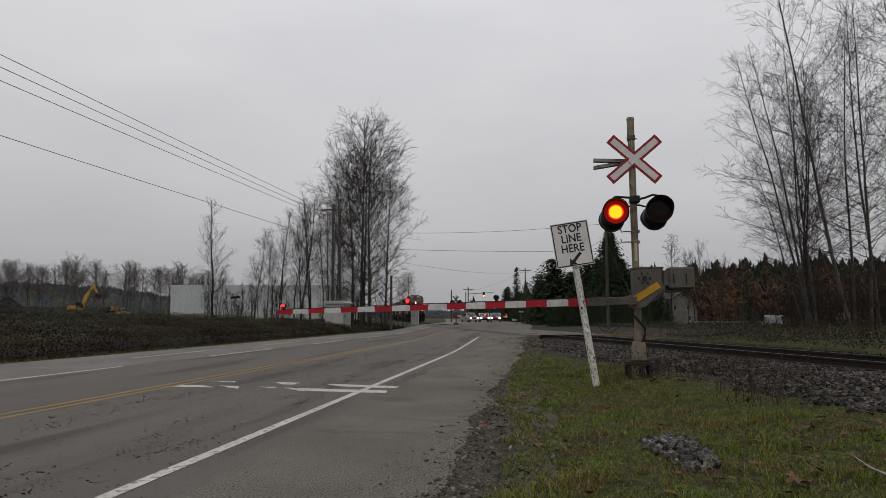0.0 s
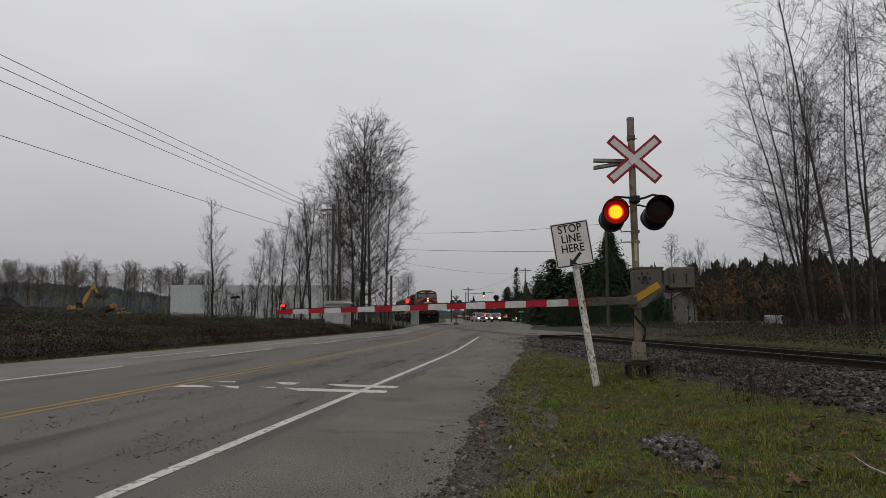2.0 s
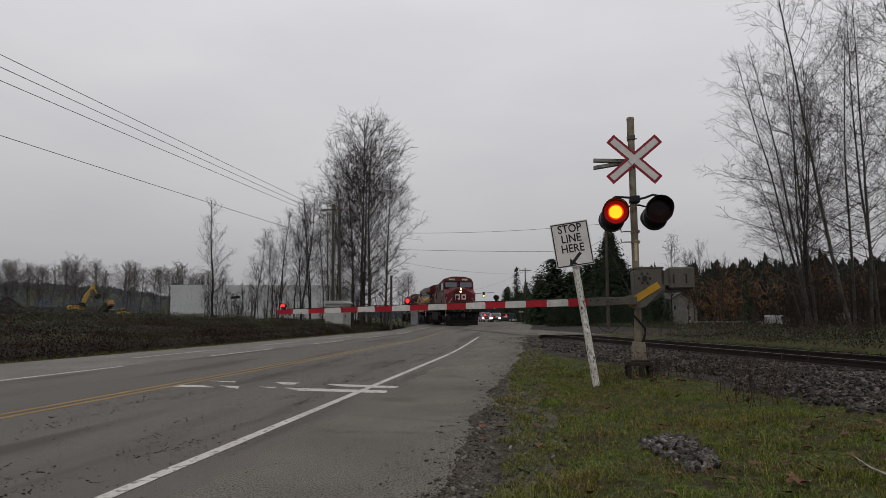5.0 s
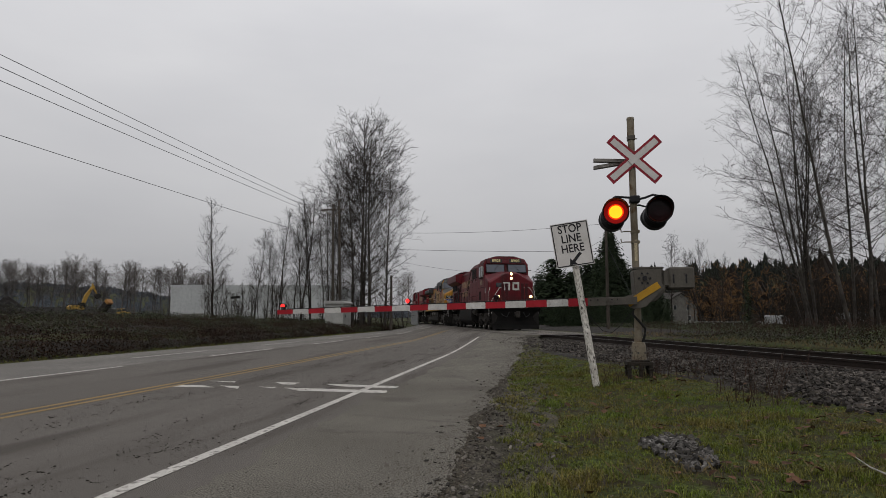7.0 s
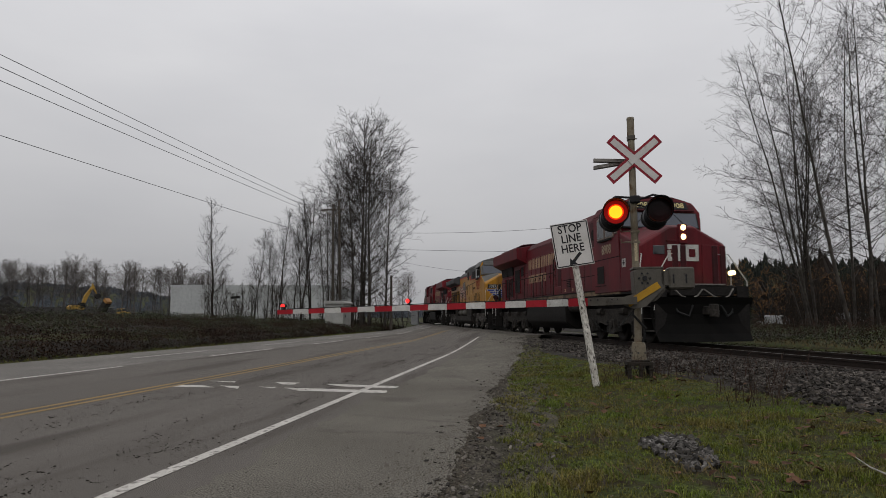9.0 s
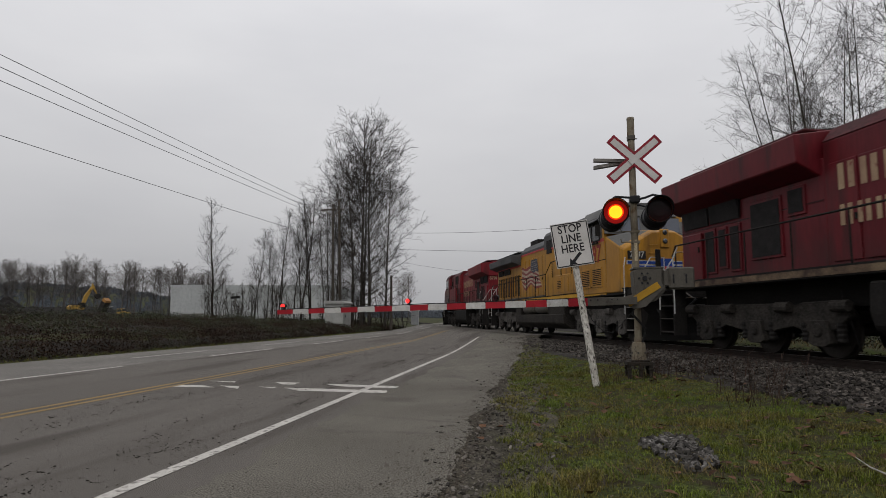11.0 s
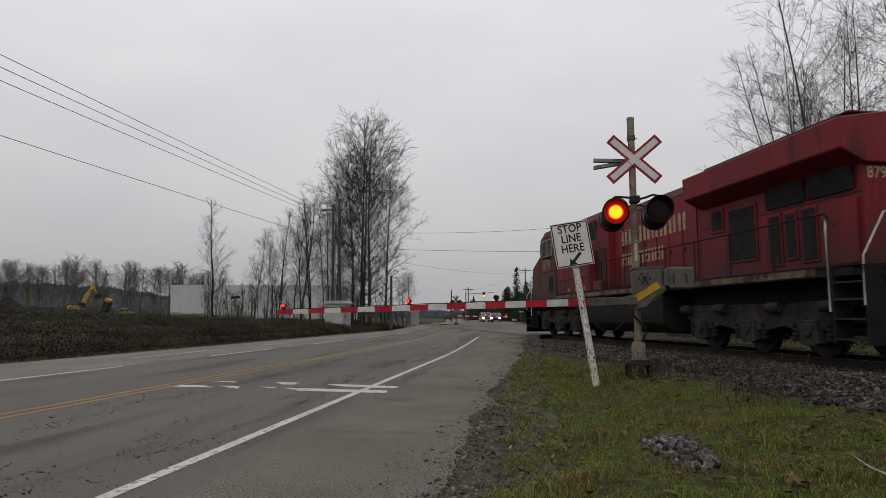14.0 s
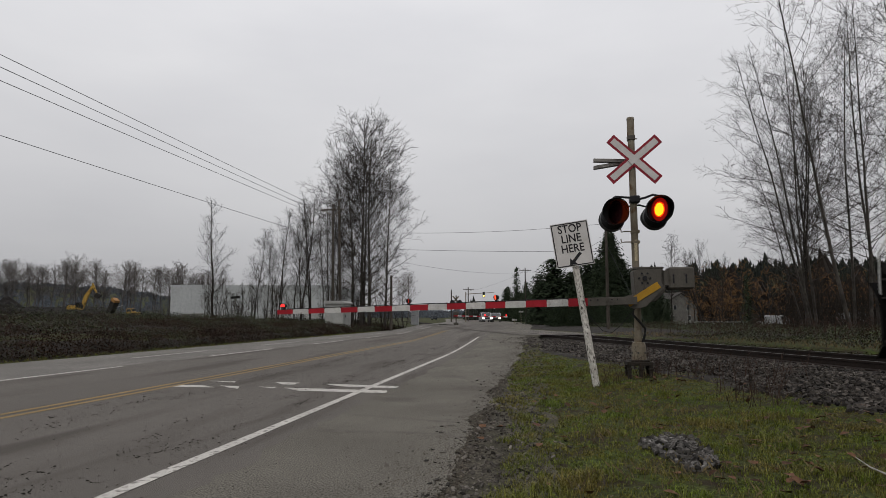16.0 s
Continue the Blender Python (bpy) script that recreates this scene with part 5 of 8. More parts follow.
                for k in range(9):
                    part("louvre", made((box, x0 + 0.06, x0 + 0.84, sy * 1.524 - 0.004, sy * 1.524 + 0.004, 1.82 + k * 0.066, 1.852 + k * 0.066)), MA["screen"], gr)
            part("awning", made((prism, [(sy * 1.5, 4.0), (sy * 1.75, 3.85), (sy * 1.75, 3.88), (sy * 1.5, 4.03)], 6.3, 7.9, "x")), MA["yellow_unit_grey"], t, "grey window awning")
            part("shield_label", made((box, 5.3, 5.62, sy * 1.14 - 0.006, sy * 1.14 + 0.006, 2.85, 3.4)), MA["flag_white"], t)
            part("shield_top", made((box, 5.3, 5.62, sy * 1.148 - 0.006, sy * 1.148 + 0.006, 3.2, 3.4)), MA["flag_blue"], t)
            part("white_patch", made((box, 8.6, 8.95, sy * 1.49 - 0.006, sy * 1.49 + 0.006, 2.2, 2.55)), MA["loco_white"], t)
            part("red_stripe", made((box, 1.24, 1.9, sy * 1.137 - 0.006, sy * 1.137 + 0.006, 3.61, 3.71)), MA["yellow_unit_red"], t, "thin red stripe")
            part("stripe_bolt", made((prism, [(1.9, 3.61), (1.9, 3.71), (2.24, 3.76), (1.85, 3.53), (1.62, 3.43)], min(sy * 1.131, sy * 1.1445), max(sy * 1.131, sy * 1.1445), "y")), MA["yellow_unit_red"], t, "zigzag of the red stripe")
            part("red_stripe", made((box, 1.84, 6.03, sy * 1.137 - 0.006, sy * 1.137 + 0.006, 3.43, 3.53)), MA["yellow_unit_red"], t, "thin red stripe")
            part("grey_panel", made((box, 2.1, 6.03, sy * 1.134 - 0.006, sy * 1.134 + 0.006, 3.53, 3.7)), roof, t)
            part("red_stripe", made((box, 6.03, 8.2, sy * 1.515 - 0.006, sy * 1.515 + 0.006, 3.24, 3.33)), MA["yellow_unit_red"], t, "thin red stripe")
            # painted flag as thin wavy bands
            def edge(line, x):
                for (x0, z0), (x1, z1) in zip(line, line[1:]):
                    if x0 <= x <= x1:
                        return z0 + (z1 - z0) * smooth(x0, x1, x)
                return line[-1][1]
            top_line = [(-4.4, 3.26), (-3.6, 3.17), (-2.75, 3.24), (-1.9, 3.08), (-1.25, 2.98)]
            foot_line = [(-4.4, 2.36), (-3.7, 2.1), (-2.65, 2.37), (-1.85, 2.12), (-0.8, 2.16)]
            for k in range(9):
                rows = []
                for f in (1 - k / 9, 1 - (k + 1) / 9):
                    right = -0.8 - 0.5 * f
                    xs = [-4.4 + 0.1 * (1 - f) + (right + 4.3) * j / 24 for j in range(25)]
                    rows.append([(x, edge(foot_line, x) + (edge(top_line, x) - edge(foot_line, x)) * f + 0.045 * math.sin(3.4 * x + 3 * f) * math.sin(math.pi * f)) for x in xs])
                part("flag_band", made((prism, rows[0] + rows[1][::-1], sy * 1.001, sy * 1.004, "y")), MA["flag_red" if k % 2 == 0 else "flag_white"], t)
            part("flag_canton", made((prism, [(-2.66, 3.28), (-2.56, 3.48), (-2.2, 3.47), (-1.9, 3.51), (-1.52, 3.45), (-1.31, 2.9), (-1.75, 2.97), (-2.25, 2.9), (-2.68, 3.04)], sy * 1.005, sy * 1.008, "y")), MA["flag_blue"], t)
            for r in range(5):
                for c in range(6):
                    x, z = -2.55 + 0.19 * c + 0.08 * (r % 2) + 0.03 * (4 - r) * 0.4, 3.39 - 0.093 * r
                    if x < -1.5:
                        part("flag_star", made((prism, [(x - 0.035, z), (x, z + 0.03), (x + 0.035, z), (x, z - 0.03)], sy * 1.009, sy * 1.011, "y")), MA["flag_white"], t)
        else:
            letters("8908" if style == "maroon" else "8791", 0.4 if style == "maroon" else 0.56, MA["pale_number"], t, pose(7.2, sy * 1.512, 2.95) @ face, name="road_number", label="cream road number", bold=0.008)
            # plain shapes stand for the worn company name
            for n, z, h, step, w in ((8, 3.06, 0.44, 0.545, 0.43), (7, 2.42, 0.38, 0.43, 0.33)):
                for k in range(n):
                    x = (-4.2 + step * k) if sy < 0 else (0.35 - w - step * k)
                    part("lettering_bar", made((box, x, x + 0.34 * w, sy * 1.006 - 0.003, sy * 1.006 + 0.003, z, z + h), (box, x + 0.58 * w, x + 0.92 * w, sy * 1.006 - 0.003, sy * 1.006 + 0.003, z, z + h)), MA["worn_cream"], t)
    # roof gear
    part("horn", made((cyl, (5.2, -0.15, 4.5), (5.7, -0.15, 4.5), 0.03, 0.09, 10), (cyl, (5.2, 0.15, 4.5), (5.7, 0.15, 4.5), 0.03, 0.09, 10), (box, 5.2, 5.3, -0.2, 0.2, 4.38, 4.5)), MA["loco_black"], t, "roof horn")
    part("antenna_dome", made((lathe, [(0.25, 4.6), (0.25, 4.7), (0.12, 4.75)], 16)), MA["loco_white"], t, at=pose(6.9, 0, 0))
    part("exhaust_hood", made((box, 1.6, 2.6, -0.5, 0.5, 4.38, 4.5)), MA["loco_black"], t, "", 0.02)
    # true heights above the rails: walkway 1.78 m, roof 4.8 m
    for o in t.children_recursive:
        if o.type != "MESH" or o.name.startswith("wheelset"):
            continue
        m, q = o.matrix_basis.copy(), o.parent
        while q != t:
            m, q = q.matrix_basis @ m, q.parent
        back = m.inverted()
        for v in o.data.vertices:
            w = m @ v.co
            for (a, za), (b, zb) in zip(HEIGHTS, HEIGHTS[1:]):
                if a <= w.z <= b:
                    w.z = za + (zb - za) * (w.z - a) / (b - a)
                    break
            v.co = back @ w
    return t


SPEED, T_FOOT = 10.741, 10.718
LOCOS = [
    (locomotive("locomotive", "faded maroon diesel locomotive leading with lit headlights", "maroon"), 9.75, False),
    (locomotive("locomotive", "dirty yellow and grey diesel locomotive with painted flag", "yellow"), 9.75 + 22.65, False),
    (locomotive("locomotive", "faded maroon diesel locomotive coupled cab rearmost", "maroon_rear"), 9.75 + 22.65 + 23.35, True),
]


# ---------------------------------------------------------------- trees
def tube_raw(V, F, pts, rads, n):
    base = len(V)
    for i, p in enumerate(pts):
        d = (pts[min(i + 1, len(pts) - 1)] - pts[max(i - 1, 0)])
        a = d.orthogonal().normalized()
        b = d.cross(a).normalized()
        for k in range(n):
            t = 2 * math.pi * k / n
            v = p + (a * math.cos(t) + b * math.sin(t)) * rads[i]
            V.append((v.x, v.y, v.z))
    for i in range(len(pts) - 1):
        for k in range(n):
            F.append((base + i * n + k, base + i * n + (k + 1) % n, base + (i + 1) * n + (k + 1) % n, base + (i + 1) * n + k))


def bare_tree(seed, H, reach, first=0.25, limbs=42, spread_low=1.1, spread_top=0.45, r0=None, stems=1, bark=None, twig=None, wander=0.03, fine_r=0.01,
              step2=0.5, step3=0.3, belly=0.5, lift=0.07, droop=0.0, fan=0.14):
    """Meshes of a leafless tree: a trunk with limbs, and a crown of side branches and twigs.

    reach: longest limb over height; belly: where along the crown the limbs are longest; spread: angle of limbs off the trunk, low and high.
    """
    rnd = random.Random(seed)
    TV, TF, CV, CF = [], [], [], []

    def path(p, d, L, n, wob, up):
        pts = [p.copy()]
        for _ in range(n):
            d = (d + Vector((rnd.gauss(0, wob), rnd.gauss(0, wob), rnd.gauss(0, wob) * 0.6 + up))).normalized()
            p = p + d * (L / n)
            pts.append(p)
        return pts

    def along(pts, f):
        x = f * (len(pts) - 1)
        i = min(int(x), len(pts) - 2)
        return pts[i].lerp(pts[i + 1], x - i), (pts[i + 1] - pts[i]).normalized()

    def branch(d, ang, roll):
        ax = d.orthogonal().normalized()
        ax.rotate(Matrix.Rotation(roll, 3, d))
        v = d.copy()
        v.rotate(Matrix.Rotation(ang, 3, ax))
        return v
    for st in range(stems):
        h = H * (1 if st == 0 else rnd.uniform(0.6, 0.95))
        r = (r0 or H * 0.0085) * (1 if stems == 1 else 0.7)
        sway = 0.015 if stems == 1 else fan
        d0 = Vector((rnd.gauss(0, sway), rnd.gauss(0, sway), 1)).normalized()
        p0 = Vector((rnd.gauss(0, 0.25) if st else 0, rnd.gauss(0, 0.25) if st else 0, -0.2))
        trunk = path(p0, d0, h, 14, wander, 0.015)
        tube_raw(TV, TF, trunk, [r * (1 - 0.95 * (i / 14) ** 0.85) + fine_r for i in range(15)], 7 if stems == 1 else 4)
        n_limbs = round(limbs / stems)
        turn = rnd.random() * 6.283
        for k in range(n_limbs):
            g = (k + rnd.random()) / n_limbs
            f = first + (0.97 - first) * g
            p, d = along(trunk, f)
            shape = 1 - 0.55 * abs(g - belly) / max(belly, 1 - belly) - 0.2 * smooth(0.8, 1.0, g)
            L = max(0.5, h * reach * shape * rnd.choice((0.45, 0.7, 0.85, 1.0, 1.1)))
            ang = spread_low + (spread_top - spread_low) * g ** 0.8 + rnd.gauss(0, 0.1)
            turn += 2.4 + rnd.gauss(0, 0.35)
            limb = path(p, branch(d, ang, turn), L, 5, 0.14, lift * (0.6 + g) - droop * (1 - g))
            rl = max(fine_r * 1.3, r * (1 - f) ** 0.8 * 0.34)
            tube_raw(TV, TF, limb, [rl * (1 - 0.8 * i / 5) + fine_r * 0.5 for i in range(6)], 3)
            n2 = max(2, round(L / step2))
            for m in range(n2):
                u = 0.18 + 0.8 * (m + rnd.random()) / n2
                p2, d2 = along(limb, u)
                L2 = (0.3 + 0.42 * L * (1 - 0.72 * u)) * rnd.uniform(0.6, 1.2)
                sub = path(p2, branch(d2, rnd.uniform(0.55, 0.95), rnd.random() * 6.283), L2, 2, 0.2, lift * 1.3 - droop * 0.5)
                r2 = max(fine_r, rl * 0.4 * (1 - 0.6 * u))
                tube_raw(CV, CF, sub, [r2, r2 * 0.78, r2 * 0.5], 3)
                n3 = max(1, round(L2 / step3))
                for q in range(n3):
                    p3, d3 = along(sub, 0.15 + 0.83 * (q + rnd.random()) / n3)
                    tw = path(p3, branch(d3, rnd.uniform(0.6, 1.1), rnd.random() * 6.283), rnd.uniform(0.25, 0.75) * (0.6 + 0.02 * H), 1, 0.12, lift - droop * 0.6)
                    tube_raw(CV, CF, tw, [fine_r * 0.8, fine_r * 0.5], 3)
    a = raw("trunk", TV, TF, bark or MA["bark"])
    b = raw("crown", CV, CF, twig or MA["twig"])
    a.polygons.foreach_set("use_smooth", [True] * len(a.polygons))
    return a, b


def plant(name, meshes, x, y, turn, size, label, group, z=None, tilt=0.0, wide=1.0):
    t = thing(name, pose(x, y, (ground_z(x, y) if z is None else z) - 0.05, 0, tilt, 0) @ pose(0, 0, 0, 0, 0, turn), label, "tree" if "tree" in name or name == "conifer" else "bush", group)
    t.scale = (size * wide, size * wide, size)
    for nm, me in zip(("trunk", "crown"), meshes):
        o = new(nm, me)
        o.parent = t
    return t


MA["bark_dark"] = mat("dark_wet_bark", (0.038, 0.032, 0.028), (0.022, 0.019, 0.017), 2.5, 0.95, bump=0.6, fine=14, stretch=(1, 1, 0.3))
MA["bark_alder"] = mat("mottled_alder_bark", (0.072, 0.064, 0.055), (0.027, 0.024, 0.021), 1.6, 0.95, bump=0.5, fine=10, stretch=(1, 1, 0.5))
MA["willow"] = mat("ochre_willow_twigs", (0.1955, 0.1035, 0.0391), (0.1207, 0.069, 0.03105), 0.5, 0.9, bump=0)
# base colour darkened to stand in for shade inside a dense thicket
MA["thicket"] = mat("shade_darkened_thicket_stems", (0.02625, 0.02, 0.01562), (0.01625, 0.01313, 0.01063), 1.5, 0.95, bump=0)
# bark and twigs of the far row: haze is painted in as paler colour
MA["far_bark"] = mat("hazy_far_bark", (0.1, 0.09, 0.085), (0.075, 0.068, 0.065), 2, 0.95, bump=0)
MA["far_twig"] = mat("hazy_far_twigs", (0.14, 0.125, 0.117), (0.105, 0.094, 0.088), 2, 0.95, bump=0)
TALL = [bare_tree(11 + k, 19.0, 0.33, 0.12, 62, 1.05, 0.6, 0.17, bark=MA["bark"], wander=0.02, fine_r=0.013, step2=0.38, step3=0.27, belly=0.58, lift=0.03) for k in range(3)]
SLIM = [bare_tree(31 + k, 12.6, 0.27, 0.2, 40, 0.85, 0.45, 0.085, bark=MA["bark_dark"], wander=0.035, fine_r=0.011, step2=0.36, step3=0.3, belly=0.45, lift=0.02) for k in range(3)]
LONE = bare_tree(39, 13.6, 0.2, 0.15, 52, 1.05, 0.6, 0.13, bark=MA["bark_dark"], wander=0.06, fine_r=0.011, step2=0.3, step3=0.22, belly=0.35, lift=0.05, droop=0.02)
ALDER = [bare_tree(51 + k, 20.0, 0.26, 0.18, 42, 1.15, 0.6, 0.1, bark=MA["bark_alder"], wander=0.016, fine_r=0.0074, step2=0.42, step3=0.24, belly=0.35, lift=0.02) for k in range(4)]
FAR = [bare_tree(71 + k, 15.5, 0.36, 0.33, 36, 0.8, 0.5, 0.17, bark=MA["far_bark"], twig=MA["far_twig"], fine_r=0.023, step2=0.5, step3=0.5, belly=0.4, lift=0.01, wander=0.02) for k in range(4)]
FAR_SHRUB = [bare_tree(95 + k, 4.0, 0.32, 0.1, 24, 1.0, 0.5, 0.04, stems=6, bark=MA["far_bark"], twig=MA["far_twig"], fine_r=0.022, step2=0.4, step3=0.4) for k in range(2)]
SHRUB = [bare_tree(91 + k, 4.0, 0.3, 0.1, 30, 1.0, 0.5, 0.035, stems=6, bark=MA["thicket"], twig=MA["thicket"], fine_r=0.01, step2=0.36, step3=0.36) for k in range(2)]
WILLOW = [bare_tree(101 + k, 7.0, 0.3, 0.12, 50, 1.0, 0.45, 0.06, stems=7, bark=MA["bark_dark"], twig=MA["willow"], fine_r=0.022, step2=0.4, step3=0.3, fan=0.25) for k in range(2)]


def plant_trees():
    rnd = random.Random(7)
    g = "bare trees beside the far road"
    for x, y, h, k in ((-7.9, 62, 20.4, 0), (-9.0, 64, 17.5, 1), (-7.0, 61, 19.6, 2), (-10.6, 66, 15.5, 0), (-5.7, 63, 15, 1), (-8.2, 66, 17.6, 2)):
        plant("tree", TALL[k], x, y, rnd.uniform(0, 360), h / 19.0, "tall leafless poplar with ascending fine branches", g)
    for k in range(15):
        x, y = -19.0 + 9.5 * k / 17 + rnd.uniform(-0.4, 0.4), 66 + rnd.uniform(-4, 7)
        h = (9.5 + 5.0 * smooth(-20, -13, x)) * rnd.uniform(0.75, 1.08)
        plant("tree", SLIM[rnd.randrange(3)], x, y, rnd.uniform(0, 360), h / 12.6, "slender leafless tree in a roadside thicket", g, tilt=rnd.uniform(-4, 4))
    plant("tree", LONE, -25.8, 72, 40, 1.08, "lone slender leafless tree above the brambles", g, tilt=-2)
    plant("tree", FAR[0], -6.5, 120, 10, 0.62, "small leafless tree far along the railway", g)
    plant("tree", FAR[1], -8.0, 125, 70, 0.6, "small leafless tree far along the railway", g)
    g = "tall alders beyond the track"
    for x, y, h, k, tl in ((18.9, 33, 15.2, 0, -11), (19.59, 34, 16.4, 1, -9), (20.32, 32, 21, 2, -7), (19.52, 34.5, 15.6, 3, 1), (19.48, 33.5, 16.6, 0, 0.5), (21.77, 34, 17.5, 1, 1.5), (21.94, 33, 18.8, 2, -0.5),
                           (23.4, 34.5, 19, 3, -0.5), (24.6, 32, 22, 0, -5), (20.24, 36, 11, 1, -14), (26.93, 35, 22, 3, -2)):
        plant("tree", ALDER[k], x, y, rnd.uniform(0, 360), h / 20, "tall leafless alder with mottled grey bark", g, tilt=tl)
    for x, y, h in ((21.0, 37, 16), (20.4, 36, 13.5)):
        plant("tree", SLIM[rnd.randrange(3)], x, y, rnd.uniform(0, 360), h / 12.6, "thin dark leafless tree among the alders", g, tilt=rnd.uniform(-3, 1), wide=0.8)
    for x, y, h in ((28.5, 80, 11.5), (32.0, 84, 9.5), (33.0, 82, 11), (37.5, 88, 9), (34.5, 88, 10.5), (27.0, 62, 7)):
        plant("tree", SLIM[rnd.randrange(3)], x, y, rnd.uniform(0, 360), h / 12.6, "thin leafless tree near the houses", "thin trees by the houses")
    g = "leafless tree line at the field edge"
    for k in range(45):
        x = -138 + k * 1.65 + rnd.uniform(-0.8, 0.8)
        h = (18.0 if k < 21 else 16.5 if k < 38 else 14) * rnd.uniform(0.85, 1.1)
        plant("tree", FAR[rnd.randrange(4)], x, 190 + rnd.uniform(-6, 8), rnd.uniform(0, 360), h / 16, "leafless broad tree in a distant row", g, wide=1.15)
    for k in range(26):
        plant("shrub", FAR_SHRUB[k % 2], -134 + k * 2.7 + rnd.uniform(-1, 1), 184 + rnd.uniform(-5, 3), rnd.uniform(0, 360), rnd.uniform(0.9, 1.5), "leafless brush at the field edge, paled for haze", "field edge brush")
    for k in range(26):
        x = -24 + 20.5 * k / 26 + rnd.uniform(-0.5, 0.5)
        plant("shrub", SHRUB[k % 2], x, 60 + rnd.uniform(-1, 8), rnd.uniform(0, 360), rnd.uniform(0.6, 1.25), "dense leafless roadside brush", "roadside brush")
    for x, y, s in ((31, 76, 1.05), (32.2, 73, 0.8), (33.5, 75, 1.1), (36, 77, 1.1), (38.5, 76, 1.0), (41, 78, 1.1), (44, 76, 1.0), (47, 80, 1.1), (50, 78, 1.0), (30, 70, 0.6), (53, 82, 1.0)):
        plant("shrub", WILLOW[rnd.randrange(2)], x, y, rnd.uniform(0, 360), s, "ochre-twigged leafless willow thicket", "willow thicket", wide=1.25)
    for k in range(46):
        y = 40 + 24 * rnd.random()
        x = y * (0.53 + 0.27 * rnd.random())
        plant("shrub", SHRUB[k % 2], x, y, rnd.uniform(0, 360), rnd.uniform(0.7, 1.35), "dark leafless thicket behind the alders", "thicket behind the alders")
    for k in range(30):
        x, y = 16.5 + 12 * rnd.random(), 30 + 7 * rnd.random()
        plant("shrub", SHRUB[k % 2], x, y, rnd.uniform(0, 360), rnd.uniform(0.2, 0.55), "low leafless brush under the alders", "track side brush")


plant_trees()


def conifer_mesh(seed, H, R, whorls, fronds, leaf, belly=0.8, spread_by=0.2):
    rnd = random.Random(seed)
    TV, TF, V, F = [], [], [], []
    tube_raw(TV, TF, [Vector((0, 0, -0.2)), Vector((0.05, 0, H * 0.5)), Vector((0, 0, H))], [H * 0.014, H * 0.008, 0.02], 6)
    for w in range(whorls):
        f = (w + rnd.random()) / whorls
        z = H * (0.06 + 0.93 * f)
        L = R * (1 - f) ** belly * rnd.uniform(1 - spread_by, 1 + spread_by * 0.6) + 0.1
        for k in range(fronds):
            a = rnd.random() * 6.283
            l = L * rnd.uniform(0.75, 1.05)
            steps = max(2, int(l / leaf * 0.8))
            for j in range(steps):
                g = (j + rnd.random()) / steps
                r = l * g
                x, y, zz = r * math.cos(a) + rnd.gauss(0, 0.12), r * math.sin(a) + rnd.gauss(0, 0.12), z - 0.35 * r + 0.1 * r * g + rnd.gauss(0, 0.16)
                sp = leaf * (1.3 - 0.7 * g) * rnd.uniform(0.7, 1.3)
                t = a + rnd.uniform(-1.1, 1.1)
                c, s = math.cos(t) * sp, math.sin(t) * sp
                dz = -sp * rnd.uniform(0.1, 0.7)
                b = len(V)
                V += [(x - s * 0.3, y + c * 0.3, zz + 0.05), (x + s * 0.3, y - c * 0.3, zz + 0.02), (x + c, y + s, zz + dz), (x + c * 0.5 - s * 0.4, y + s * 0.5 + c * 0.4, zz + dz * 0.9)]
                F.append((b, b + 1, b + 2, b + 3))
    return raw("trunk", TV, TF, MA["bark_dark"]), raw("crown", V, F, MA["conifer"])


CEDAR = [conifer_mesh(5 + k, 11.0, 3.3, 58, 11, 0.36, 0.42, 0.16) for k in range(2)]
BIG_CEDAR = conifer_mesh(9, 11.0, 3.1, 110, 30, 0.27, 0.62, 0.14)
FIR = [conifer_mesh(15 + k, 12.0, 2.3, 34, 10, 0.4) for k in range(3)]


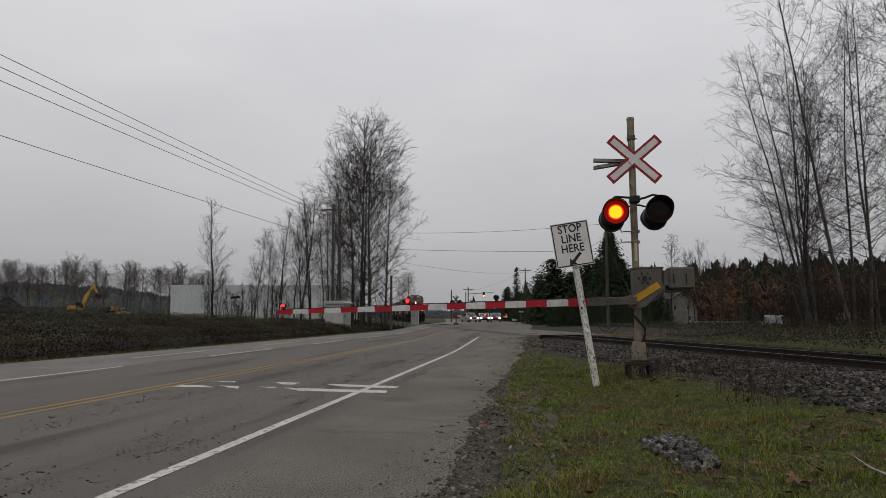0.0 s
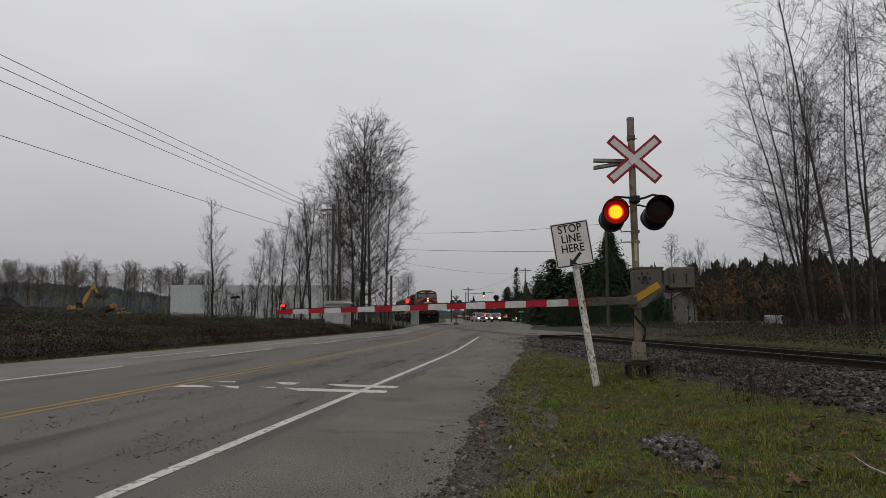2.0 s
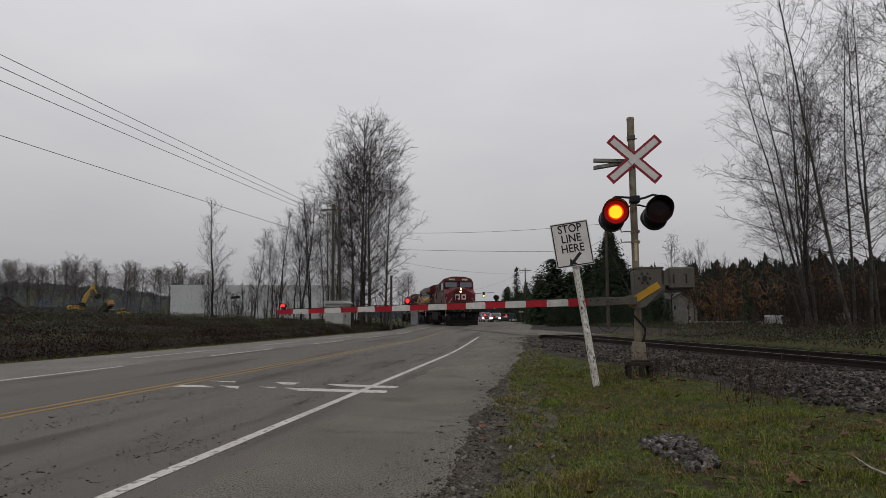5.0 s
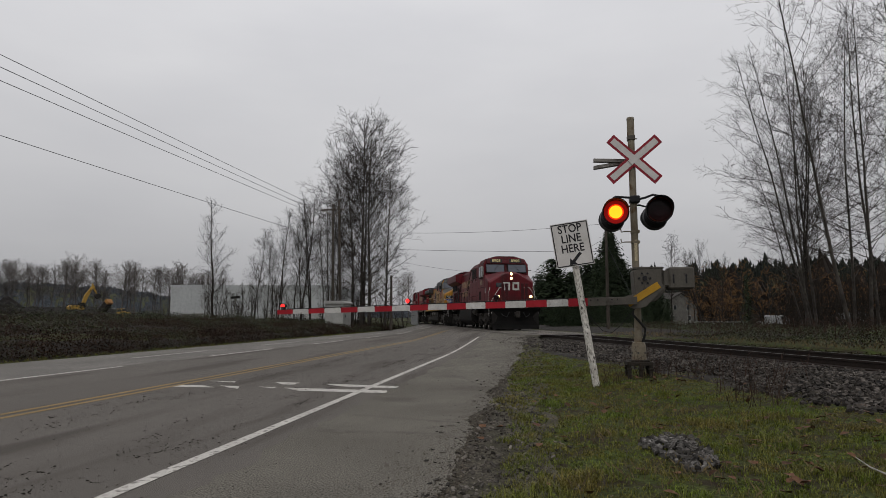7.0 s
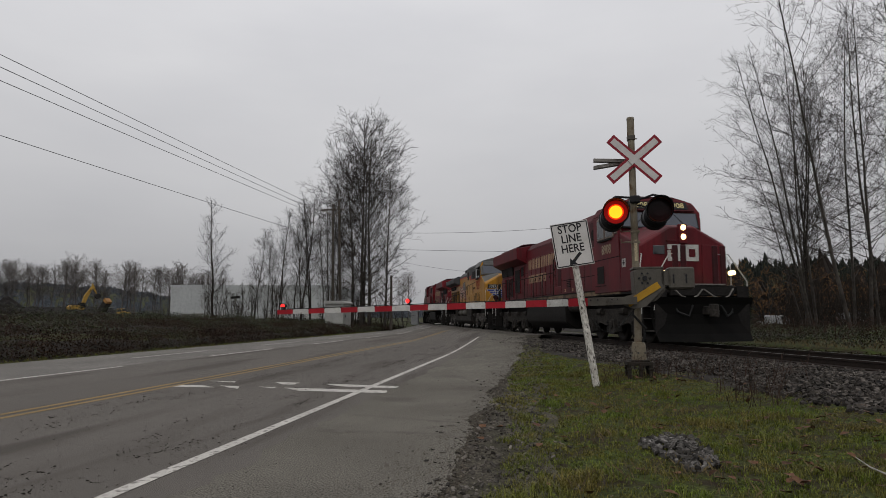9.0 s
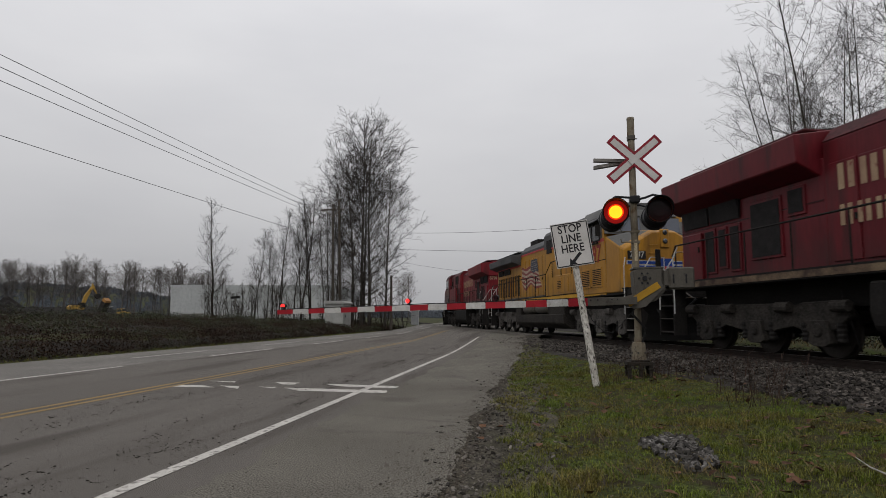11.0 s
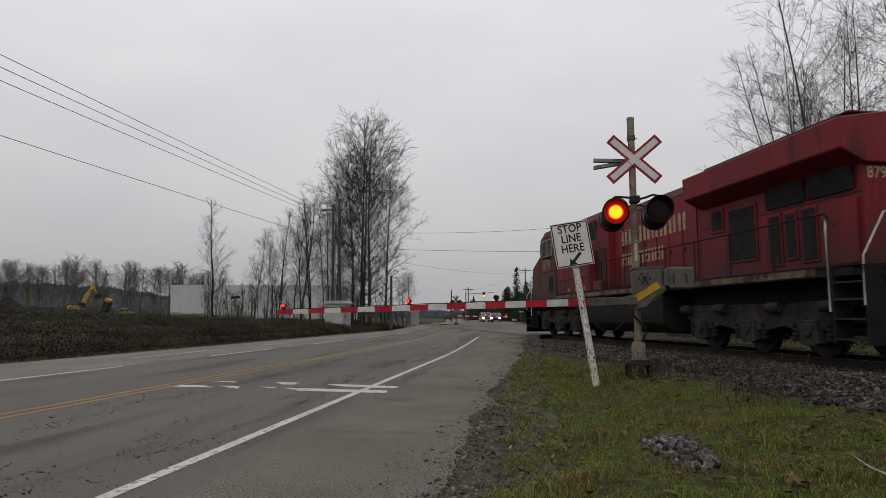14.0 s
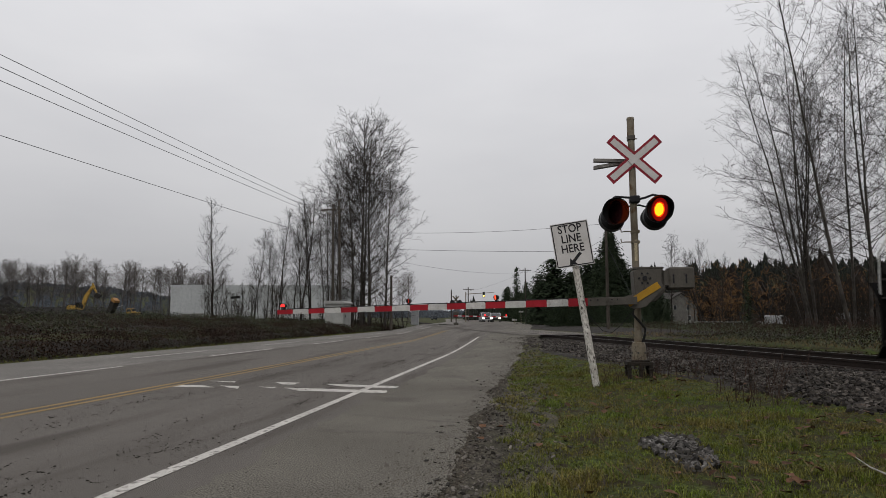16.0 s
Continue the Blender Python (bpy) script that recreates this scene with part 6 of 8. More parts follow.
def plant_conifers():
    rnd = random.Random(17)
    plant("conifer", BIG_CEDAR, 19.6, 75, 20, 1.0, "dense dark green cedar with drooping boughs", "dark conifers beyond the crossing", wide=1.3)
    for k in range(40):
        f = k / 40
        y = 150 - 70 * f + rnd.uniform(-5, 5)
        px = 0.095 + 0.195 * f + rnd.uniform(-0.01, 0.01)
        top = 0.045 + 0.04 * f
        h = (top * y + 1.2) * rnd.uniform(0.65, 1.12)
        plant("conifer", (CEDAR if rnd.random() < 0.6 else FIR)[rnd.randrange(2)], px * y, y, rnd.uniform(0, 360), h / 11.5, "dark green conifer in a dense roadside stand", "dark conifers beyond the crossing")
    for k in range(26):
        f = k / 25
        y = 84 + rnd.uniform(-8, 14)
        plant("conifer", CEDAR[k % 2], (0.15 + 0.175 * f) * y, y, rnd.uniform(0, 360), rnd.uniform(0.5, 0.82), "broad dark evergreen in a dense hedge-like mass", "dark conifers beyond the crossing", wide=1.7)
    for k in range(16):
        f = k / 15
        y = 66 + rnd.uniform(-4, 8)
        plant("conifer", CEDAR[k % 2], (0.17 + 0.18 * f) * y, y, rnd.uniform(0, 360), rnd.uniform(0.25, 0.42), "low dark evergreen shrub beside the lot", "dark conifers beyond the crossing")
    plant("conifer", FIR[1], 28.5, 60, 0, 0.42, "small young spruce by the fence", "young spruces")
    for x, y, s in ((18.4, 160, 1.15), (22, 170, 0.9), (33, 120, 0.85), (44, 100, 0.75), (49, 130, 0.9), (53, 135, 0.85), (58, 140, 1.0)):
        plant("conifer", FIR[rnd.randrange(3)], x, y, rnd.uniform(0, 360), s, "dark fir standing above the others", "tall firs")
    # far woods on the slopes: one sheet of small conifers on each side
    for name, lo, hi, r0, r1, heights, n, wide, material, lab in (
            ("far_woods", -46, 6, 480, 800, (2.6, 3.2, 3.8, 4.6), 12000, 0.6, MA["far_conifer"], "conifer woods on the distant slope, tinted blue-grey for haze"),
            ("bare_woods", 19, 44, 105, 190, (6, 7, 8, 9), 3600, 0.36, MA["bare_woods"], "brown leafless woodland beyond the track"),
            ("hillside_woods", 2, 44, 215, 460, (3, 3.5, 4, 5, 6, 7, 9), 8000, 0.26, MA["hill_conifer"], "dark conifer woods on the near hillside")):
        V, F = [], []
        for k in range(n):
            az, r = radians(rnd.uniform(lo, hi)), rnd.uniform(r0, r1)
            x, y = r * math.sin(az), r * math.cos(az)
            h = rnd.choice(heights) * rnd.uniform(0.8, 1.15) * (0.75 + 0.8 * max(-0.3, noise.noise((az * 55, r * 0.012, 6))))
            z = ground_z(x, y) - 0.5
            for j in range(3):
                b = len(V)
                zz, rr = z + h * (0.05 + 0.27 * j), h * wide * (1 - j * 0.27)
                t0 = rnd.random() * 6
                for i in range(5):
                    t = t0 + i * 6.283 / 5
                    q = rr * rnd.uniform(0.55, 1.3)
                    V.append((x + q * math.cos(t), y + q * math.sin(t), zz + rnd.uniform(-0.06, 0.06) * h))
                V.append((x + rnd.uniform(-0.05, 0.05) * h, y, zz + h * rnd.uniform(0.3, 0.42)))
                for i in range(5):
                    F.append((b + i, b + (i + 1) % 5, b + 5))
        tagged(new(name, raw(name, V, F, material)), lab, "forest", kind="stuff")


plant_conifers()


# ---------------------------------------------------------------- brambles, grass, leaves
MA["grass"] = mat("wet_winter_grass", (0.078, 0.108, 0.012), (0.115, 0.094, 0.024), 1.6, 0.6, bump=0, island=0.6, spec=0.15)
MA["dry_grass"] = mat("straw_coloured_dry_grass", (0.14, 0.108, 0.055), (0.085, 0.066, 0.036), 0.6, 0.8, bump=0, island=0.4)
MA["dead_leaf"] = mat("brown_fallen_leaves", (0.105, 0.056, 0.03), (0.06, 0.03, 0.019), 3, 0.8, bump=0, island=0.6)
MA["dead_bramble"] = mat("withered_bramble", (0.03, 0.019, 0.013), (0.019, 0.0125, 0.0095), 0.5, 0.85, bump=0, island=0.7, spec=0.05)
MA["bramble_stem"] = mat("bramble_canes", (0.045, 0.026, 0.02), (0.03, 0.02, 0.015), 1, 0.9, bump=0)


def bank_height(q, l):
    h = 0.5 * smooth(EDGE_L - 0.3, EDGE_L - 1.2, q) + 0.12 * smooth(EDGE_L - 1.2, EDGE_L - 3.6, q) + 0.55 * smooth(EDGE_L - 3.6, EDGE_L - 5.2, q) + 0.3 * smooth(EDGE_L - 6, EDGE_L - 13, q)
    h *= 1 - 0.3 * smooth(36, 52, l)
    return h + (0.62 * noise.noise((q * 0.33, l * 0.2, 4)) + 0.2 * noise.noise((q * 1.1, l * 1.1, 7))) * smooth(EDGE_L - 0.4, EDGE_L - 2, q)


def leaf(V, F, rnd, x, y, z, s):
    """One bramble leaf, facing any way but down."""
    d = Vector((rnd.gauss(0, 1), rnd.gauss(0, 1), rnd.uniform(0.2, 1.6))).normalized()
    a = d.orthogonal().normalized()
    a.rotate(Matrix.Rotation(rnd.random() * 6.283, 3, d))
    c = d.cross(a) * 0.62
    p = Vector((x, y, z))
    b = len(V)
    V.extend([tuple(p - a * s), tuple(p + c * s + d * 0.15 * s), tuple(p + a * s), tuple(p - c * s + d * 0.15 * s)])
    F.append((b, b + 1, b + 2, b + 3))


def build_brambles():
    rnd = random.Random(23)
    V, F = [], []
    DV, DF = [], []
    for _ in range(270000):
        l = 3 + 66 * rnd.random()
        q = EDGE_L - 0.35 - 26 * rnd.random() ** 1.6
        p = road_xy(q, l)
        if p.y < 8:
            continue
        f = rnd.random() ** 1.6
        clump = noise.noise((p.x * 0.9, p.y * 0.9, f * 2.0)) + 0.6 * noise.noise((p.x * 2.3, p.y * 2.3, f * 3.0))
        if clump < -0.05 and rnd.random() < 0.8:
            continue
        z = 0.05 + bank_height(q, l) * (1 - 0.55 * f) + 0.12 * max(0, clump) + rnd.uniform(-0.05, 0.08)
        s = rnd.choice((0.016, 0.022, 0.03, 0.04)) * (1 + 0.008 * l)
        dead = f + 1.0 * noise.noise((q * 0.3, l * 0.22, 12)) + rnd.uniform(-0.2, 0.2) > 0.34
        leaf(*((DV, DF) if dead else (V, F)), rnd, p.x, p.y, z, s)
    tagged(new("dead_bramble", raw("dead_bramble", DV, DF, MA["dead_bramble"])), "withered dark reddish-brown bramble growth", "brambles", kind="stuff")
    tagged(new("bramble_leaves", raw("bramble_leaves", V, F, MA["bramble"])), "dark green and brown bramble thicket along the road", "brambles", kind="stuff")
    V, F = [], []
    for _ in range(6000):
        l, q = 6 + 60 * rnd.random() ** 0.8, EDGE_L - 0.3 - 16 * rnd.random()
        p = road_xy(q, l)
        z = 0.05 + bank_height(q, l) * 0.6
        a = rnd.random() * 6.283
        L = rnd.uniform(0.4, 1.1)
        pts = [Vector((p.x, p.y, z - 0.3)), Vector((p.x + 0.3 * L * math.cos(a), p.y + 0.3 * L * math.sin(a), z + 0.35 * L)), Vector((p.x + L * math.cos(a), p.y + L * math.sin(a), z + 0.3 * L))]
        tube_raw(V, F, pts, [0.009, 0.008, 0.004], 3)
    tagged(new("bramble_canes", raw("bramble_canes", V, F, MA["bramble_stem"])), "arching brown bramble canes", "brambles", kind="stuff")
    # low brambles beyond the railway
    V, F, DV, DF = [], [], [], []
    for _ in range(120000):
        t, w = -8 + 60 * rnd.random(), -2.9 - 14 * rnd.random() ** 1.6
        p = track_at(t, w)
        h = 0.14 + (0.8 - 0.4 * smooth(8, 18, t)) * smooth(-2.9, -5.8, w) * (0.7 + 1.3 * noise.noise((p.x * 0.35, p.y * 0.35, 14)))
        if h < 0.1 or (t > 27 and w > -9 and t < 75):
            continue
        z = ground_z(p.x, p.y) + max(0, h) * (1 - 0.5 * rnd.random() ** 2)
        s = rnd.uniform(0.016, 0.042)
        leaf(*((DV, DF) if noise.noise((p.x * 0.5, p.y * 0.5, 3)) + rnd.uniform(-0.3, 0.3) > 0.25 else (V, F)), rnd, p.x, p.y, z, s)
    tagged(new("trackside_brambles", raw("trackside_brambles", V, F, MA["bramble"])), "low dark green brambles beyond the track", "brambles", kind="stuff")
    tagged(new("dead_growth", raw("dead_growth", DV, DF, MA["dead_bramble"])), "withered brown growth beyond the track", "brambles", kind="stuff")
    V, F = [], []
    for _ in range(500):
        s, w = rnd.uniform(-2, 30), -rnd.uniform(4.0, 9.0)
        p = track_at(s, w)
        z, a, L = ground_z(p.x, p.y), rnd.random() * 6.283, rnd.uniform(0.5, 1.3)
        pts = [Vector((p.x, p.y, z)), Vector((p.x + 0.3 * L * math.cos(a), p.y + 0.3 * L * math.sin(a), z + 0.75 * L)), Vector((p.x + 0.9 * L * math.cos(a), p.y + 0.9 * L * math.sin(a), z + 0.5 * L))]
        tube_raw(V, F, pts, [0.009, 0.008, 0.004], 3)
    tagged(new("trackside_canes", raw("trackside_canes", V, F, MA["bramble_stem"])), "arching bare canes beyond the track", "brambles", kind="stuff")
    # mounded earth beneath the brambles
    V, F = [], []
    qs = [EDGE_L - 0.25 - 0.5 * k for k in range(70)]
    ls = [0 + 1.2 * k for k in range(62)]
    for l in ls:
        for q in qs:
            p = road_xy(q, l)
            V.append((p.x, p.y, -0.05 + 0.62 * bank_height(q, l) + 0.1 * noise.noise((p.x, p.y, 2))))
    w = len(qs)
    for j in range(len(ls) - 1):
        for i in range(w - 1):
            F.append((j * w + i, (j + 1) * w + i, (j + 1) * w + i + 1, j * w + i + 1))
    tagged(new("bank", raw("bank", V, F, MA["bank_soil"])), "dark earth bank under the brambles", "bank", kind="structure")
    # grass beside the road
    V, F = [], []

    def blade(x, y, z, h, wd):
        a = rnd.random() * 6.283
        c, s = math.cos(a), math.sin(a)
        bend = h * rnd.uniform(0.2, 1.15)
        b = len(V)
        V.extend([(x - s * wd, y + c * wd, z), (x + s * wd, y - c * wd, z), (x + c * bend * 0.35 + s * wd * 0.6, y + s * bend * 0.35 - c * wd * 0.6, z + h * 0.6), (x + c * bend, y + s * bend, z + h)])
        F.append((b, b + 1, b + 2))
        F.append((b, b + 2, b + 3))
    def tuft(x, y, z, size, n):
        # curved blades that lean out from one root
        for _k in range(n):
            a = rnd.random() * 6.283
            c, sn = math.cos(a), math.sin(a)
            h, out, wd = size * rnd.uniform(0.45, 1.1), size * rnd.uniform(0.1, 0.95), rnd.uniform(0.0009, 0.0018) + 0.00022 * y
            rx, ry = x + rnd.gauss(0, 0.02), y + rnd.gauss(0, 0.02)
            b = len(V)
            for f, up_f, w in ((0, 0, 1), (0.35, 0.62, 0.85)):
                V.append((rx + c * out * f - sn * wd * w, ry + sn * out * f + c * wd * w, z + h * up_f))
                V.append((rx + c * out * f + sn * wd * w, ry + sn * out * f - c * wd * w, z + h * up_f))
            V.append((rx + c * out, ry + sn * out, z + h * rnd.uniform(0.7, 1.0)))
            F.append((b, b + 1, b + 3, b + 2))
            F.append((b + 2, b + 3, b + 4))
    count = 0
    while count < 22000:
        if rnd.random() < 0.12:
            p = road_xy(rnd.uniform(-0.7, 3.2), rnd.uniform(11, 23))
            x, y = p.x, p.y
        elif rnd.random() < 0.9:
            y, x = 2.4 + 13 * rnd.random() ** 1.7, rnd.uniform(-0.3, 8.5)
        else:
            y, x = rnd.uniform(-8, 24), rnd.uniform(-3, 14)
        q, l = road_q(x, y)
        w = track_w(x, y)
        if w < 3.4 or w < 3.95 + 0.5 * noise.noise((x * 1.1, y * 1.1, 17)) and y < 12 or q < EDGE_R + 0.02 + 0.3 * smooth(9, 5.5, y) + 0.15 * smooth(13, 20, y):
            continue
        d = noise.noise((x * 0.9, y * 0.9, 5)) + 0.7 * noise.noise((x * 2.7, y * 2.7, 9))
        edge = smooth(EDGE_R + 0.15 * smooth(10, 6, y), EDGE_R + 0.25 + 0.4 * smooth(11, 6, y), q)
        if d * 1.4 + rnd.uniform(-0.3, 0.3) + 1.7 * edge - 0.95 < -0.1:
            continue
        low = smooth(5.6, 4.3, w)
        size = (0.034 + 0.035 * max(0, d) + 0.085 * max(0, noise.noise((x * 1.7, y * 1.7, 2)))) * rnd.uniform(0.7, 1.35) * (1 - 0.6 * low)
        tuft(x, y, max(ground_z(x, y), bed_z(w), road_z(x, y) - 0.008 if q < 0.1 else -1) - 0.005, size, rnd.randint(6, 13) if y < 8 else rnd.randint(4, 8))
        count += 1
    for _ in range(3500):
        q, l = EDGE_L - 0.02 - 0.55 * rnd.random(), 5 + 50 * rnd.random() ** 1.3
        p = road_xy(q, l)
        blade(p.x, p.y, max(ground_z(p.x, p.y), road_z(p.x, p.y) - 0.03), rnd.uniform(0.03, 0.1), 0.003 + 0.0003 * l)
    tagged(new("grass", raw("grass", V, F, MA["grass"])), "short mossy winter grass on the verge", "grass", kind="stuff")
    V, F = [], []
    for _ in range(1500):
        s, w = rnd.uniform(8, 34), -rnd.uniform(3.4, 6.5)
        p = track_at(s, w)
        blade(p.x, p.y, ground_z(p.x, p.y), rnd.uniform(0.06, 0.25), 0.006)
    for _ in range(6000):
        x, y = rnd.uniform(0.3, 8), 4 + 8.5 * rnd.random() ** 1.1
        if track_w(x, y) > 4.3 and road_q(x, y)[0] > EDGE_R + 0.9 and noise.noise((x * 1.3, y * 1.3, 44)) > 0.06:
            blade(x, y, ground_z(x, y), rnd.uniform(0.04, 0.1), rnd.uniform(0.0005, 0.001) + 0.00012 * y)
    tagged(new("dry_grass", raw("dry_grass", V, F, MA["dry_grass"])), "dry straw-coloured grass beside the track", "grass", kind="stuff")
    V, F = [], []
    for k in range(240):
        x, y = rnd.uniform(0.2, 7), 2.8 + 10 * rnd.random() ** 1.3
        if track_w(x, y) < 3.4 or road_q(x, y)[0] < EDGE_R + 0.2:
            continue
        if noise.noise((x * 0.8, y * 0.8, 21)) < 0.0:
            continue
        s, a, z = rnd.uniform(0.015, 0.04) if k % 9 else rnd.uniform(0.045, 0.075), rnd.random() * 6.283, ground_z(x, y) + rnd.uniform(0.01, 0.05)
        c, n = math.cos(a) * s, math.sin(a) * s
        b = len(V)
        V += [(x - c, y - n, z), (x + n * 0.7, y - c * 0.7, z + rnd.uniform(0, 0.012)), (x + c, y + n, z + rnd.uniform(0, 0.015)), (x - n * 0.7, y + c * 0.7, z + rnd.uniform(0, 0.012))]
        F += [(b, b + 1, b + 2), (b, b + 2, b + 3)]
    for cx, cy, sp, n in ((2.35, 6.95, 0.12, 6), (2.25, 5.15, 0.25, 7), (3.3, 5.4, 0.5, 34), (1.1, 6.6, 0.5, 10), (4.0, 6.6, 0.5, 26), (3.9, 11.2, 0.4, 30), (2.6, 9.2, 0.9, 30), (2.2, 4.4, 0.6, 22)):
        for _ in range(n):
            x, y = cx + rnd.gauss(0, sp), cy + rnd.gauss(0, sp)
            if track_w(x, y) < 3.6:
                continue
            s, a, z = rnd.uniform(0.022, 0.05), rnd.random() * 6.283, ground_z(x, y) + rnd.uniform(0.025, 0.055)
            curl, tip, tilt = rnd.uniform(0.1, 0.5), rnd.uniform(1.1, 1.5), rnd.gauss(0, 0.3)
            b = len(V)
            V.append((x, y, z))
            for k in range(7):
                t = k * 0.8976
                r = s * (tip if k == 0 else rnd.uniform(0.8, 1.05))
                V.append((x + r * math.cos(t + a), y + 0.8 * r * math.sin(t + a), z + curl * r * abs(math.sin(t)) + tilt * r * math.cos(t)))
            F += [(b, b + 1 + k, b + 1 + (k + 1) % 7) for k in range(7)]
    tagged(new("fallen_leaves", raw("fallen_leaves", V, F, MA["dead_leaf"])), "brown fallen leaves in the grass", "leaves", kind="stuff")
    # dead weed stalks round the mast foot and in the ballast edge
    V, F = [], []
    for cx, cy, sp, n in ((4.0, 11.9, 0.5, 16), (4.6, 11.5, 0.7, 16), (5.3, 11.2, 0.8, 14), (4.0, 8.4, 0.4, 20), (2.8, 11.2, 0.3, 16), (4.3, 8.9, 0.5, 16), (3.9, 12.2, 0.5, 24), (4.5, 12.0, 0.6, 20)):
        for _ in range(n):
            x, y = cx + rnd.gauss(0, sp * 0.6), cy + rnd.gauss(0, sp * 0.6)
            z = ground_z(x, y)
            p, d = Vector((x, y, z)), Vector((rnd.gauss(0, 0.2), rnd.gauss(0, 0.2), 1))
            h = rnd.uniform(0.15, 0.6)
            pts = [p, p + d * h * 0.5, p + d * h + Vector((rnd.gauss(0, 0.05), rnd.gauss(0, 0.05), 0))]
            tube_raw(V, F, pts, [0.005, 0.004, 0.002], 3)
            for _k in range(3):
                q0 = p + d * h * rnd.uniform(0.4, 0.9)
                tube_raw(V, F, [q0, q0 + Vector((rnd.gauss(0, 0.1), rnd.gauss(0, 0.1), rnd.uniform(0.03, 0.12)))], [0.003, 0.002], 3)
    tagged(new("weed_stalks", raw("weed_stalks", V, F, MA["bramble_stem"])), "dead brown weed stalks at the track side", "weeds", kind="stuff")


build_brambles()


def fallen_branch():
    V, F = [], []
    pts = [Vector((2.95, 4.2, ground_z(2.95, 4.2) + 0.01)), Vector((3.03, 4.4, 0.07)), Vector((3.13, 4.6, 0.1)), Vector((3.25, 4.8, 0.16)), Vector((3.36, 4.95, 0.2))]
    tube_raw(V, F, pts, [0.014, 0.013, 0.011, 0.008, 0.004], 6)
    tube_raw(V, F, [pts[2], Vector((3.08, 4.75, 0.13)), Vector((3.07, 4.9, 0.17))], [0.008, 0.006, 0.003], 5)
    tube_raw(V, F, [pts[3], Vector((3.3, 4.9, 0.15)), Vector((3.4, 5.0, 0.14))], [0.006, 0.005, 0.003], 5)
    tagged(new("fallen_branch", raw("fallen_branch", V, F, MA["grey_wood"])), "bare pale grey branch lying in the grass", "branch")


fallen_branch()


# ---------------------------------------------------------------- things beyond the crossing
MA["metal_white"] = mat("pale_ribbed_cladding", (0.36, 0.37, 0.37), (0.32, 0.33, 0.33), 0.2, 0.7, bump=0.05, fine=2, fine_amt=0.08)
MA["cabinet"] = mat("grey_painted_cabinet", (0.3, 0.3, 0.285), (0.24, 0.238, 0.225), 1.5, 0.6, bump=0.05)
MA["plant_yellow"] = mat("construction_yellow_paint", (0.34, 0.21, 0.045), (0.26, 0.16, 0.038), 1.2, 0.6, bump=0.05, stain=(0.1, 0.07, 0.03), stain_scale=1.5, stain_at=0.58)
MA["plant_orange"] = mat("dump_truck_orange_paint", (0.3, 0.15, 0.045), (0.22, 0.11, 0.036), 1.2, 0.6, bump=0.05)
MA["earth"] = mat("dark_wet_earth", (0.015, 0.013, 0.0115), (0.009, 0.008, 0.0075), 0.6, 0.95, bump=0.6, fine=6)
MA["car_white"] = mat("white_car_paint", (0.3, 0.305, 0.31), None, 1, 0.3, bump=0, fine_amt=0.03)
MA["car_dark"] = mat("dark_car_paint", (0.03, 0.035, 0.04), None, 1, 0.3, bump=0, fine_amt=0.03)
MA["car_silver"] = mat("silver_car_paint", (0.35, 0.36, 0.37), None, 1, 0.3, 0.3, bump=0, fine_amt=0.03)
MA["tyre"] = mat("tyre_rubber", (0.02, 0.02, 0.02), None, 4, 0.9, bump=0.2)
MA["car_lamp"] = mat("lit_car_lamp", (0.9, 0.9, 0.85), None, 3, 0.3, bump=0, glow=(1.0, 0.93, 0.8), power=4.0)
MA["amber_lamp"] = mat("lit_amber_lamp", (0.7, 0.5, 0.1), None, 3, 0.3, bump=0, glow=(1.0, 0.7, 0.12), power=5.0)
MA["siding"] = mat("cream_house_siding", (0.13, 0.124, 0.112), (0.1, 0.095, 0.086), 1, 0.8, bump=0.1)
MA["shingle"] = mat("dark_roof_shingle", (0.06, 0.055, 0.05), None, 2, 0.9, bump=0.3)
MA["wire"] = mat("dark_line_wire", (0.06, 0.06, 0.065), None, 2, 0.7, bump=0)
MA["skin_clay"] = mat("dried_mud_clod", (0.022, 0.019, 0.016), (0.016, 0.0135, 0.011), 5, 0.95, bump=0.4)
MA["sealed_crack"] = mat("dark_crack_in_asphalt", (0.098, 0.089, 0.075), (0.078, 0.07, 0.06), 5, 0.9, bump=0.4, fine=150, fine_amt=0.95)


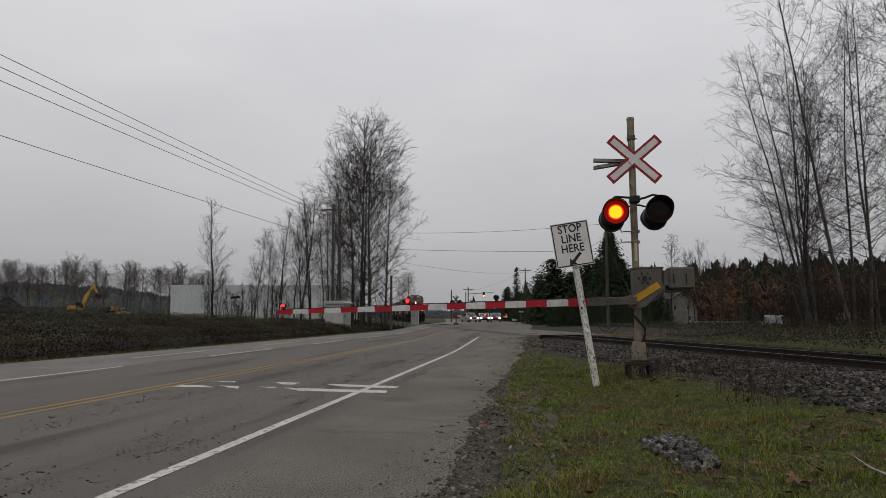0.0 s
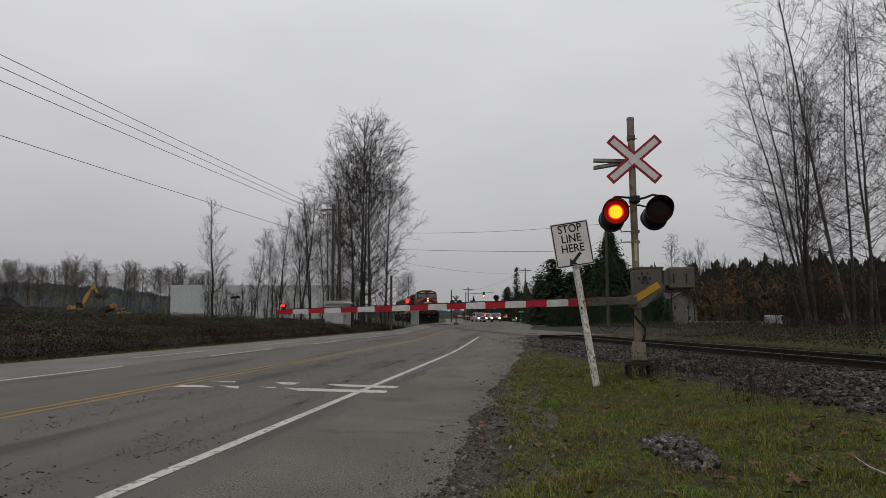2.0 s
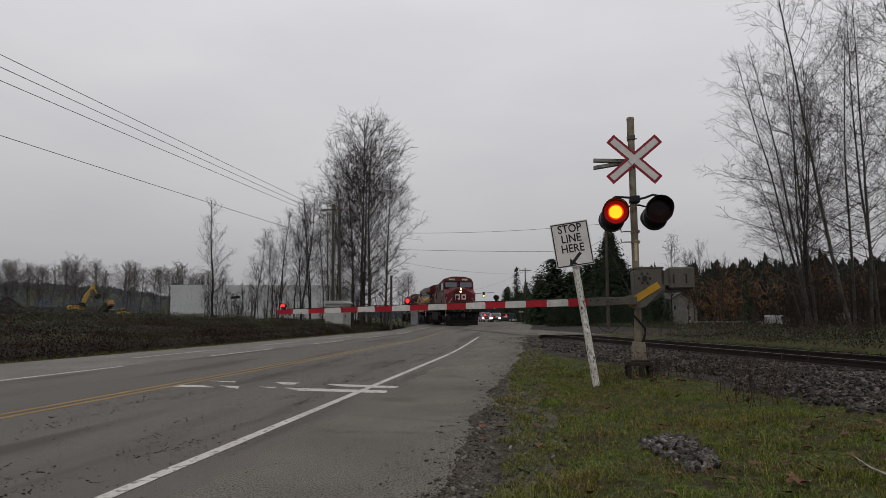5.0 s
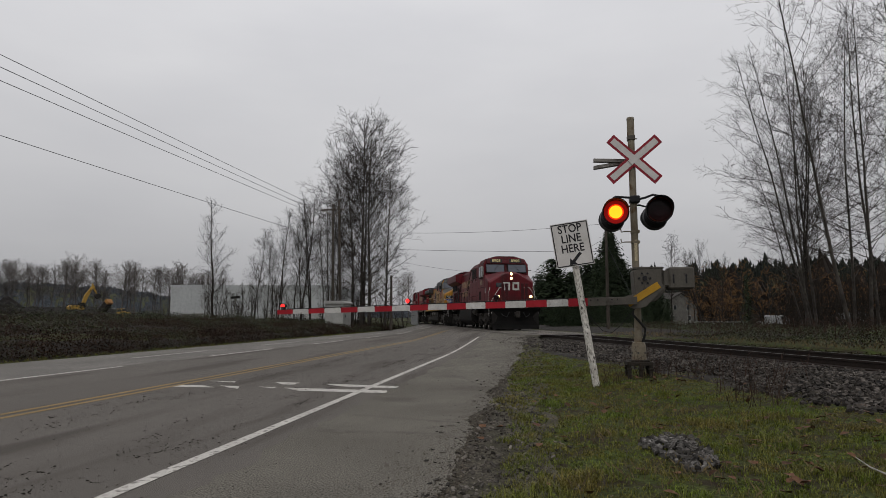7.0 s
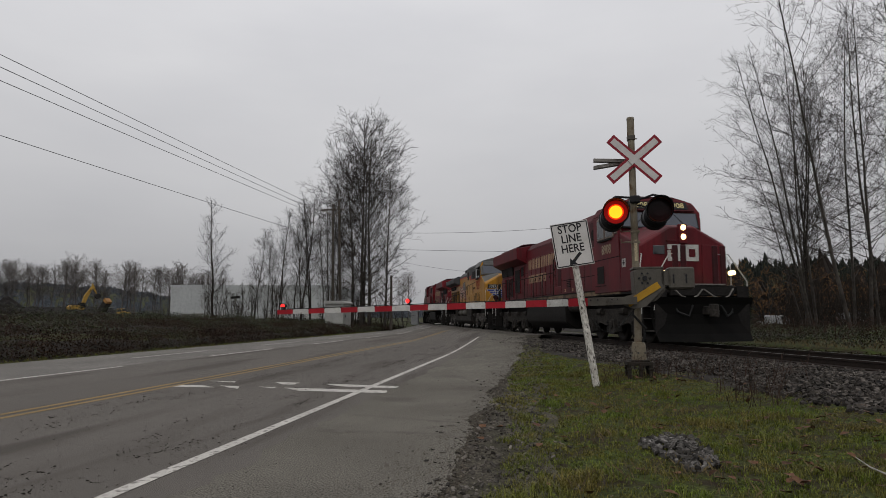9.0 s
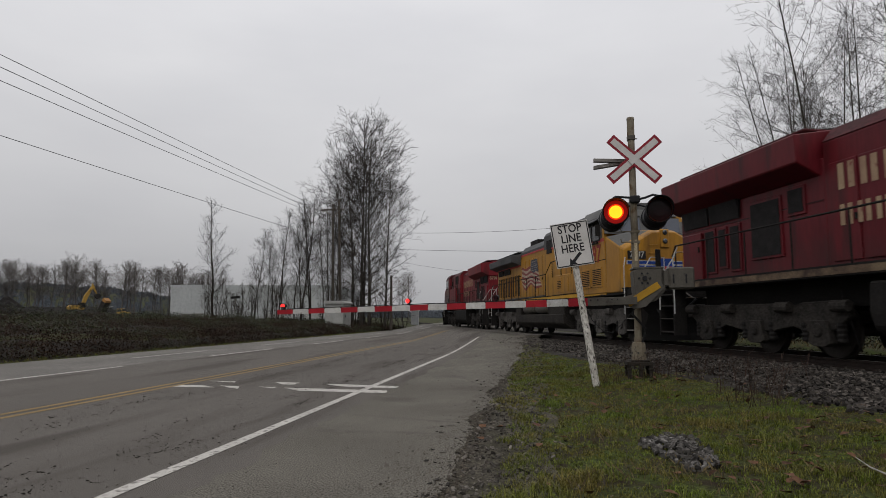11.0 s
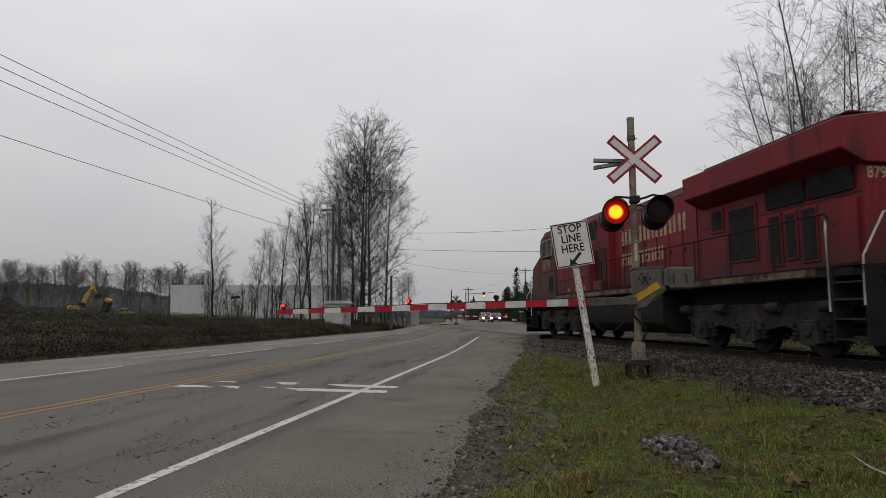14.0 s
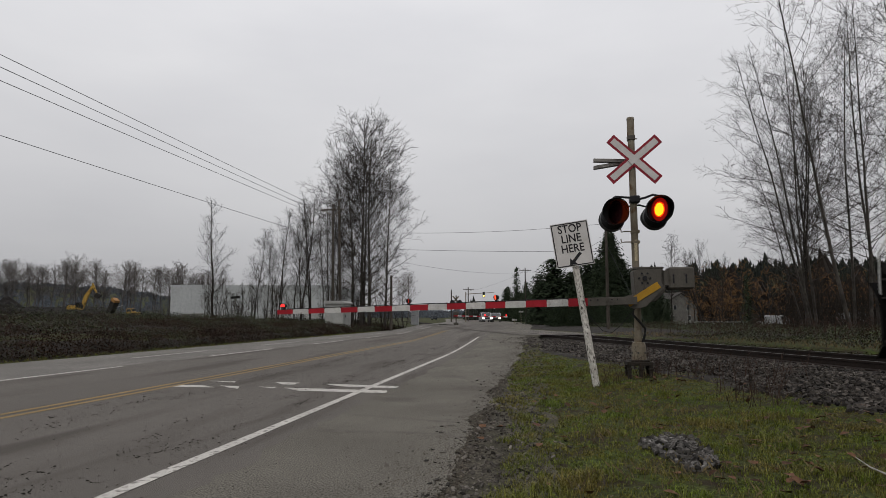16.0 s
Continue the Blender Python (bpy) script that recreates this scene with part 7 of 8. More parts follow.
def road_wear():
    def fragment(outline):
        # worn pieces of the two stop lines; outlines as metres across and along the road
        V = []
        for (q0, l0), (q1, l1) in zip(outline, outline[1:] + outline[:1]):
            for i in range(8):
                q, l = q0 + (q1 - q0) * i / 8, l0 + (l1 - l0) * i / 8
                p = road_xy(q + 0.02 * noise.noise((q * 9, l * 9, 1)), l + 0.03 * noise.noise((q * 9, l * 9, 4)))
                V.append((p.x, p.y, road_z(p.x, p.y) + 0.0055))
        tagged(new("stop_line", raw("stop_line", V, [tuple(range(len(V)))[::-1]], MA["line_white"])), "worn-off white stop line fragment", "road marking", kind="structure")
    for outline in ([(-6.22, 11.65), (-5.66, 11.6), (-5.56, 11.4), (-5.77, 11.42)], [(-4.86, 11.58), (-4.37, 11.55), (-4.35, 11.19), (-4.57, 11.21)],
                    [(-3.86, 11.42), (-2.42, 11.19), (-2.4, 10.87), (-3.34, 11.01), (-3.6, 11.16)], [(-6.32, 10.57), (-6.3, 10.86), (-5.88, 10.82), (-5.52, 10.55)],
                    [(-5.58, 10.87), (-5.19, 10.78), (-5.04, 10.44), (-5.26, 10.54)], [(-4.83, 10.79), (-4.48, 10.75), (-4.48, 10.57)],
                    [(-4.33, 10.68), (-4.09, 10.67), (-2.47, 10.52), (-2.4, 10.17), (-3.89, 10.27)]):
        fragment(outline)
    rnd = random.Random(41)
    V, F = [], []
    spots = []
    for _ in range(360):
        band = rnd.choice((-5.65, -5.55, -5.6, -3.95, -3.8, -3.6, -3.3, FOG + 0.02))
        q0, l0 = band + rnd.gauss(0, 0.2), 3.2 + 24 * rnd.random() ** 1.2
        if noise.noise((q0 * 1.5, l0 * 0.3, 31)) < -0.12:
            continue
        spots += [(q0 + rnd.gauss(0, 0.06), l0 + rnd.gauss(0, 0.22)) for _k in range(rnd.randint(4, 26))]
    spots += [(rnd.uniform(-6.2, -1.4), 2.6 + 16 * rnd.random() ** 1.3) for _k in range(900)]
    for q, l in spots:
        p = road_xy(q, l)
        z = road_z(p.x, p.y)
        r = rnd.choice((0.003, 0.004, 0.005, 0.006, 0.007, 0.008, 0.011)) * (0.7 if q > -3.2 else 1)
        b, turn, long = len(V), rnd.random() * 6.283, rnd.uniform(0.9, 1.5)
        for ring, h in ((1.0, 0.0), (0.62, rnd.uniform(0.4, 0.8))):
            for k in range(5):
                t = k * 1.2566 + rnd.uniform(-0.35, 0.35)
                u, v = r * ring * long * rnd.uniform(0.7, 1.25) * math.cos(t), r * ring * rnd.uniform(0.7, 1.25) * math.sin(t)
                V.append((p.x + u * math.cos(turn) - v * math.sin(turn), p.y + u * math.sin(turn) + v * math.cos(turn), z + 0.001 + h * r))
        for k in range(5):
            m = (k + 1) % 5
            F.append((b + k, b + m, b + 5 + m, b + 5 + k))
        F.append(tuple(b + 5 + k for k in range(5)))
    tagged(new("mud_clods", raw("mud_clods", V, F, MA["skin_clay"])), "dark dried mud clods dropped on the lane", "mud", kind="stuff")
    for l, q0, q1, sl in ((6.74, -2.5, -0.9, 0.02), (7.98, -2.5, -0.85, -0.31), (6.35, -1.9, -1.5, -0.1)):
        V, F = [], []
        n = 40
        for i in range(n + 1):
            q = q0 + (q1 - q0) * i / n
            ll = l + sl * (q - q0) + 0.06 * noise.noise((q * 3, l, 5)) + 0.02 * noise.noise((q * 14, l, 5))
            wd = 0.05 * (0.35 + abs(noise.noise((q * 3, l, 9))) * 2.2) * smooth(q0, q0 + 0.25, q) * smooth(q1, q1 - 0.15, q) + 0.003
            for s in (-1, 1):
                p = road_xy(q, ll + s * wd)
                V.append((p.x, p.y, road_z(p.x, p.y) + 0.001))
        F = [(2 * i, 2 * i + 1, 2 * i + 3, 2 * i + 2) for i in range(n)]
        tagged(new("asphalt_crack", raw("asphalt_crack", V, F, MA["sealed_crack"])), "dark crack across the asphalt shoulder", "crack", kind="structure")


road_wear()


def crossing_panels():
    """Timber and rubber panels between the rails where the road crosses."""
    V, F = [], []
    for w0, w1 in ((2.2, 0.85), (0.66, -0.66), (-0.85, -2.2)):
        n = 60
        b = len(V)
        for i in range(n + 1):
            s = 29.5 + (84 - 29.5) * i / n
            for w in (w0, w1):
                p = track_at(s, w)
                V.append((p.x, p.y, RAIL_Z - 0.004))
        F += [(b + 2 * i, b + 2 * i + 1, b + 2 * i + 3, b + 2 * i + 2) for i in range(n)]
    tagged(new("crossing_deck", raw("crossing_deck", V, F, MA["asphalt"])), "worn asphalt deck between the rails at the crossing", "crossing", kind="structure")
    # gravel lot beyond the track
    V, F = [], []
    for i in range(41):
        for k in range(9):
            s, w = 25 + 1.7 * i, -3.2 - 1.25 * k + 0.5 * noise.noise((i * 0.6, k, 3))
            p = track_at(s, w)
            V.append((p.x, p.y, ground_z(p.x, p.y) + 0.035 + 0.02 * noise.noise((p.x, p.y, 0))))
    for i in range(40):
        for k in range(8):
            F.append((i * 9 + k, i * 9 + k + 1, (i + 1) * 9 + k + 1, (i + 1) * 9 + k))
    tagged(new("gravel_lot", raw("gravel_lot", V, F, MA["gravel"])), "pale gravel strip beyond the railway", "gravel", kind="structure")


crossing_panels()


def building():
    t = thing("warehouse", pose(-59.5, 140, 0), "long low pale metal-clad warehouse behind the trees", "building")
    L, D, H = 36.0, 40.0, 8.3
    part("wall", made((box, 0, L, 0, 0.3, -0.5, H)), MA["metal_white"], t, "pale ribbed metal wall")
    part("wall", made((box, 0, 0.3, 0.3, D, -0.5, H)), MA["metal_white"], t)
    part("wall", made((box, L - 0.3, L, 0.3, D, -0.5, H)), MA["metal_white"], t)
    part("wall", made((box, 0.3, L - 0.3, D - 0.3, D, -0.5, H)), MA["metal_white"], t)
    part("roof", made((box, 0.3, L - 0.3, 0.3, D - 0.3, H - 0.5, H - 0.3)), MA["cabinet"], t, "flat grey roof")
    for k in range(36):
        part("wall_rib", made((box, k + 0.45, k + 0.53, -0.05, -0.002, 0, H - 0.05)), MA["metal_white"], t)
    for x in (5.0, 21.0, 29.0):
        part("roller_door", made((box, x, x + 4.5, -0.09, -0.052, 0, 2.2)), MA["cabinet"], t, "grey roller door")


building()


def equipment_shelter():
    t = thing("equipment_shelter", pose(-8.98, 55.0, 0.3, 0, 0, -14), "grey metal railway equipment shelter with a low roof", "shelter")
    t.scale = (1.165, 1.165, 1.165)
    part("body", made((box, -0.7, 0.7, -0.75, 0.75, 0.0, 1.78)), MA["cabinet"], t, "", 0.01)
    part("roof", made((prism, [(-0.82, 1.78), (-0.82, 1.86), (-0.6, 2.0), (0.6, 2.0), (0.82, 1.86), (0.82, 1.78)], -0.87, 0.87, "y")), MA["cabinet"], t, "pale low roof", 0.01)
    part("base", made((box, -0.92, 0.92, -0.84, 0.84, -0.4, 0.06)), MA["gravel"], t)
    d = part("door", made((box, 0.703, 0.73, -0.5, 0.4, 0.1, 1.6)), MA["cabinet"], t, "", 0.005)
    part("handle", made((box, 0.731, 0.77, -0.42, -0.36, 0.8, 0.95)), MA["black"], d)
    c = thing("relay_cabinet", pose(-3.45, 79, 0.3, 0, 0, -8), "white upright relay cabinet beside the crossing", "cabinet")
    part("body", made((box, -0.45, 0.45, -0.35, 0.35, 0.0, 1.7)), MA["car_white"], c, "", 0.015)
    part("lid", made((box, -0.49, 0.49, -0.39, 0.39, 1.7, 1.78)), MA["cabinet"], c, "", 0.01)
    part("door", made((box, -0.38, 0.38, -0.37, -0.352, 0.1, 1.6)), MA["car_white"], c)


equipment_shelter()


def utility_pole(x, y, h, arm, turn, label, lean=0.0, arm_z=None):
    t = thing("utility_pole", pose(x, y, ground_z(x, y), 0, lean, turn), label, "utility pole", "utility poles")
    part("pole", made((cyl, (0, 0, -0.5), (0, 0, h), 0.15, 0.1, 10)), MA["wood_pole"], t, "weathered wooden pole")
    if arm:
        z = arm_z or h - 0.6
        part("crossarm", made((box, -arm / 2, arm / 2, -0.16, -0.06, z, z + 0.14)), MA["wood_pole"], t, "", 0.01)
        for k in range(4):
            xx = -arm / 2 + 0.1 + k * (arm - 0.2) / 3
            part("insulator", made((lathe, [(0.03, z + 0.14), (0.055, z + 0.2), (0.04, z + 0.26), (0.02, z + 0.28)], 8)), MA["cabinet"], t, at=pose(xx, -0.11, 0))
        for s in (-1, 1):
            part("brace", made((cyl, (s * arm * 0.3, -0.11, z), (0, -0.11, z - 0.6), 0.02, None, 5)), MA["galv"], t)
    return t


def poles_and_wires():
    utility_pole(-9.75, 57, 10.9, 2.2, -8, "dark wooden utility pole with a crossarm among trees", -1)
    utility_pole(-9.35, 58.5, 11.6, 0, 0, "dark wooden pole leaning among the trees", -1.5)
    utility_pole(-4.85, 60, 5.2, 0, 0, "short black wooden pole by the road")
    utility_pole(12.85, 50, 8.4, 0, 0, "bare wooden utility pole beside the gravel strip")
    utility_pole(17.0, 132, 11.2, 2.6, 10, "distant utility pole with a crossarm")
    utility_pole(5.9, 150, 8.0, 2.6, 10, "distant utility pole with a crossarm")
    utility_pole(1.6, 122, 6.2, 0, 0, "thin dark pole far down the road")
    utility_pole(15.5, 72, 2.4, 0, 0, "short post in the gravel")

    def wire(name, a, b, sag, r=0.014):
        a, b = Vector(a), Vector(b)
        n = 24
        pts = []
        for i in range(n + 1):
            f = i / n
            p = a.lerp(b, f)
            p.z -= 4 * sag * f * (1 - f)
            pts.append(p)
        bm = bmesh.new()
        tube(bm, pts, r, 5)
        o = part(name, bm, MA["wire"])
        tagged(o, "thin dark overhead wire sagging between poles", "wire", "overhead wires")
    for z0, z1 in ((10.4, 11.75), (10.05, 11.15), (9.75, 10.4), (7.95, 8.1)):
        wire("overhead_wire", (-9.75, 57, z0), (-24.5, -20, z1), 0.15)
    wire("overhead_wire", (-9.75, 57, 9.0), (12.85, 50, 8.6), 0.45)
    wire("overhead_wire", (-9.75, 57, 7.5), (12.85, 50, 6.4), 0.15)
    wire("overhead_wire", (-9.75, 57, 7.4), (17.0, 132, 10.6), 1.0)
    wire("overhead_wire", (12.85, 50, 7.5), (17.0, 132, 10.6), 0.8)
    wire("overhead_wire", (12.85, 50, 7.0), (14.8, 46.5, 0.4), 0.0)
    wire("overhead_wire", (5.9, 150, 7.4), (17.0, 132, 10.8), 0.5)


poles_and_wires()


def far_gate():
    """The gate for the opposite lanes, beyond the track."""
    t = thing("crossing_signal", pose(1.45, 71, 0.38, 0, 0, -8), "distant crossing signal with crossbuck seen edge on", "crossing signal")
    part("mast", made((cyl, (0, 0, 0), (0, 0, 3.3), 0.06, None, 8)), MA["steel_grey"], t)
    for a in (45, -45):
        part("crossbuck_blade", made((box, -0.5, 0.5, 0.07, 0.08, -0.08, 0.08)), MA["galv"], t, "crossbuck blade seen from behind", at=pose(0, 0, 2.85, 0, a, 30))
    for s in (-0.4, 0.4):
        part("signal_head", made((lathe, [(0.1, 0.2), (0.28, 0.0), (0.28, -0.2), (0.2, -0.2)], 16, "y")), MA["black"], t, at=pose(s, 0.1, 2.5))
    part("gate_machine", made((box, -0.3, 0.3, -0.25, 0.25, 0.8, 1.5)), MA["steel_grey"], t, "", 0.02)
    part("base", made((box, -0.25, 0.25, -0.25, 0.25, -0.1, 0.3)), MA["steel_grey"], t)
    a = thing("crossing_gate_arm", pose(1.2, 70.7, 1.42, 0, 1.2, -2), "distant lowered striped gate arm with red lamps", "gate arm")
    for k in range(14):
        part("arm_stripe", made((box, k * 0.42, k * 0.42 + 0.418, -0.02, 0.02, -0.06, 0.06)), MA["arm_red" if k % 2 == 0 else "arm_white"], a)
    for x in (3.4, 5.75):
        part("arm_lamp", made((lathe, [(0.05, -0.05), (0.09, 0.0), (0.05, 0.05)], 12, "y")), MA["arm_light_lit"], a, "lit red lamp", at=pose(x, 0, 0.16))
    # traffic signal on a mast arm, further off
    s = thing("traffic_signal", pose(4.2, 118, 0.35), "distant traffic signal on a mast arm with amber lamp", "traffic signal")
    part("pole", made((cyl, (0, 0, 0), (0, 0, 5.6), 0.1, 0.08, 8)), MA["galv"], s)
    part("mast_arm", made((cyl, (0, 0, 5.2), (5.2, 0, 5.5), 0.06, 0.05, 8)), MA["galv"], s)
    h = part("signal_head", made((box, 3.1, 3.5, -0.15, 0.15, 4.6, 5.6)), MA["black"], s, "", 0.03)
    part("lens", made((lathe, [(0.13, -0.17), (0.12, -0.2)], 12, "y")), MA["amber_lamp"], h, "lit amber lens", at=pose(3.3, 0, 4.85))
    # small posts with plates near the far road edge
    b = thing("warning_light_box", pose(-16.2, 50, ground_z(-16.2, 50)), "small dark box on a thin post above the brambles", "post")
    part("post", made((cyl, (0, 0, -0.2), (0, 0, 2.2), 0.035, None, 6)), MA["steel_grey"], b)
    part("box", made((prism, [(-0.36, 2.12), (-0.34, 2.3), (0.34, 2.36), (0.36, 2.18)], -0.12, 0.12, "y")), MA["loco_black"], b, "dark slanted box", 0.01)
    for x, y, hh in ((11.9, 98, 1.9), (17.6, 82, 2.3), (10.2, 92, 0.7)):
        p = thing("marker_post", pose(x, y, ground_z(x, y)), "thin post with a small plate in the gravel", "post", "marker posts")
        part("post", made((cyl, (0, 0, -0.2), (0, 0, hh), 0.05, None, 6)), MA["galv"], p)
        part("plate", made((box, -0.35, 0.35, -0.07, -0.052, hh - 0.25, hh)), MA["cabinet"], p)


far_gate()


CARS = {}


def car(key, label, paint, kind, group="waiting cars"):
    """Local +x forward."""
    t = thing("car", pose(0, 0, 0), label, "car", group)
    if kind == "suv":
        prof = [(-2.3, 0.35), (-2.35, 0.95), (-2.2, 1.05), (-2.0, 1.7), (0.4, 1.72), (1.15, 1.08), (2.1, 0.95), (2.3, 0.7), (2.3, 0.35)]
        glass = [(-1.95, 1.12), (-1.85, 1.6), (0.35, 1.62), (0.95, 1.12)]
    else:
        prof = [(-2.6, 0.4), (-2.65, 1.0), (-0.9, 1.05), (-0.75, 1.75), (0.7, 1.77), (1.3, 1.15), (2.5, 1.05), (2.65, 0.75), (2.65, 0.4)]
        glass = [(-0.65, 1.15), (-0.6, 1.66), (0.65, 1.68), (1.1, 1.18)]
    part("body", made((prism, prof, -0.93, 0.93, "y")), paint, t, "", 0.06)
    for sy in (-1, 1):
        part("side_window", made((prism, glass, sy * 0.934, sy * 0.94, "y")), MA["cab_glass"], t)
        for x in (-1.45, 1.45):
            w = part("wheel", made((lathe, [(0.2, -0.11), (0.34, -0.1), (0.36, -0.05), (0.36, 0.05), (0.34, 0.1), (0.2, 0.11)], 16, "y")), MA["tyre"], t, at=pose(x, sy * 0.82, 0.36))
            part("rim", made((lathe, [(0.2, -0.12), (0.06, -0.125), (0.06, 0.125), (0.2, 0.12)], 12, "y")), MA["car_silver"], w)
        fx = prof[-2][0]
        part("headlight", made((box, fx - 0.02, fx + 0.03, sy * 0.72 - 0.17, sy * 0.72 + 0.17, 0.68, 0.85)), MA["car_lamp"], t, "lit headlight")
        part("tail_light", made((box, prof[1][0] - 0.02, prof[1][0] + 0.05, sy * 0.78 - 0.1, sy * 0.78 + 0.1, 0.75, 1.0)), MA["lamp_dark"], t)
    a, b = prof[-5], prof[-4]
    if kind != "suv":
        a, b = prof[4], prof[5]
    part("windscreen", made((prism, [(a[0] + 0.08, a[1] - 0.1), (b[0] - 0.02, b[1] + 0.06), (b[0] + 0.0, b[1] + 0.075), (a[0] + 0.1, a[1] - 0.085)], -0.78, 0.78, "y")), MA["cab_glass"], t)
    part("bumper", made((box, fx - 0.05, fx + 0.06, -0.88, 0.88, 0.38, 0.58)), MA["loco_black"] if kind == "suv" else MA["car_silver"], t, "", 0.03)
    part("grille", made((box, fx - 0.02, fx + 0.02, -0.45, 0.45, 0.62, 0.88)), MA["black"], t)
    CARS[key] = t
    return t


car("pickup", "white pickup truck waiting with headlights on", MA["car_white"], "pickup")
car("hatch", "small silver car waiting in the queue", MA["car_silver"], "suv")
car("van", "white sport utility vehicle waiting with headlights on", MA["car_white"], "suv")
car("dark", "dark sport utility vehicle turning at the junction", MA["car_dark"], "suv")


MOVERS = {}


def earthworks():

    def mound(x, y, rx, ry, h, lab):
        V, F = [], []
        n = 20
        for j in range(n + 1):
            for i in range(n + 1):
                u, v = -1 + 2 * i / n, -1 + 2 * j / n
                r = math.hypot(u, v)
                z = h * max(0, 1 - r) ** 0.7 * (1 + 0.35 * noise.noise((u * 3 + x, v * 3, 1))) - 0.1
                V.append((u * rx, v * ry, z))
        for j in range(n):
            for i in range(n):
                F.append((j * (n + 1) + i, j * (n + 1) + i + 1, (j + 1) * (n + 1) + i + 1, (j + 1) * (n + 1) + i))
        o = new("earth_mound", raw("earth_mound", V, F, MA["earth"]))
        o.matrix_basis = pose(x, y, ground_z(x, y) - 0.1)
        tagged(o, lab, "mound", "earth mounds")
    mound(-103, 150, 8, 7, 5.6, "black heap of wet earth in the field")
    mound(-88, 153, 16, 10, 4.2, "low dark earth mound under the excavator")
    mound(-82, 143, 14, 6, 2.7, "low dark earth bank before the dump truck")
    mound(-93, 146, 10, 6, 3.6, "low dark earth mound in the field")
    # excavator: local x points along the boom
    e = thing("excavator", pose(-84.9, 150, 2.3, 0, 0, 0), "yellow tracked excavator with raised boom", "excavator")
    e.scale = (0.82, 0.82, 0.82)
    for sy in (-1, 1):
        part("crawler_track", made((prism, [(-2.2, 0.35), (-1.8, 0.0), (1.8, 0.0), (2.2, 0.35), (1.9, 0.8), (-1.9, 0.8)], sy * 1.0, sy * 1.6, "y")), MA["loco_black"], e, "black crawler track", 0.05)
    house = part("upper_body", made((prism, [(-2.9, 0.95), (-3.0, 1.7), (-2.7, 2.15), (0.2, 2.15), (0.9, 1.6), (1.2, 0.95)], -1.4, 1.4, "y"), (box, -0.5, 0.5, -0.8, 0.8, 0.7, 0.95)), MA["plant_yellow"], e, "yellow engine housing", 0.06)
    part("operator_cab", made((prism, [(-0.6, 1.3), (-0.6, 3.0), (0.7, 3.0), (1.1, 2.0), (1.1, 1.3)], -1.4, -0.4, "y")), MA["loco_black"], house, "glazed operator cab", 0.05)
    part("boom", made((prism, [(-0.3, -0.3), (-0.3, 0.3), (1.6, 2.9), (2.2, 3.3), (4.6, 4.9), (4.9, 4.7), (4.8, 4.4), (2.7, 2.5), (0.4, -0.2)], -0.3, 0.3, "y")), MA["plant_yellow"], house, "bent yellow boom", 0.04, at=pose(0.6, 0.2, 1.6, 0, -22, 0))
    part("stick", made((prism, [(-0.9, 0.3), (-0.6, 0.5), (0.2, 0.35), (2.6, -0.1), (2.6, -0.3), (0.0, -0.35)], -0.2, 0.2, "y")), MA["plant_yellow"], house, "yellow dipper stick", 0.03, at=pose(3.24, 0.2, 7.7, 0, 55, 0))
    part("bucket", made((prism, [(-0.2, 0.3), (0.9, 0.35), (1.1, -0.3), (0.6, -1.1), (-0.3, -1.0), (-0.5, -0.3)], -0.6, 0.6, "y")), MA["truck_grey"], house, "steel bucket", 0.05, at=pose(4.7, 0.2, 5.4, 0, 30, 0))
    MOVERS["boom_house"] = house
    # articulated dump truck
    d = thing("dump_truck", pose(-76.5, 147.5, 1.1, 0, 0, 0), "orange articulated dump truck raising its bed", "dump truck")
    d.scale = (0.75, 0.75, 0.75)
    part("chassis", made((box, -4.2, 4.6, -0.6, 0.6, 0.9, 1.3)), MA["loco_black"], d, "", 0.03)
    cabp = part("cab", made((prism, [(2.0, 1.2), (2.0, 2.9), (3.3, 2.95), (3.7, 2.0), (5.2, 1.9), (5.4, 1.2)], -1.2, 1.2, "y")), MA["plant_yellow"], d, "yellow cab and bonnet", 0.05)
    part("cab_window", made((prism, [(2.15, 2.0), (2.15, 2.7), (3.2, 2.75), (3.55, 2.0)], -1.23, -1.205, "y")), MA["cab_glass"], cabp)
    part("windscreen", made((box, 3.3, 3.75, -1.0, 1.0, 2.1, 2.8)), MA["cab_glass"], cabp)
    for x in (-3.2, -1.4, 4.2):
        for sy in (-1, 1):
            w = part("wheel", made((lathe, [(0.4, -0.3), (0.8, -0.28), (0.85, -0.15), (0.85, 0.15), (0.8, 0.28), (0.4, 0.3)], 18, "y")), MA["tyre"], d, at=pose(x, sy * 1.2, 0.85))
            part("hub", made((lathe, [(0.38, -0.31), (0.1, -0.33), (0.1, 0.33), (0.38, 0.31)], 12, "y")), MA["plant_orange"], w)
    bed = part("tipping_bed", made((prism, [(0, 0), (-0.6, 0.7), (-0.4, 1.0), (3.7, 1.5), (4.4, 1.5), (4.0, 0.2), (1.0, -0.2)], -1.45, 1.45, "y")), MA["truck_grey"], d, "dirt-caked steel tipping bed", 0.06, at=pose(-3.0, 0, 1.6))
    part("bed_headboard", made((prism, [(3.3, 0.12), (3.45, 1.42), (3.6, 1.56), (4.46, 1.56), (4.06, 0.14)], -1.5, 1.5, "y")), MA["plant_orange"], bed, "orange headboard and canopy of the bed", 0.05)
    part("lift_ram", made((cyl, (2.0, 0.9, -0.1), (3.4, 0.9, -1.6), 0.12, 0.09, 8)), MA["cabinet"], bed, "pale lifting ram")
    part("bed_lining", made((prism, [(0.2, 0.8), (0.2, 1.12), (3.6, 1.54), (3.7, 1.3)], -1.3, 1.3, "y")), MA["earth"], bed)
    MOVERS["bed"], MOVERS["truck"] = bed, d


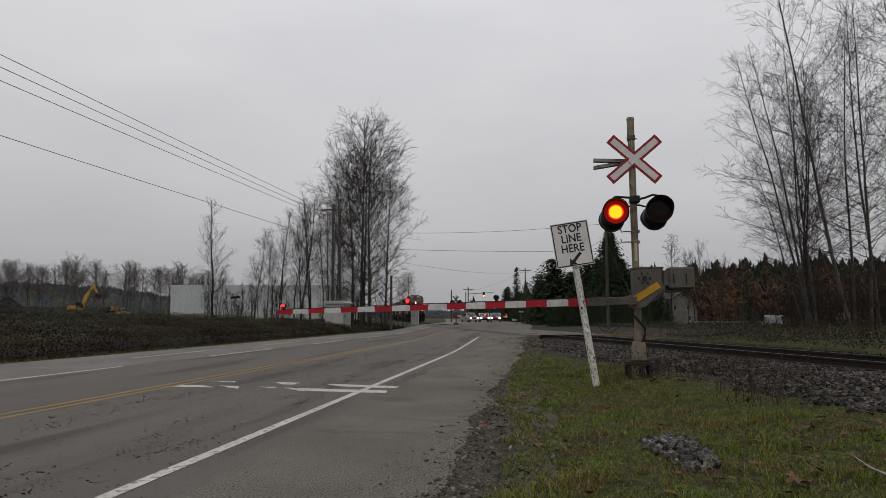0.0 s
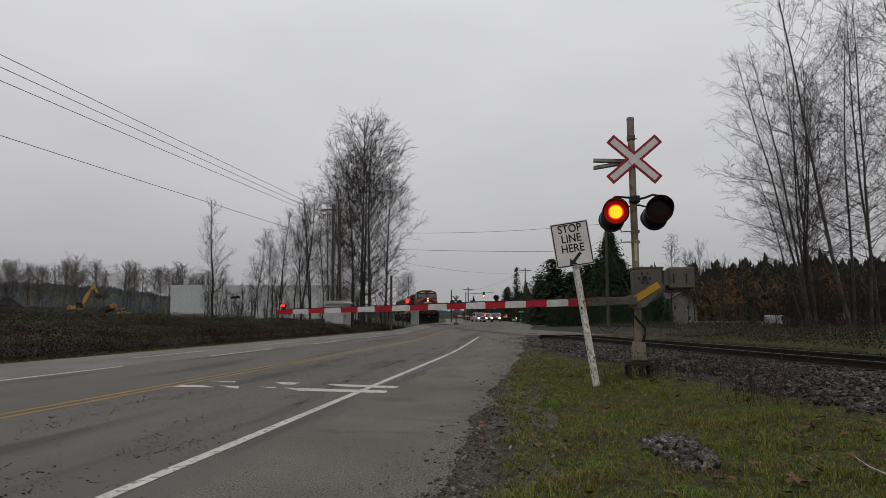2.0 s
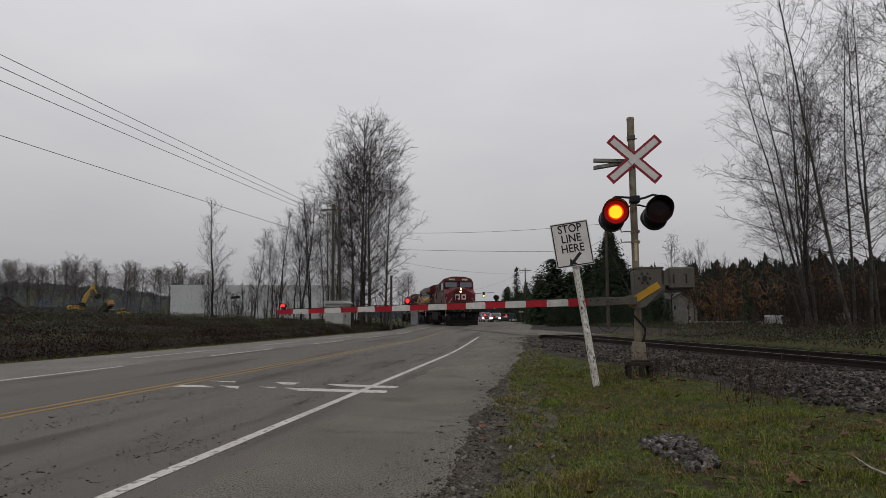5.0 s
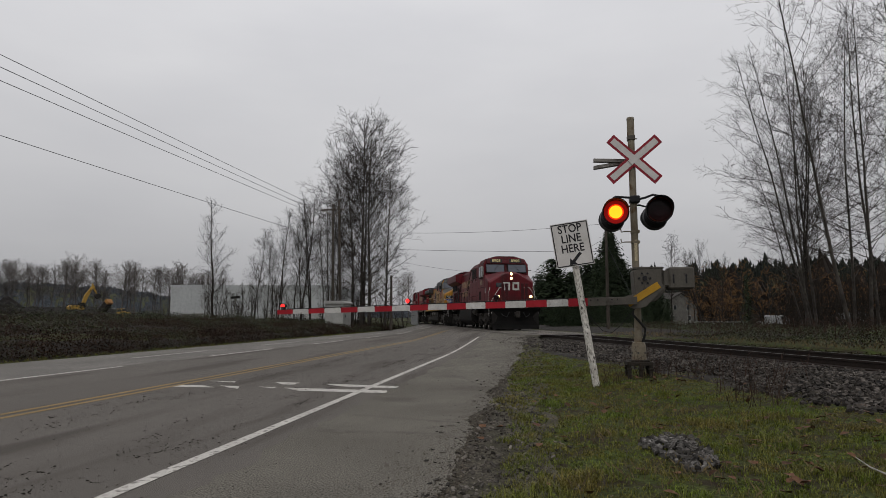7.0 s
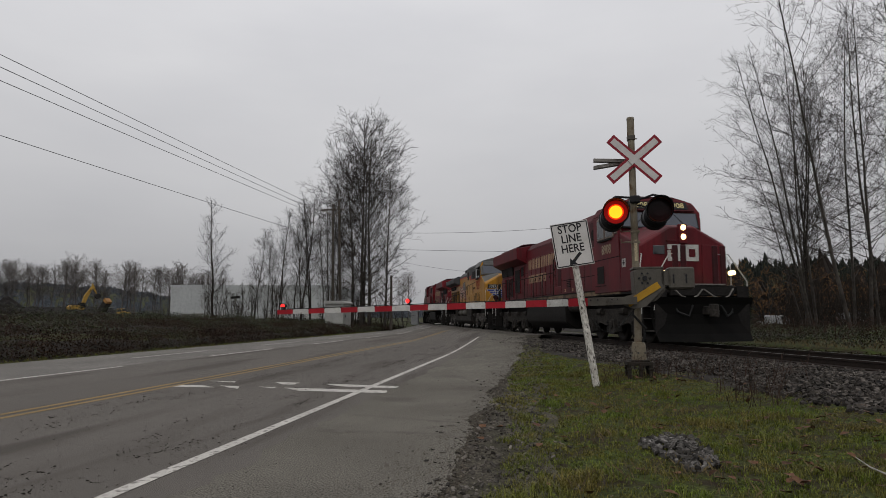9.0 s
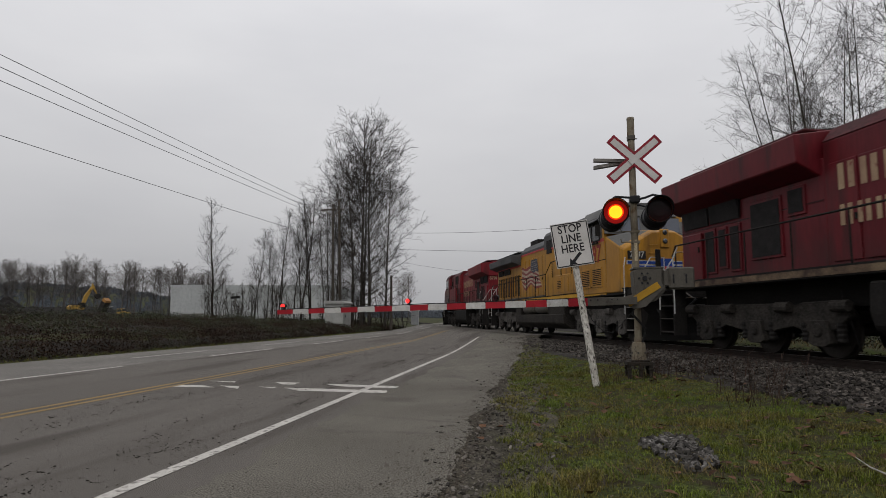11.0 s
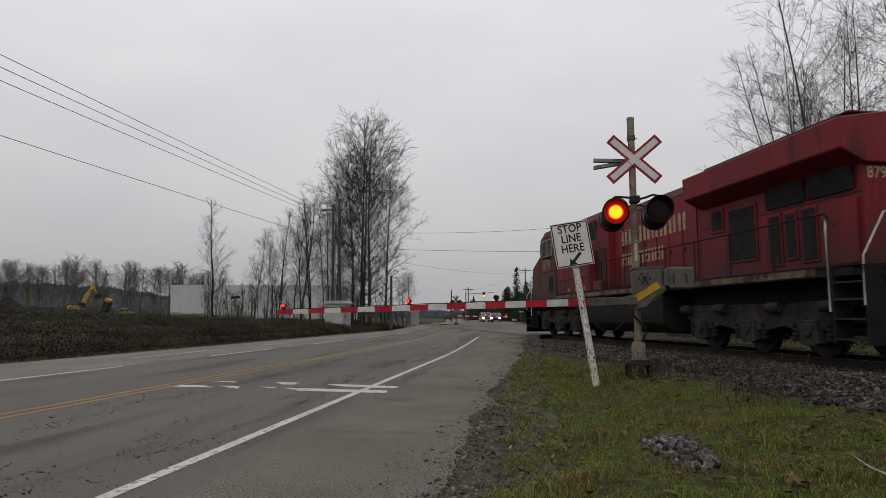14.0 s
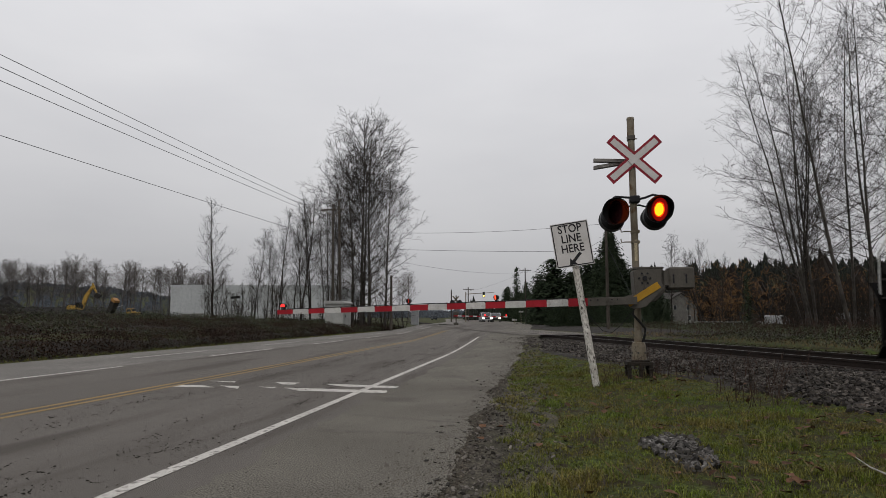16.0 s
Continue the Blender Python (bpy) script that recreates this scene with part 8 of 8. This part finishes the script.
earthworks()


def houses():
    h = thing("house", pose(35.0, 98, ground_z(35, 98) - 0.2, 0, 0, 16), "cream house half hidden by bare trees", "house")
    h.scale = (0.55, 0.55, 0.7)
    part("wall", made((box, -5, 5, -4, 4, -0.3, 4.6)), MA["siding"], h, "cream siding")
    part("roof", made((prism, [(-5.5, 4.5), (0, 6.8), (5.5, 4.5), (5.5, 4.7), (0, 7.05), (-5.5, 4.7)], -4.4, 4.4, "y")), MA["shingle"], h, "dark shingle roof")
    part("gable", made((prism, [(-4.95, 4.58), (0, 6.75), (4.95, 4.58)], -4.0, 4.0, "y")), MA["siding"], h)
    for x, z in ((-3, 1.0), (2.4, 1.0), (-2, 3.2), (2, 3.2)):
        w = part("window", made((box, x - 0.5, x + 0.5, -4.05, -4.0, z, z + 1.1)), MA["cabinet"], h, "white-framed window")
        part("pane", made((box, x - 0.42, x + 0.42, -4.065, -4.052, z + 0.08, z + 1.02)), MA["cab_glass"], w)
    f = thing("fence", pose(26.0, 69.0, ground_z(26, 69), 0, 0, -4), "low white rail fence beyond the track", "fence")
    for k in range(9):
        part("post", made((box, k * 1.0 - 0.05, k * 1.0 + 0.05, -0.04, 0.04, -0.2, 0.5)), MA["cabinet"], f)
    for z in (0.42,):
        part("rail", made((box, -0.05, 8.05, -0.075, -0.052, z, z + 0.08)), MA["cabinet"], f)
    for x, y, s, lab in ((38.5, 74, 0.55, "white parked van behind the trees"), (48.5, 76, 0.7, "white parked camper behind the trees")):
        v = thing("parked_van", pose(x, y, ground_z(x, y), 0, 0, 8), lab, "van", "parked vans")
        v.scale = (s, s, s)
        part("body", made((prism, [(-2.4, 0.4), (-2.45, 1.9), (-2.2, 2.15), (1.2, 2.15), (1.9, 1.3), (2.5, 1.1), (2.55, 0.4)], -0.95, 0.95, "y")), MA["car_white"], v, "", 0.08)
        part("window", made((prism, [(0.2, 1.35), (0.2, 1.95), (1.15, 1.95), (1.65, 1.35)], -0.965, -0.953, "y")), MA["cab_glass"], v)
        for xx in (-1.5, 1.6):
            part("wheel", made((lathe, [(0.2, -0.12), (0.36, -0.1), (0.36, 0.1), (0.2, 0.12)], 14, "y")), MA["tyre"], v, at=pose(xx, -0.85, 0.36))


houses()


# ---------------------------------------------------------------- movement
def flash_rows(base, on_first, key_times):
    """Rows for a lamp disc that turns half round at each time given."""
    rows, ang = [(0.0, base @ pose(0, 0, 0, 0, 0, 0 if on_first else 180))], 0 if on_first else 180
    for te in key_times:
        k = frame(te) - 1
        for j, part_turn in ((-1, 0), (0, 85), (1, 168), (2, 180)):
            t = (k + j) / FPS
            if 0 < t < 16.0:
                rows.append((t, base @ pose(0, 0, 0, 0, 0, ang + part_turn)))
        ang += 180
    if rows[-1][0] < 15.99:
        k = round((16.0 - rows[-1][0]) * FPS)
        rows.append((16.0, base @ pose(0, 0, 0, 0, 0, ang - 180 + 124) if k <= 1 else rows[-1][1]))
    return rows


def motions():
    # trains: equal steps at an even speed
    for ob, back, turned in LOCOS:
        rows = []
        for k in range(33):
            t = k * 0.5
            s = (T_FOOT - t) * SPEED + back
            a, b = track_at(s - 6.75), track_at(s + 6.75)
            c = (a + b) / 2
            d = (b - a) if turned else (a - b)
            rows.append((t, pose(c.x, c.y, RAIL_Z, 0, 0, math.degrees(math.atan2(d.y, d.x)))))
        walk(ob, rows)
    for ws in WHEELS:
        turned = ws.parent.parent == LOCOS[2][0]
        base = ws.matrix_basis.copy()
        rows = []
        for k in range(241):
            t = k * 2 / FPS
            ang = math.degrees(t * SPEED / 0.533) * (-1 if turned else 1)
            rows.append((t, base @ pose(0, 0, 0, 0, ang % 360, 0)))
        walk(ws, rows)
    # flashers
    ons = [min(0.30 + 0.982 * n, 15.95) for n in range(17)]
    times = sorted([t for t in ons] + [t + 0.3 if n == 7 else t + 0.3255 for n, t in enumerate(ons)])
    times = [t for t in times if t < 15.99]
    for key, first in (("left", True), ("right", False), ("arm_left", True), ("arm_right", False)):
        ob = LAMPS[key]
        walk(ob, flash_rows(ob.matrix_basis.copy(), first, times))
    # cars at the far side: creep up and wait
    z = 0.4
    walk(CARS["pickup"], [(0.0, pose(5.0, 124, z, 0, 0, -70)), (1.5, pose(6.3, 122, z, 0, 0, -74)), (3.0, pose(7.4, 120.5, z, 0, 0, -82)), (4.2, pose(7.8, 120, z, 0, 0, -86)), (16.0, pose(7.9, 120, z, 0, 0, -86))])
    walk(CARS["hatch"], [(0.0, pose(7.8, 123, z, 0, 0, -88)), (3.0, pose(8.9, 126, z, 0, 0, -90)), (16.0, pose(8.9, 126, z, 0, 0, -90))])
    walk(CARS["van"], [(0.0, pose(9.8, 120, z, 0, 0, -94)), (16.0, pose(9.8, 120, z, 0, 0, -94))])
    walk(CARS["dark"], [(0.0, pose(24.0, 134, z, 0, 0, 178)), (1.0, pose(20.5, 134, z, 0, 0, 178)), (2.5, pose(16.4, 134, z, 0, 0, 178)), (4.0, pose(14.2, 134.5, z, 0, 0, 176)), (5.5, pose(12.6, 137, z, 0, 0, 140)), (7.5, pose(10.6, 146, z, 0, 0, 100)), (12.0, pose(5.5, 190, z, 0, 0, 99)), (16.0, pose(-3.5, 250, z, 0, 0, 99))])
    # excavator swings its boom, the dump truck raises its bed
    swing = ((0.0, 8), (2.0, 12), (3.0, 40), (4.0, 48), (9.0, 50), (14.0, 46), (15.0, 20), (16.0, 4))
    walk(MOVERS["boom_house"], [(t, pose(0, 0, 0, 0, 0, a)) for t, a in swing])
    walk(MOVERS["truck"], [(t, pose(x, 147.5, 1.1)) for t, x in ((0.0, -76.0), (12.5, -76.0), (14.0, -75.3), (16.0, -73.8))])
    walk(MOVERS["bed"], [(t, pose(-3.0, 0, 1.6, 0, -a, 0)) for t, a in ((0.0, 8), (2.0, 18), (4.0, 32), (6.3, 45), (9.0, 55), (12.0, 62), (14.0, 64), (16.0, 64))])


motions()
